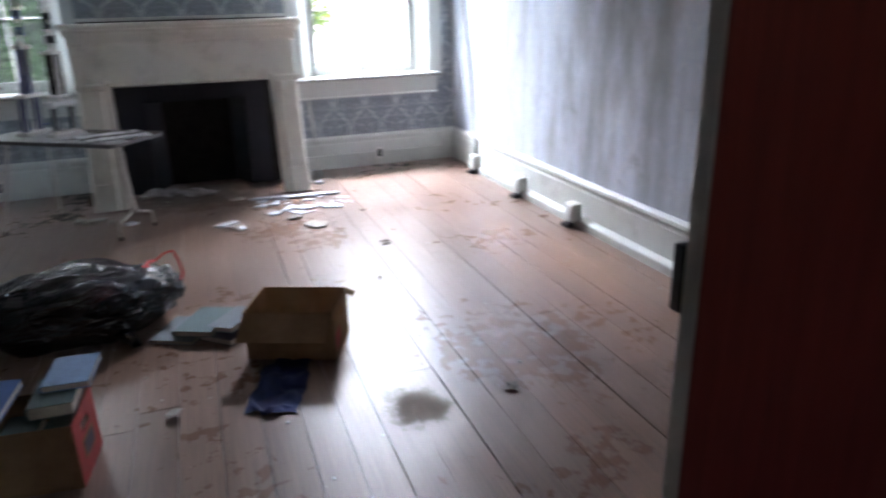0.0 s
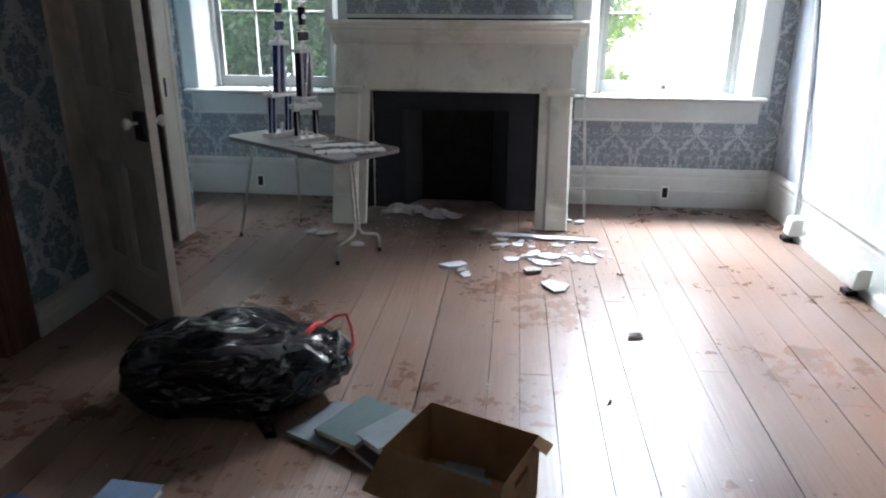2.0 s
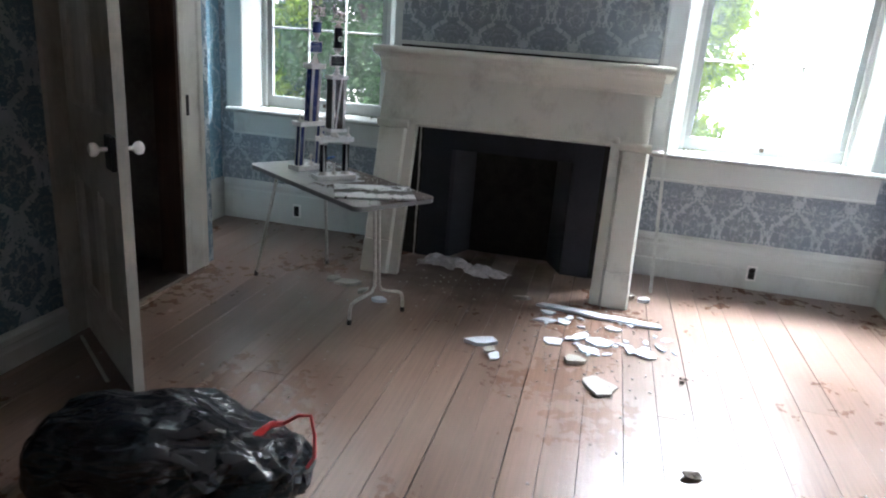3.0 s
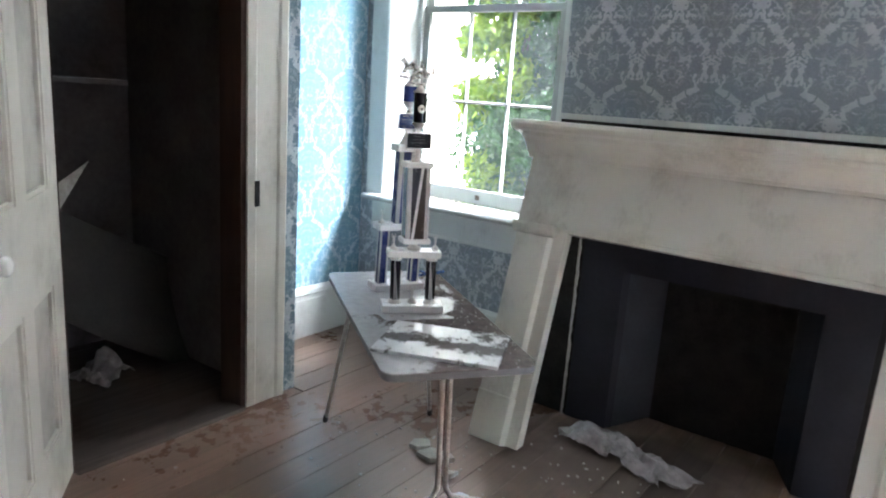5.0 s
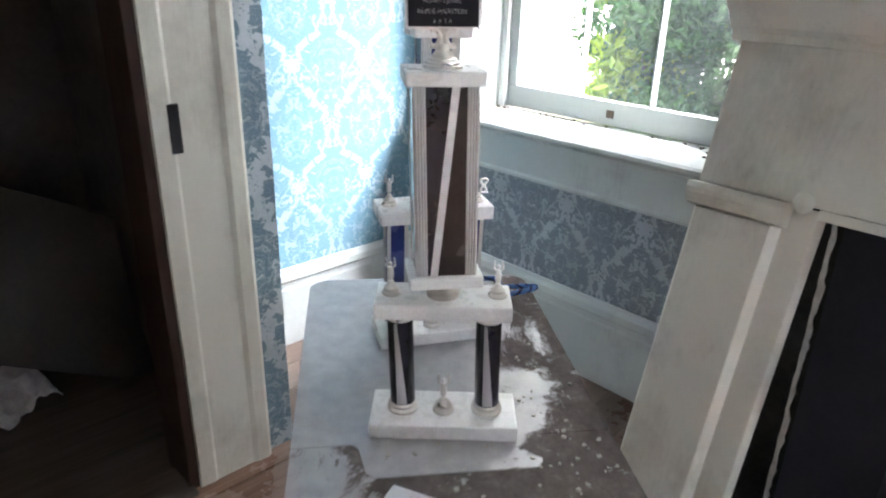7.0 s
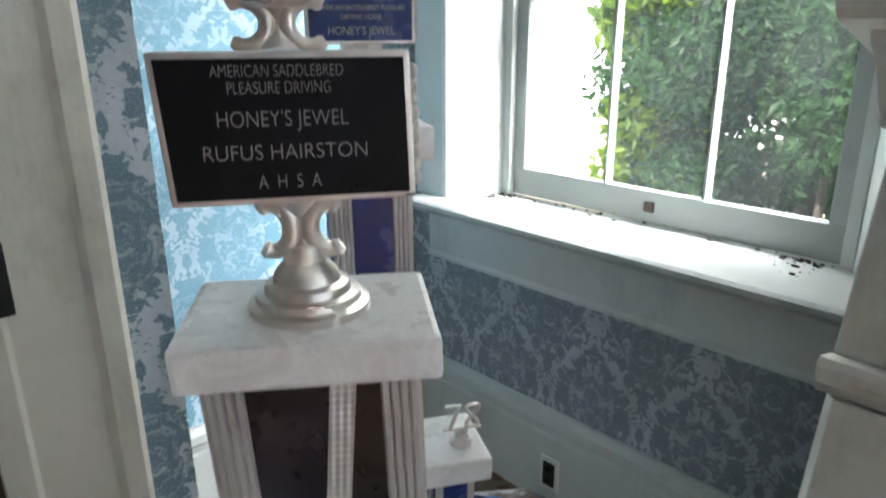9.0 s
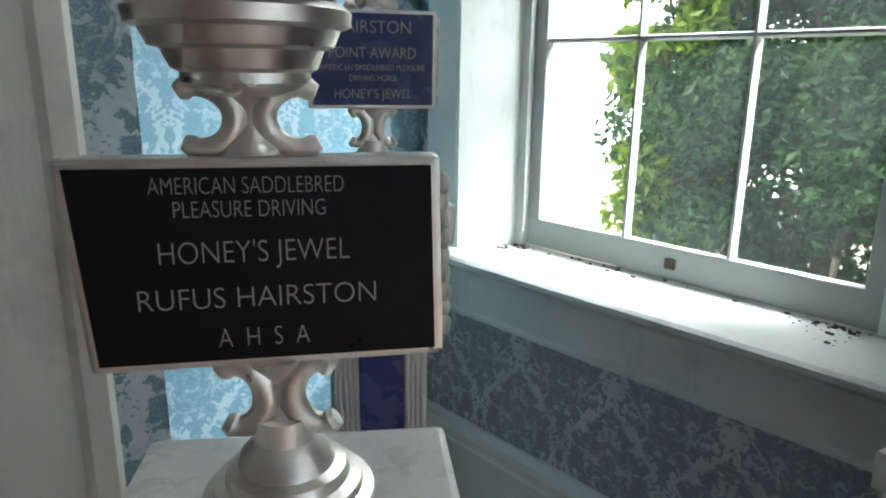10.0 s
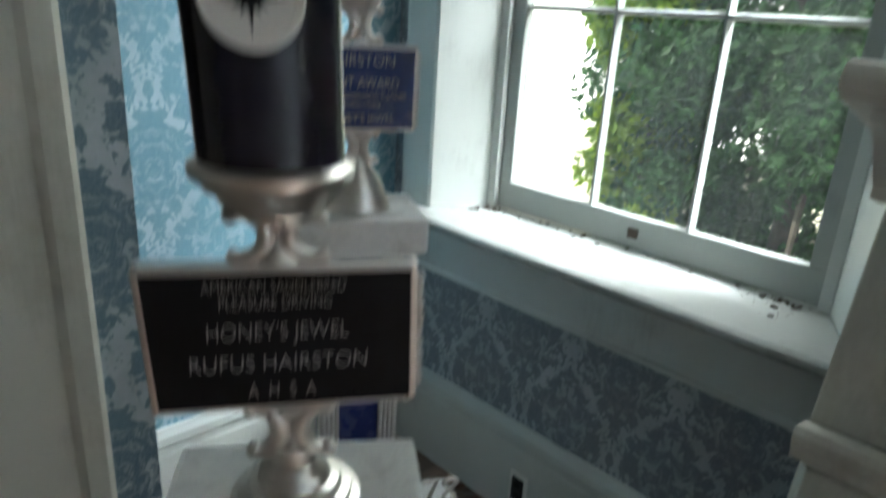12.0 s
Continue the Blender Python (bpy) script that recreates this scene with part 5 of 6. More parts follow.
    lathe(bm, [(0.0262, H(1.614)), (0.0270, H(1.6165)), (0.0262, H(1.620)), (0.0180, H(1.621)), (0.0185, H(1.624)), (0.0150, H(1.627)), (0.0145, H(1.6295)), (0.0095, H(1.633)), (0.0085, H(1.638)), (0.010, H(1.641))], 28)
    part("drum_lid", bm, M["silver"], t, "turned silver lid", smooth=True)
    bm = bmesh.new()
    trotter(bm, 0.0, Matrix.Translation((0.002, 0, H(1.648))) @ Matrix.Rotation(radians(11), 4, "Z") @ Matrix.Diagonal((0.95, 0.95, 0.97, 1)))
    part("horse_and_cart", bm, M["castsilver"], t, "cast silver trotting horse with cart", smooth=True)
    lean(t, 0.040, -0.072, yaw)
    return t


def build_blue_trophy():
    yaw = 62.0
    t = empty("trophy", pose(-0.516, 6.218, TZ, 0, 0, yaw), "tall trophy on white marble with navy blue columns", "trophy", "trophies on the table")
    H = lambda z: z - TZ
    part("base", slab(0.235, 0.110, 0.0, 0.030), M["marble"], t, "white marble base")
    for x in (-0.075, 0.080):
        bm = bmesh.new()
        box(bm, x - 0.0175, -0.0175, 0.030, x + 0.0175, 0.0175, H(1.022))
        col = part("column", bm, M["navy"], t, "navy blue square column")
        for sx in (-1, 1):
            for sy in (-1, 1):
                bm = bmesh.new()
                box(bm, x + sx * 0.0175 - 0.0035, sy * 0.0175 - 0.0035, 0.030, x + sx * 0.0175 + 0.0035, sy * 0.0175 + 0.0035, H(1.022))
                part("corner_strip", bm, M["foil"], col)
    bm = bmesh.new()
    figure_cup(bm, 0.0, -0.02, 0.030, 1.3)
    ring = [(0.0 + 0.017 * math.cos(2 * math.pi * i / 18), -0.02, 0.072 + 0.020 * math.sin(2 * math.pi * i / 18)) for i in range(18)]
    tube(bm, ring, 0.0025, 6, True)
    part("figure", bm, M["silver"], t, "small silver wreath figure", smooth=True)
    part("tier", slab(0.225, 0.095, H(1.022), H(1.050)), M["marble"], t, "white marble tier")
    bm = bmesh.new()
    figure_cup(bm, -0.088, 0.0, H(1.05), 1.05)
    part("figure", bm, M["silver"], t, "small silver cast figure", smooth=True)
    bm = bmesh.new()
    lathe(bm, [(0.013, 0), (0.013, 0.003), (0.006, 0.009), (0.008, 0.014), (0.003, 0.018)], 12, (0.088, -0.01, H(1.05)))
    part("numeral_stand", bm, M["silver"], t, smooth=True)
    bm = bmesh.new()
    tube(bm, [(0.068, -0.01, H(1.068)), (0.110, -0.01, H(1.068))], 0.0018, 6)
    part("rail", bm, M["silver"], t, smooth=True)
    bm = bmesh.new()
    tube(bm, [(0.070, -0.01, H(1.098)), (0.086, -0.01, H(1.098)), (0.076, -0.01, H(1.069))], 0.0022, 6)
    part("numeral", bm, M["silver"], t, "silver numeral seven", smooth=True)
    bm = bmesh.new()
    eight = []
    for i in range(28):
        a = 2 * math.pi * i / 28
        r = 0.0070 - 0.0008 * math.cos(a)
        eight.append((0.100 + r * math.sin(2 * a), -0.01 + 0.0006 * math.cos(a), H(1.0830) - 0.0148 * math.cos(a)))
    tube(bm, eight, 0.0022, 6, True)
    part("numeral", bm, M["silver"], t, "silver numeral eight", smooth=True)
    z0, z1, w = H(1.050), H(1.369), 0.034
    bm = bmesh.new()
    box(bm, -w, -w * 0.8, z0, w, w * 0.8, z1)
    big = part("tall_column", bm, M["navy"], t, "tall navy column with silver strips")
    for sx in (-1, 1):
        for sy in (-1, 1):
            part("corner_strip", ribbed_strip(sx * w, sy * w * 0.8, sx, sy, z0, z1), M["foil"], big)
    part("cap_block", slab(0.104, 0.085, H(1.3680), H(1.3980)), M["marble"], t, "white marble block")
    bm = bmesh.new()
    lathe(bm, [(0.027, H(1.3980)), (0.027, H(1.4010)), (0.021, H(1.4160)), (0.018, H(1.4240)), (0.010, H(1.4340)), (0.009, H(1.4400))], 24)
    scroll_bracket(t, H(1.4360), H(1.4620), 0.019, 0)
    part("foot", bm, M["silver"], t, "turned silver foot", smooth=True)
    bm = bmesh.new()
    box(bm, -0.044, -0.006, H(1.4620), 0.044, 0.004, H(1.5270))
    plaque = part("plaque_frame", soften(bm, 0.0015), M["silver"], t, "pale metal plaque frame")
    bm = bmesh.new()
    box(bm, -0.0415, -0.0068, H(1.4645), 0.0415, -0.0055, H(1.5245))
    part("plate", bm, M["plaqueblue"], plaque, "blue enamel plate")
    for words, size, zz, sq in (("HAIRSTON", 0.0115, 1.5155, 0.95), ("POINT AWARD", 0.0100, 1.4990, 0.86), ("AMERICAN SADDLEBRED PLEASURE", 0.0056, 1.4895, 0.80), ("DRIVING HORSE", 0.0056, 1.4825, 0.80), ("HONEY'S JEWEL", 0.0090, 1.4720, 0.84)):
        text_on(plaque, words, size, 0.0, -0.0072, H(zz), M["engraving"], sq)
    bm = bmesh.new()
    for i in range(9):
        blob(bm, (0.0455, 0.0, H(1.4680) + i * 0.0064), (0.0022, 0.003, 0.0038), 8, 6)
    part("edge_ornament", bm, M["silver"], plaque, smooth=True)
    bm = bmesh.new()
    scroll_bracket(t, H(1.5280), H(1.5540), 0.020, 0)
    lathe(bm, [(0.010, H(1.5500)), (0.014, H(1.5550)), (0.019, H(1.5630)), (0.020, H(1.5640)), (0.0275, H(1.5720)), (0.0280, H(1.5760))], 24)
    part("cup", bm, M["silver"], t, "flared silver cup", smooth=True)
    bm = bmesh.new()
    lathe(bm, [(0.026, H(1.5750)), (0.026, H(1.6410))], 28)
    part("drum", bm, M["navy"], t, "glossy navy drum", smooth=True)
    bm = bmesh.new()
    lathe(bm, [(0.027, H(1.6380)), (0.0275, H(1.6430)), (0.019, H(1.6460)), (0.015, H(1.6530)), (0.009, H(1.6580)), (0.010, H(1.6640))], 24)
    part("drum_lid", bm, M["silver"], t, "turned silver lid", smooth=True)
    bm = bmesh.new()
    trotter(bm, 0.0, Matrix.Translation((0.0, 0, H(1.6750))) @ Matrix.Rotation(radians(-4), 4, "Z") @ Matrix.Diagonal((0.92, 0.92, 0.92, 1)))
    part("horse_and_cart", bm, M["castsilver"], t, "cast silver trotting horse with cart", smooth=True)
    lean(t, 0.080, -0.062, yaw)
    return t


build_black_trophy()
build_blue_trophy()


# ---- blue cord with tassels on the table ----
def build_cord():
    c = empty("tasselled_cord", Matrix.Translation((-0.50, 6.42, TZ)), "blue and white twisted cord with silvery tassels", "cord")
    loop = []
    for i in range(26):
        a = radians(-150 + 300 * i / 25)
        loop.append((-0.01 + 0.070 * math.cos(a) * 0.8 + 0.02 * math.sin(a), 0.03 + 0.075 * math.sin(a), 0.012 + 0.035 * (0.5 + 0.5 * math.cos(a * 1.2))))
    loop += [(-0.10, 0.10, 0.006), (-0.14, 0.07, 0.006)]
    for k, mt in ((0, "bluerope"), (math.pi * 0.66, "navycloth"), (math.pi * 1.33, "bluerope")):
        bm = bmesh.new()
        pts = []
        n = 110
        for i in range(n):
            f = i / (n - 1) * (len(loop) - 1)
            j = min(int(f), len(loop) - 2)
            p = Vector(loop[j]).lerp(Vector(loop[j + 1]), f - j)
            a = i * 0.75 + k
            pts.append(p + Vector((0.0032 * math.cos(a), 0.0032 * math.sin(a) * 0.5, 0.0032 * math.sin(a))))
        tube(bm, pts, 0.0036, 6)
        part("strand", bm, M[mt], c, smooth=True)
    for px, py, rz in ((0.035, -0.11, -60), (0.072, -0.13, -52)):
        bm = bmesh.new()
        lathe(bm, [(0.005, 0.0), (0.010, 0.004), (0.012, 0.012), (0.010, 0.02), (0.007, 0.024), (0.011, 0.03), (0.013, 0.036)], 12)
        rr = random.Random(5)
        for i in range(26):
            a, q = rr.uniform(0, 6.283), rr.uniform(0.003, 0.012)
            tube(bm, [(q * math.cos(a), q * math.sin(a), 0.034), (1.3 * q * math.cos(a), 1.3 * q * math.sin(a), 0.07), (1.5 * q * math.cos(a) + rr.uniform(-0.004, 0.004), 1.3 * q * math.sin(a), 0.105)], 0.0011, 4)
        bmesh.ops.transform(bm, matrix=Matrix.Translation((px - 0.02, py + 0.1, 0.016)) @ Matrix.Rotation(radians(rz), 4, "Z") @ Matrix.Rotation(radians(90), 4, "Y"), verts=bm.verts)
        part("tassel", bm, M["whitethread"], c, "pale silvery tassel", smooth=True)
    return c


build_cord()


# ---- cardboard boxes ----
def sheet_box(bm, a, b, c, d, t=0.004):
    """A thin card through four corners, thickened."""
    n = (Vector(b) - Vector(a)).cross(Vector(d) - Vector(a)).normalized() * t
    lo = [bm.verts.new(Vector(p) - n * 0.5) for p in (a, b, c, d)]
    hi = [bm.verts.new(Vector(p) + n * 0.5) for p in (a, b, c, d)]
    bm.faces.new(lo[::-1]), bm.faces.new(hi)
    for i in range(4):
        bm.faces.new((lo[i], lo[(i + 1) % 4], hi[(i + 1) % 4], hi[i]))


def build_carton(name, m, w, d, h, label, flaps, side_mat, hole=True):
    """An open carton whose front left corner is its origin; flaps: (edge, width, droop in degrees)."""
    c = empty(name, m, label, "box")
    for nm, q in (("front_wall", ((0, 0, 0), (w, 0, 0), (w, 0, h), (0, 0, h))), ("back_wall", ((0, d, 0), (w, d, 0), (w, d, h), (0, d, h))), ("side_wall", ((0, 0, 0), (0, d, 0), (0, d, h), (0, 0, h)))):
        bm = bmesh.new()
        sheet_box(bm, *q)
        part(nm, bm, M["card"], c)
    # right wall with a hand hole
    bm = bmesh.new()
    y0, y1, z0, z1 = d * 0.34, d * 0.66, h * 0.66, h * 0.80
    for q in (((w, 0, 0), (w, d, 0), (w, d, z0), (w, 0, z0)), ((w, 0, z1), (w, d, z1), (w, d, h), (w, 0, h)), ((w, 0, z0), (w, y0, z0), (w, y0, z1), (w, 0, z1)), ((w, y1, z0), (w, d, z0), (w, d, z1), (w, y1, z1))):
        sheet_box(bm, *q)
    part("side_wall", bm, side_mat, c, "end wall with a hand hole")
    bm = bmesh.new()
    sheet_box(bm, (0, 0, 0.003), (w, 0, 0.003), (w, d, 0.003), (0, d, 0.003))
    part("bottom", bm, M["card"], c)
    for edge, fw, droop in flaps:
        r = radians(droop)
        o, z = fw * math.cos(r), h - fw * math.sin(r)
        q = {"front": ((0.004, 0, h), (w - 0.004, 0, h), (w - 0.012, -o, z), (-0.012, -o, z)),
             "right": ((w, 0.004, h), (w, d - 0.004, h), (w + o, d - 0.012, z), (w + o, 0.012, z)),
             "corner": ((w, d * 0.80, h), (w, d - 0.004, h), (w + o, d + 0.01, z), (w + o, d * 0.82, z)),
             "left": ((0, 0.004, h), (0, d - 0.004, h), (-o, d - 0.01, z), (-o, 0.01, z)),
             "back": ((0.01, d, h), (w - 0.01, d, h), (w - 0.02, d + o, z), (0.02, d + o, z))}[edge]
        bm = bmesh.new()
        sheet_box(bm, *q)
        part("flap", bm, M["card"], c)
    return c


CART = pose(0.763, 3.335, 0.002, 0, 0, -23.3)
carton = build_carton("cardboard_box", CART, 0.425, 0.315, 0.245, "open brown cardboard box with torn flaps on the floor", (("front", 0.150, 42), ("corner", 0.055, 30)), M["card"])
for nm, q in (("red_print", ((0.428, 0.02, 0.03), (0.428, 0.10, 0.05), (0.428, 0.13, 0.13), (0.428, 0.03, 0.12))),):
    bm = bmesh.new()
    sheet_box(bm, *q, 0.0012)
    part(nm, bm, M["redink"], carton, "red printed patch")
CART2 = pose(-0.345, 2.63, 0.002, 0, 0, -6.0)
carton2 = build_carton("cardboard_box", CART2, 0.485, 0.27, 0.255, "cardboard box with a red end, full of books", (("front", 0.205, 71),), M["redink"])
bm = bmesh.new()
sheet_box(bm, (0.4885, 0.07, 0.07), (0.4885, 0.20, 0.07), (0.4885, 0.20, 0.145), (0.4885, 0.07, 0.145), 0.0015)
frame_label = part("printed_label", bm, M["card"], carton2, "printed label panel")
bm = bmesh.new()
sheet_box(bm, (0.4900, 0.082, 0.080), (0.4900, 0.188, 0.080), (0.4900, 0.188, 0.135), (0.4900, 0.082, 0.135), 0.0012)
part("dark_panel", bm, M["book_dark"], frame_label)


# ---- books ----
def build_book(m, w, h, t, cover, label, wear=0.0, spine=None):
    """A closed book lying flat: w across, h tall, spine along the left edge."""
    b = empty("book", m, label, "book", "scattered books")
    bm = bmesh.new()
    box(bm, 0.004, 0.004, 0.003, w - 0.005, h - 0.004, t - 0.003)
    part("page_block", bm, M["pages"], b, "yellowed page block")
    bm = bmesh.new()
    prism(bm, [(w, t), (0.006, t), (-0.002, t * 0.85), (-0.004, t * 0.5), (-0.002, t * 0.15), (0.006, 0.0), (w, 0.0), (w, 0.0028), (0.008, 0.0028), (0.002, t * 0.5), (0.008, t - 0.0028), (w, t - 0.0028)], 0, h, "y")
    part("cover", bm, M[cover], b)
    if spine:
        bm = bmesh.new()
        box(bm, 0.0, -0.0005, t + 0.0002, 0.028, h + 0.0005, t + 0.0012)
        part("spine_strip", bm, M[spine], b)
    return b


build_book(pose(0.300, 3.700, 0.002, 0, 0, -27), 0.235, 0.29, 0.020, "book_grey", "grey cloth book lying flat beside the rubbish bag")
build_book(pose(0.420, 3.690, 0.024, 2, -3, -31), 0.215, 0.285, 0.030, "book_teal", "grey-green cloth book on top of another book")
build_book(pose(0.545, 3.640, 0.002, 0, 0, -42), 0.20, 0.25, 0.032, "book_dark", "dark violet book underneath a paler one")
build_book(pose(0.585, 3.665, 0.036, 4, -6, -45), 0.17, 0.235, 0.028, "book_grey", "pale blue-grey book lying on a dark book")
build_book(pose(0.715, 3.700, 0.002, 0, 0, -48), 0.11, 0.16, 0.035, "book_dark", "small dark book with frayed yellow pages")
# books in and on the full box
for i, (dx, dy, rz, cov) in enumerate(((0.03, 0.025, 0, "book_dark"), (0.20, 0.02, 2, "book_teal"), (0.345, 0.03, 1, "book_dark"))):
    for k in range(4):
        build_book(CART2 @ pose(dx + 0.004 * k, dy, 0.006 + 0.046 * k, 0, 0, rz), 0.125, 0.215, 0.044, (cov, "book_grey", "book_dark", "book_teal")[k], "old hardback book packed in the box")
build_book(CART2 @ pose(0.012, 0.205, 0.362, 0, 54, -90), 0.215, 0.195, 0.030, "book_green", "hardback with mottled green cover and yellow spine", spine="yellow")
build_book(pose(-0.268, 2.650, 0.262, 6, 0, -10), 0.170, 0.270, 0.030, "book_blue", "bright blue cloth book on top of the box")
build_book(pose(0.028, 2.752, 0.3095, 0, 0, -4), 0.162, 0.228, 0.027, "book_pale", "pale blue cloth book on top of the box")
build_book(CART2 @ pose(0.335, 0.060, 0.258, 0, 0, 4), 0.150, 0.215, 0.0505, "book_teal", "grey-green book under the pale blue one")
build_book(CART @ pose(0.12, 0.10, 0.006, 0, 0, 12), 0.15, 0.19, 0.03, "book_grey", "pale book lying in the open box")
build_book(CART @ pose(0.10, 0.12, 0.085, 18, 0, 4), 0.22, 0.045, 0.02, "book_grey", "pale spine of a book in the open box")
build_book(CART @ pose(0.27, 0.05, 0.006, 0, 0, -6), 0.12, 0.19, 0.04, "redink", "dark red book lying in the open box")


# ---- rubbish bag ----
def build_bag():
    b = empty("rubbish_bag", pose(0.0, 3.965, 0.0, 0, 0, 10), "full black plastic rubbish bag lying on its side", "bag")
    bm = bmesh.new()
    bmesh.ops.create_uvsphere(bm, u_segments=110, v_segments=64, radius=1.0)
    bmesh.ops.rotate(bm, verts=bm.verts, matrix=Matrix.Rotation(radians(90), 3, "Y"))
    for v in bm.verts:
        p = v.co.copy()
        p.y, p.z = (math.copysign(abs(c) ** 0.66, c) for c in (p.y, p.z))
        ex = p.x
        x = 0.455 * (abs(ex) ** 0.82) * (1 if ex > 0 else -1)
        ry = 0.25 * (1 - 0.20 * max(0, ex)) * (1 + 0.06 * math.sin(5 * ex))
        y = ry * p.y
        z = 0.197 * p.z * (1 - 0.22 * max(0, ex)) + 0.165
        q = Vector((x * 3.2, y * 9, z * 9))
        w = noise.fractal(q * 0.8, 1.0, 2.0, 3)
        fold = abs(noise.noise(Vector((x * 2.6 + 1.3, y * 9, z * 8)))) - 0.2
        top = max(0.0, min(1.0, (z - 0.20) / 0.10))
        fold += 0.55 * top * (abs(noise.noise(Vector((x * 8, y * 11 + 4, z * 9)))) - 0.2)
        n = p.normalized()
        amp = 0.018 * w - 0.055 * fold
        x, y, z = x + n.x * amp * 0.5, y + n.y * amp, z + n.z * amp
        if z < 0.004:
            z = 0.004 + 0.001 * abs(w)
            y *= 1.05
        v.co = (x, y, max(z, 0.003))
    part("sack", bm, M["bag"], b, smooth=True)
    # the tied end: a crumpled bunch of film, with the red drawstring round and above it
    bm = bmesh.new()
    rr = random.Random(3)
    bmesh.ops.create_uvsphere(bm, u_segments=56, v_segments=36, radius=1.0)
    for v in bm.verts:
        p = v.co.copy()
        k = 1 + 0.22 * noise.noise(p * 2.3) + 0.13 * abs(noise.noise(Vector((p.x * 3, p.y * 7, p.z * 7))))
        v.co = (0.375 + 0.115 * p.x * k, 0.02 + 0.125 * p.y * k, max(0.012, 0.165 + 0.120 * p.z * k))
    part("mouth", bm, M["bag"], b, smooth=True)
    bm = bmesh.new()
    tube(bm, [(0.30, -0.10, 0.20), (0.295, -0.06, 0.265), (0.31, 0.0, 0.298), (0.345, 0.05, 0.315), (0.38, 0.09, 0.30)], [0.010, 0.014, 0.014, 0.012, 0.008], 8)
    tube(bm, [(0.38, 0.08, 0.305), (0.43, 0.09, 0.335), (0.475, 0.08, 0.345), (0.497, 0.05, 0.29), (0.505, 0.02, 0.225), (0.485, -0.01, 0.20)], [0.006, 0.006, 0.006, 0.006, 0.007, 0.006], 8)
    part("drawstring", bm, M["redplastic"], b, "red plastic drawstring", smooth=True)
    bm = bmesh.new()
    for i in range(7):
        blob(bm, (0.07 + rr.uniform(-0.06, 0.06), 0.10 + rr.uniform(-0.03, 0.03), 0.30 + rr.uniform(-0.015, 0.012)), (0.035, 0.03, 0.02), 10, 7)
    part("white_filling", bm, M["whitethread"], b, "pale crumpled filling at a tear", smooth=True)
    bm = bmesh.new()
    rings = []
    for k in range(7):
        f = k / 6
        rings.append([bm.verts.new((0.13 + 0.06 * f + rr.uniform(-0.006, 0.006), -0.24 - 0.09 * f, max(0.004, 0.10 - 0.09 * f + 0.02 * math.sin(i * 2.2 + k)))) for i in range(1)] + [bm.verts.new((0.13 + 0.06 * f + (0.045 - 0.02 * f) * math.cos(2 * math.pi * i / 10), -0.24 - 0.09 * f, max(0.004, 0.09 - 0.07 * f + (0.04 - 0.02 * f) * math.sin(2 * math.pi * i / 10) + rr.uniform(-0.008, 0.008)))) for i in range(10)])
    for a, c in zip(rings, rings[1:]):
        for i in range(1, 11):
            j = i % 10 + 1
            bm.faces.new((a[i], a[j], c[j], c[i]))
    part("tail", bm, M["bag"], b, smooth=True)
    return b


build_bag()


# ---- cloths ----
def build_cloth(name, m, w, d, amp, mat, label, seed, nx=46, ny=34, lift=0.0):
    bm = bmesh.new()
    g = {}
    for i in range(nx + 1):
        for j in range(ny + 1):
            u, v = i / nx - 0.5, j / ny - 0.5
            e = 1 + 0.35 * noise.noise(Vector((u * 3 + seed, v * 3, 1.7)))
            q = Vector((u * w * 9 + seed, v * d * 9, 0.3 * seed))
            z = amp * (0.55 + noise.fractal(q, 0.9, 2.1, 3)) * (1 - 1.6 * (u * u + v * v)) + lift * max(0, v)
            g[i, j] = bm.verts.new((u * w * e + 0.03 * noise.noise(q * 1.7), v * d * e + 0.03 * noise.noise(q * 1.3 + Vector((5, 1, 2))), max(0.004, z)))
    for i in range(nx):
        for j in range(ny):
            bm.faces.new((g[i, j], g[i + 1, j], g[i + 1, j + 1], g[i, j + 1]))
    geo = bmesh.ops.extrude_face_region(bm, geom=bm.faces[:])
    bmesh.ops.translate(bm, vec=(0, 0, -0.0028), verts=[v for v in geo["geom"] if isinstance(v, bmesh.types.BMVert)])
    ob = tagged(part(name, bm, mat, smooth=True), label, "cloth")
    ob.matrix_basis = m
    return ob


build_cloth("navy_shirt", pose(0.87, 3.01, 0.003, 0, 0, 75), 0.44, 0.22, 0.055, M["navycloth"], "crumpled navy blue cloth lying by the cardboard box", 2)
build_cloth("rag", pose(0.42, 6.83, 0.003, 0, 0, -14), 0.60, 0.20, 0.075, M["greycloth"], "crumpled grey rag on the hearth", 7)
build_cloth("white_cloth", pose(-2.08, 5.62, 0.003, 0, 0, 20), 0.28, 0.20, 0.12, M["greycloth"], "crumpled white cloth on the closet floor", 12)


# ---- fallen paint, plaster and leaves on the floor ----
def shard(x, y, sx, sy, rot, t, mat, seed, name="plaster_piece", label="broken flake of bluish white paint on the floor", tilt=0.0, n=6, category="debris"):
    rr = random.Random(seed)
    pts = []
    for i in range(n):
        a = 2 * math.pi * i / n + rr.uniform(-0.25, 0.25)
        r = rr.uniform(0.62, 1.12)
        pts.append((sx * r * math.cos(a), sy * r * math.sin(a)))
    bm = bmesh.new()
    prism(bm, pts, 0.0, t, "z")
    for v in bm.verts:
        if v.co.z > t * 0.5:
            v.co.z += rr.uniform(-0.15, 0.25) * t
    ob = tagged(part(name, bm, mat), label, category, "fallen pieces on the floor")
    ob.matrix_basis = pose(x, y, 0.004 + abs(math.sin(radians(tilt))) * sy, tilt, 0, rot)
    return ob


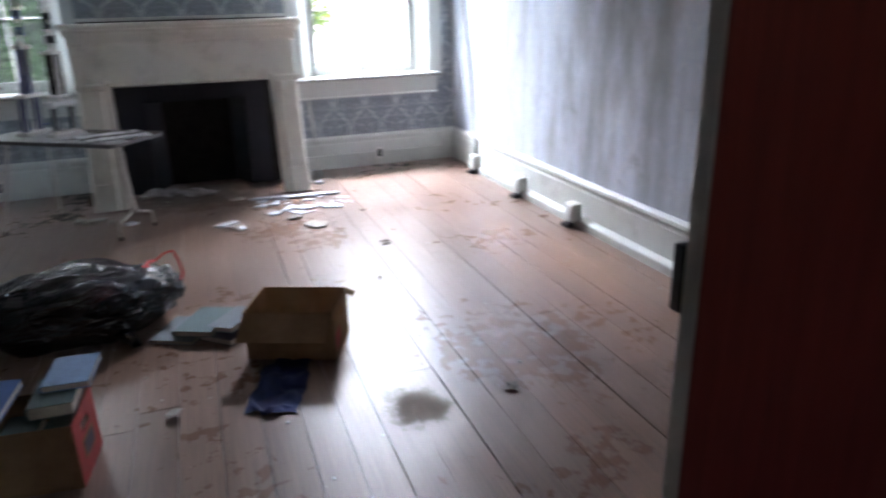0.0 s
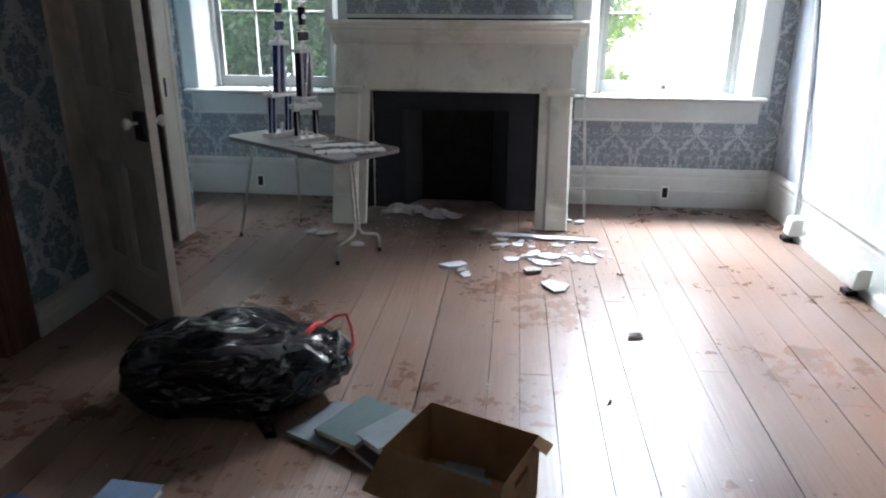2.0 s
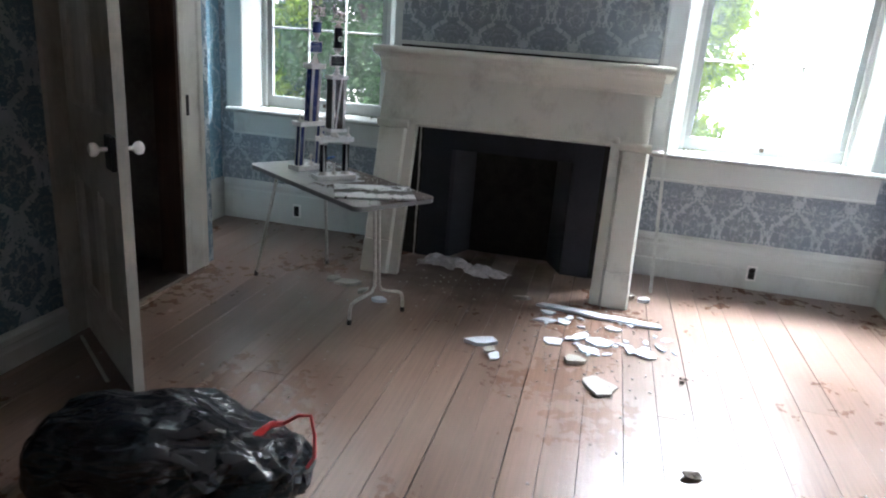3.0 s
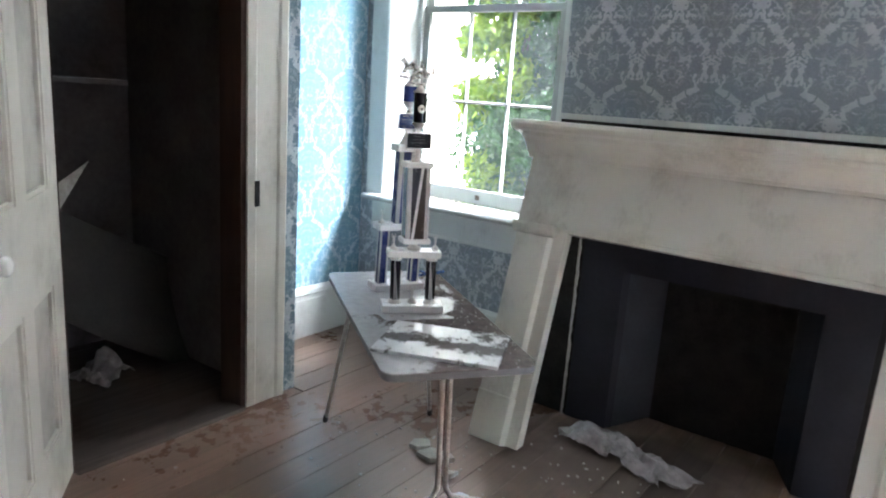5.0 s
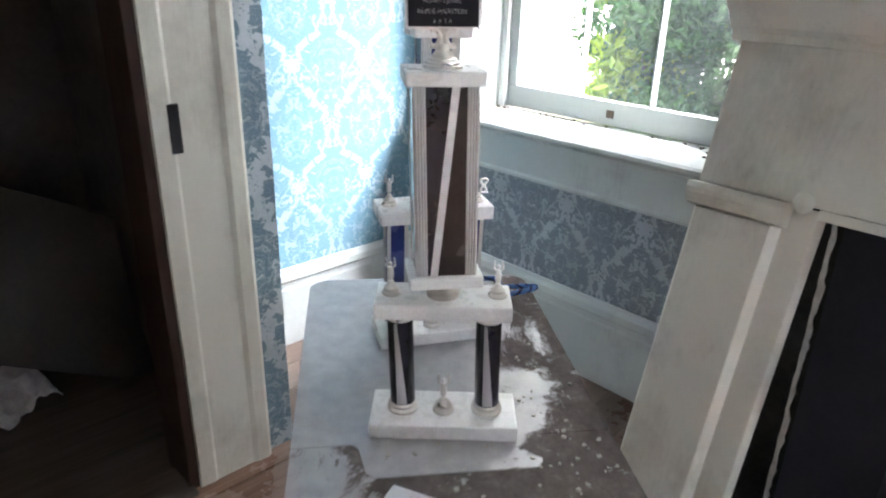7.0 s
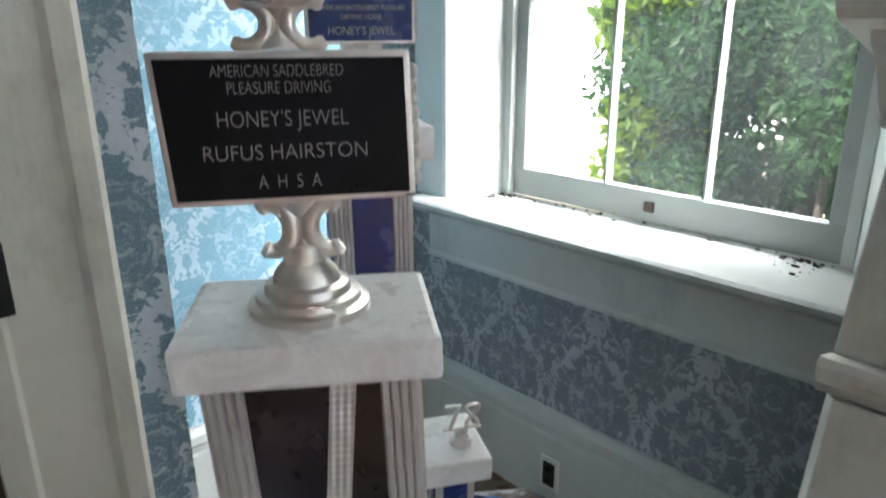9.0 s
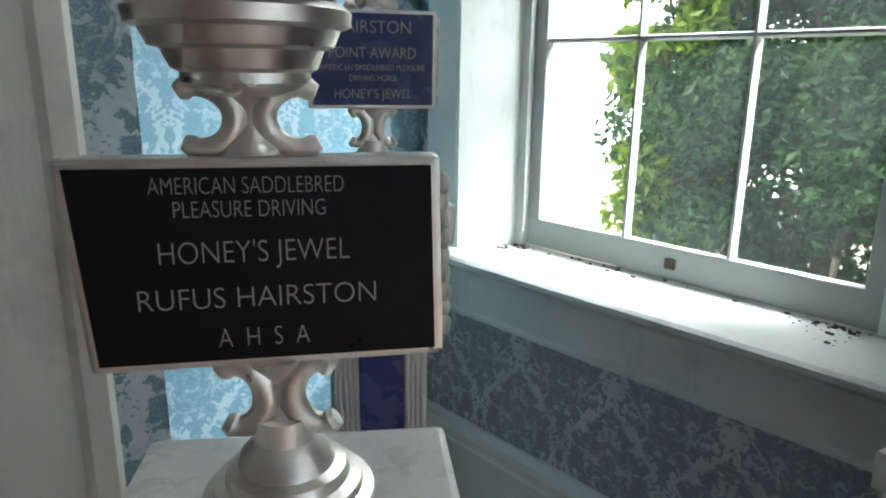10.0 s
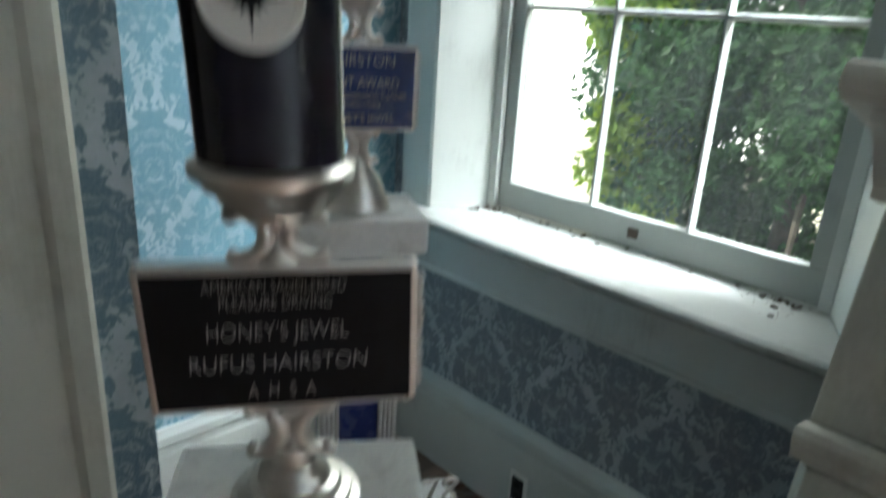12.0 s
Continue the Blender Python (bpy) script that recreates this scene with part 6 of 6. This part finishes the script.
# the long strip: a few overlapping flakes in a row, one thing
bm = bmesh.new()
pts = [(-0.40, 0.05), (-0.36, 0.09), (-0.2, 0.075), (-0.1, 0.062), (0.02, 0.03), (0.12, 0.028), (0.36, -0.02), (0.37, -0.06), (0.20, -0.052), (0.05, -0.03), (-0.02, -0.035), (-0.12, 0.0), (-0.25, 0.02), (-0.33, 0.03)]
prism(bm, pts, 0.0, 0.016, "z")
strip = tagged(part("paint_strip", bm, M["debris_pale"]), "long broken strip of bluish white paint at the mantel's foot", "debris", "fallen pieces on the floor")
rnd = random.Random(41)
for i in range(26):
    x, y = rnd.gauss(1.42, 0.20), rnd.gauss(6.02, 0.17)
    if y > 6.35 or not 1.0 < x < 1.85:
        continue
    shard(x, y, rnd.uniform(0.015, 0.05), rnd.uniform(0.010, 0.028), rnd.uniform(0, 180), 0.006, M["debris_pale"], 400 + i, n=5)
strip.matrix_basis = pose(1.42, 6.30, 0.006, 0, 0, 2)
for i, (x, y, sx, sy, rot) in enumerate(((1.10, 6.12, 0.075, 0.028, 10), (1.21, 6.13, 0.045, 0.05, 30), (1.10, 6.24, 0.06, 0.03, -20), (1.165, 5.83, 0.075, 0.065, 25), (1.31, 5.94, 0.035, 0.075, -35), (1.43, 5.90, 0.075, 0.065, 20), (1.37, 5.78, 0.085, 0.05, 5), (1.50, 6.14, 0.06, 0.028, 0), (1.60, 5.87, 0.045, 0.06, 15), (1.69, 5.86, 0.06, 0.085, 35), (1.77, 5.97, 0.05, 0.02, -50), (0.89, 5.505, 0.04, 0.052, 12))):
    shard(x, y, sx, sy, rot, 0.009, M["debris_pale"], 20 + i, tilt=(i % 3) * 3.0)
for i, (x, y, sx, sy, rot) in enumerate(((0.79, 5.66, 0.10, 0.055, 12), (0.85, 5.56, 0.05, 0.03, 60), (1.315, 5.62, 0.075, 0.05, 5), (1.58, 6.78, 0.085, 0.05, -20), (1.70, 6.72, 0.05, 0.03, 30), (0.92, 6.42, 0.07, 0.025, 10), (-0.21, 6.21, 0.10, 0.06, 25), (-0.08, 6.12, 0.05, 0.03, 70), (0.06, 6.00, 0.055, 0.035, 0), (-0.33, 6.25, 0.06, 0.04, 50), (0.13, 6.86, 0.06, 0.05, 20))):
    shard(x, y, sx, sy, rot, 0.02, M["debris_grey"] if i % 4 else M["debris_pale"], 60 + i, label="broken lump of grey plaster on the floor", n=6)
shard(1.435, 5.37, 0.125, 0.085, -25, 0.011, M["debris_grey"], 90, "plaster_piece", "large flat lump of grey plaster with rubble", 2, 9)
for i, (x, y, s) in enumerate(((1.82, 4.75, 0.055), (0.43, 2.94, 0.05), (-1.07, 3.18, 0.06), (1.82, 2.62, 0.045), (1.86, 5.60, 0.03), (1.60, 4.05, 0.02))):
    rr = random.Random(300 + i)
    bm = bmesh.new()
    n = 9
    c = bm.verts.new((0, 0, 0.012))
    ring = [bm.verts.new((s * rr.uniform(0.5, 1.1) * math.cos(6.283 * k / n), s * rr.uniform(0.35, 0.8) * math.sin(6.283 * k / n), rr.uniform(0.001, 0.03))) for k in range(n)]
    for k in range(n):
        bm.faces.new((c, ring[k], ring[(k + 1) % n]))
    geo = bmesh.ops.extrude_face_region(bm, geom=bm.faces[:])
    bmesh.ops.translate(bm, vec=(0, 0, 0.0015), verts=[v for v in geo["geom"] if isinstance(v, bmesh.types.BMVert)])
    ob = tagged(part("dead_leaf", bm, M["leaf_dead"] if i not in (1, 2) else M["debris_grey"]), "curled dry leaf on the floorboards", "leaf", "dry leaves on the floor")
    ob.matrix_basis = pose(x, y, 0.003, 0, 0, 50 * i)
rnd = random.Random(77)
bm = bmesh.new()
for i in range(420):
    k = rnd.random()
    if k < 0.35:
        x, y = rnd.gauss(1.35, 0.3), rnd.gauss(5.8, 0.35)
    elif k < 0.6:
        x, y = rnd.gauss(0.1, 0.5), rnd.gauss(6.3, 0.25)
    else:
        x, y = rnd.uniform(-1.1, 3.2), rnd.uniform(2.2, 6.9)
    if y > 6.95 or x < -1.2 or x > 3.2:
        continue
    s = rnd.uniform(0.002, 0.010)
    n = rnd.randint(4, 6)
    prism(bm, [(x + s * rnd.uniform(0.5, 1.2) * math.cos(6.283 * j / n), y + s * rnd.uniform(0.5, 1.2) * math.sin(6.283 * j / n)) for j in range(n)], 0.0015, 0.003 + rnd.uniform(0.001, 0.004), "z")
tagged(part("floor_grit", bm, M["debris_grey"]), "crumbs of plaster and grit strewn over the floor", "debris", kind="stuff")

# ---- closet contents ----
bm = bmesh.new()
box(bm, -2.59, 4.93, 1.555, -1.88, 5.74, 1.580)
tagged(part("closet_shelf", soften(bm, 0.003), M["closet"]), "grey wooden closet shelf fixed to the wall", "shelf")
bm = bmesh.new()
box(bm, -2.45, 5.05, 1.581, -2.05, 5.36, 1.80)
tagged(part("closet_box", soften(bm, 0.006), M["brownwood"]), "brown box standing on the closet shelf", "box")


def build_hanging_paper():
    """A sheet of wallpaper that has peeled off the closet wall and sags to the floor."""
    bm = bmesh.new()
    nx, nz = 22, 16
    g = {}
    for i in range(nx + 1):
        f = i / nx
        y = 4.98 + 1.12 * f
        lo = 0.86 - 0.86 * min(1, f / 0.92) ** 0.72
        hi = 1.20 - 0.62 * f
        for j in range(nz + 1):
            k = j / nz
            z = lo + (hi - lo) * k
            x = -2.12 + 0.22 * (1 - k) ** 2 + 0.05 * math.sin(f * 5)
            g[i, j] = bm.verts.new((x, y, max(z, 0.006)))
    for i in range(nx):
        for j in range(nz):
            bm.faces.new((g[i, j], g[i + 1, j], g[i + 1, j + 1], g[i, j + 1]))
    geo = bmesh.ops.extrude_face_region(bm, geom=bm.faces[:])
    bmesh.ops.translate(bm, vec=(-0.003, 0, 0), verts=[v for v in geo["geom"] if isinstance(v, bmesh.types.BMVert)])
    p = empty("hanging_paper", None, "peeled sheet of old wallpaper sagging off the closet wall", "wallpaper")
    part("sheet", bm, m_oldpaper, p, smooth=True)
    bm = bmesh.new()
    v = [bm.verts.new(q) for q in ((-1.88, 5.30, 1.04), (-1.87, 5.37, 0.96), (-1.90, 5.46, 1.07), (-1.93, 5.555, 1.19))]
    bm.faces.new(v)
    geo = bmesh.ops.extrude_face_region(bm, geom=bm.faces[:])
    bmesh.ops.translate(bm, vec=(-0.003, 0, 0), verts=[q for q in geo["geom"] if isinstance(q, bmesh.types.BMVert)])
    part("folded_corner", bm, M["debris_grey"], p, "pale back of the paper")
    return p


m_oldpaper = m_plain("brown_old_paper", (0.05, 0.046, 0.04), 0.9, var=0.4, scale=5, bump=0.3)
build_hanging_paper()

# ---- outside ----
# emission stands in for overexposed daylight; there is no lamp out there
hz = Net("glowing_backdrop", 1.0)
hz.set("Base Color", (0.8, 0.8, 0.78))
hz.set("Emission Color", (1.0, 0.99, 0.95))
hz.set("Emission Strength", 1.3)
m_glow_sheet = hz.mat
bm = bmesh.new()
for a, b, c, d in ((-500, -900, 500, 900),):
    v = [bm.verts.new(p) for p in ((a, b, -0.5), (c, b, -0.5), (c, d, -0.5), (a, d, -0.5))]
    bm.faces.new(v)
structure("ground", bm, M["lawn"], "sunlit yard with dry grass", "ground")


def leaf_mass(name, parent, clumps, count, size, mat, seed):
    """Many small folded leaves scattered in uneven clumps (x, y, z, radius)."""
    rr = np.random.RandomState(seed)
    verts, faces = [], []
    vol = np.array([c[3] ** 2 for c in clumps])
    pick = rr.choice(len(clumps), count, p=vol / vol.sum())
    for k in pick:
        cx, cy, cz, r = clumps[k]
        d = rr.normal(size=3)
        d /= np.linalg.norm(d)
        p = np.array((cx, cy, cz)) + d * r * rr.uniform(0.35, 1.05) * np.array((1.0, 1.0, 0.85))
        a = rr.normal(size=3)
        a /= np.linalg.norm(a)
        b = np.cross(a, rr.normal(size=3))
        b /= np.linalg.norm(b)
        n = np.cross(a, b)
        s = size * rr.uniform(0.6, 1.3)
        i = len(verts)
        verts += [p - a * s, p + b * s * 0.5 + n * s * 0.15, p + a * s, p - b * s * 0.5 + n * s * 0.15]
        faces += [(i, i + 1, i + 2), (i, i + 2, i + 3)]
    me = bpy.data.meshes.new(name)
    me.from_pydata([tuple(v) for v in verts], [], faces)
    me.materials.append(mat)
    ob = new(name, me)
    ob.parent = parent
    ob["kind"] = "stuff"
    return ob


def build_tree(x, y, base, clumps, count, size, mat, seed, label, trunk_r=0.12, height=2.2):
    t = empty("tree", pose(x, y, base), label, "tree", "trees outside the windows")
    rr = random.Random(seed)
    bm = bmesh.new()
    pts = [(0.05 * math.sin(i), 0.05 * math.cos(2 * i), height * i / 7) for i in range(8)]
    tube(bm, pts, [trunk_r * (1 - 0.08 * i) for i in range(8)], 10)
    part("trunk", bm, M["bark"], t, smooth=True)
    for c in clumps[:8]:
        bm = bmesh.new()
        s = Vector((0, 0, height * rr.uniform(0.35, 0.9)))
        e = Vector(c[:3])
        m = s.lerp(e, 0.5) + Vector((rr.uniform(-0.2, 0.2), rr.uniform(-0.2, 0.2), 0.15))
        tube(bm, [s, m, e], [trunk_r * 0.45, trunk_r * 0.28, trunk_r * 0.1], 6)
        part("limb", bm, M["bark"], t, smooth=True)
    leaf_mass("crown", t, clumps, count, size, mat, seed)
    return t


rnd = random.Random(21)


def clumps_in(x0, x1, y0, y1, z0, z1, n, r0, r1):
    return [(rnd.uniform(x0, x1), rnd.uniform(y0, y1), rnd.uniform(z0, z1), rnd.uniform(r0, r1)) for _ in range(n)]


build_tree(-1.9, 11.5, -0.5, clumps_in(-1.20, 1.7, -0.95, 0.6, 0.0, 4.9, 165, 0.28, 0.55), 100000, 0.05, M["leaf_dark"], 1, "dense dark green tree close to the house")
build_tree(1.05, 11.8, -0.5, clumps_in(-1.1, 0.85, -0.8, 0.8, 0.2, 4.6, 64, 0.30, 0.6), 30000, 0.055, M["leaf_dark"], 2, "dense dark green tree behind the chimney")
build_tree(-2.93, 11.0, -0.5, clumps_in(-0.38, 0.32, -0.4, 0.4, 0.3, 4.2, 42, 0.14, 0.30), 5600, 0.075, M["leaf_sunlit"], 3, "slender tree with leaves coloured bright yellow-green for sunlight", 0.05, 2.6)
build_tree(2.5, 12.6, -0.5, clumps_in(-0.6, 0.30, -0.5, 0.5, 0.6, 4.4, 34, 0.22, 0.42), 8000, 0.07, M["leaf_sunlit"], 4, "green shrub in the yard, coloured bright for sunlight", 0.06, 2.0)
# glowing sheet added beyond the yard so the view through the panes goes white
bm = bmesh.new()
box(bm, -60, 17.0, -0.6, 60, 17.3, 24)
structure("backdrop", bm, m_glow_sheet, "glowing white backdrop standing in for the overexposed distance", "backdrop")

# ---- floorboards, one by one ----
GAPS = [-1.818, -1.66, -1.50, -1.335, -1.17, -1.0, -0.84, -0.68, -0.53, -0.365, -0.20, -0.03, 0.13, 0.285, 0.45, 0.61, 0.77, 0.93, 1.08, 1.222, 1.372, 1.556, 1.715, 1.88, 2.05, 2.215, 2.40, 2.58, 2.76, 2.94, 3.13, 3.335]
rnd = random.Random(5)


def board(x0, x1, y0, y1):
    bm = bmesh.new()
    g0, g1 = (rnd.choice((0.0008, 0.001, 0.0014, 0.0026)) for _ in range(2))
    h = rnd.uniform(-0.0012, 0.0012)
    n = 3
    top = []
    for i in range(n + 1):
        y = y0 + 0.001 + (y1 - y0 - 0.002) * i / n
        wob = 0.0012 * math.sin(i * 2.1 + x0 * 40)
        top.append([(x0 + g0 + wob, y), (x0 + g0 + 0.0012 + wob, y), (x1 - g1 - 0.0012 + wob, y), (x1 - g1 + wob, y)])
    zs = (-0.0001, 0.0, 0.0, -0.0001)
    vs = [[bm.verts.new((p[0], p[1], zs[k] + h)) for k, p in enumerate(row)] for row in top]
    lo = [[bm.verts.new((row[k][0], row[k][1], -0.029)) for k in (0, 3)] for row in top]
    for a, b, c, d in zip(vs, vs[1:], lo, lo[1:]):
        for k in range(3):
            bm.faces.new((a[k], a[k + 1], b[k + 1], b[k]))
        bm.faces.new((a[0], b[0], d[0], c[0])), bm.faces.new((a[3], c[1], d[1], b[3]))
    bm.faces.new((vs[0][0], lo[0][0], lo[0][1], vs[0][3], vs[0][2], vs[0][1]))
    bm.faces.new((vs[-1][0], vs[-1][1], vs[-1][2], vs[-1][3], lo[-1][1], lo[-1][0]))
    part("floorboard", bm, M["floor"], floor)


JOINTS = {16: 3.02, 13: 3.02, 25: 3.26, 19: 4.3, 22: 5.2, 9: 4.7, 6: 3.5, 28: 4.4}
for k in range(len(GAPS) - 1):
    a, b = GAPS[k], GAPS[k + 1]
    y1 = YF
    y0 = -2.45 if a >= XL - 0.01 else CORNER_Y
    if a < XL:
        y0 = CORNER_Y
    if BX0 - 0.02 < (a + b) / 2 < BX1 + 0.02:
        y1 = YF - 0.03
    cuts = [y0]
    if y0 < 0:
        cuts.append(JOINTS.get(k, rnd.uniform(1.4, 5.6)))
        if rnd.random() < 0.4 and cuts[-1] > 3.2:
            cuts.append(cuts[-1] - rnd.uniform(2.2, 3.0))
    cuts = sorted(cuts) + [y1]
    for c, d in zip(cuts, cuts[1:]):
        board(a, b, c, d)
board(XL - 0.06, -1.17, -2.45, CORNER_Y - 0.01)
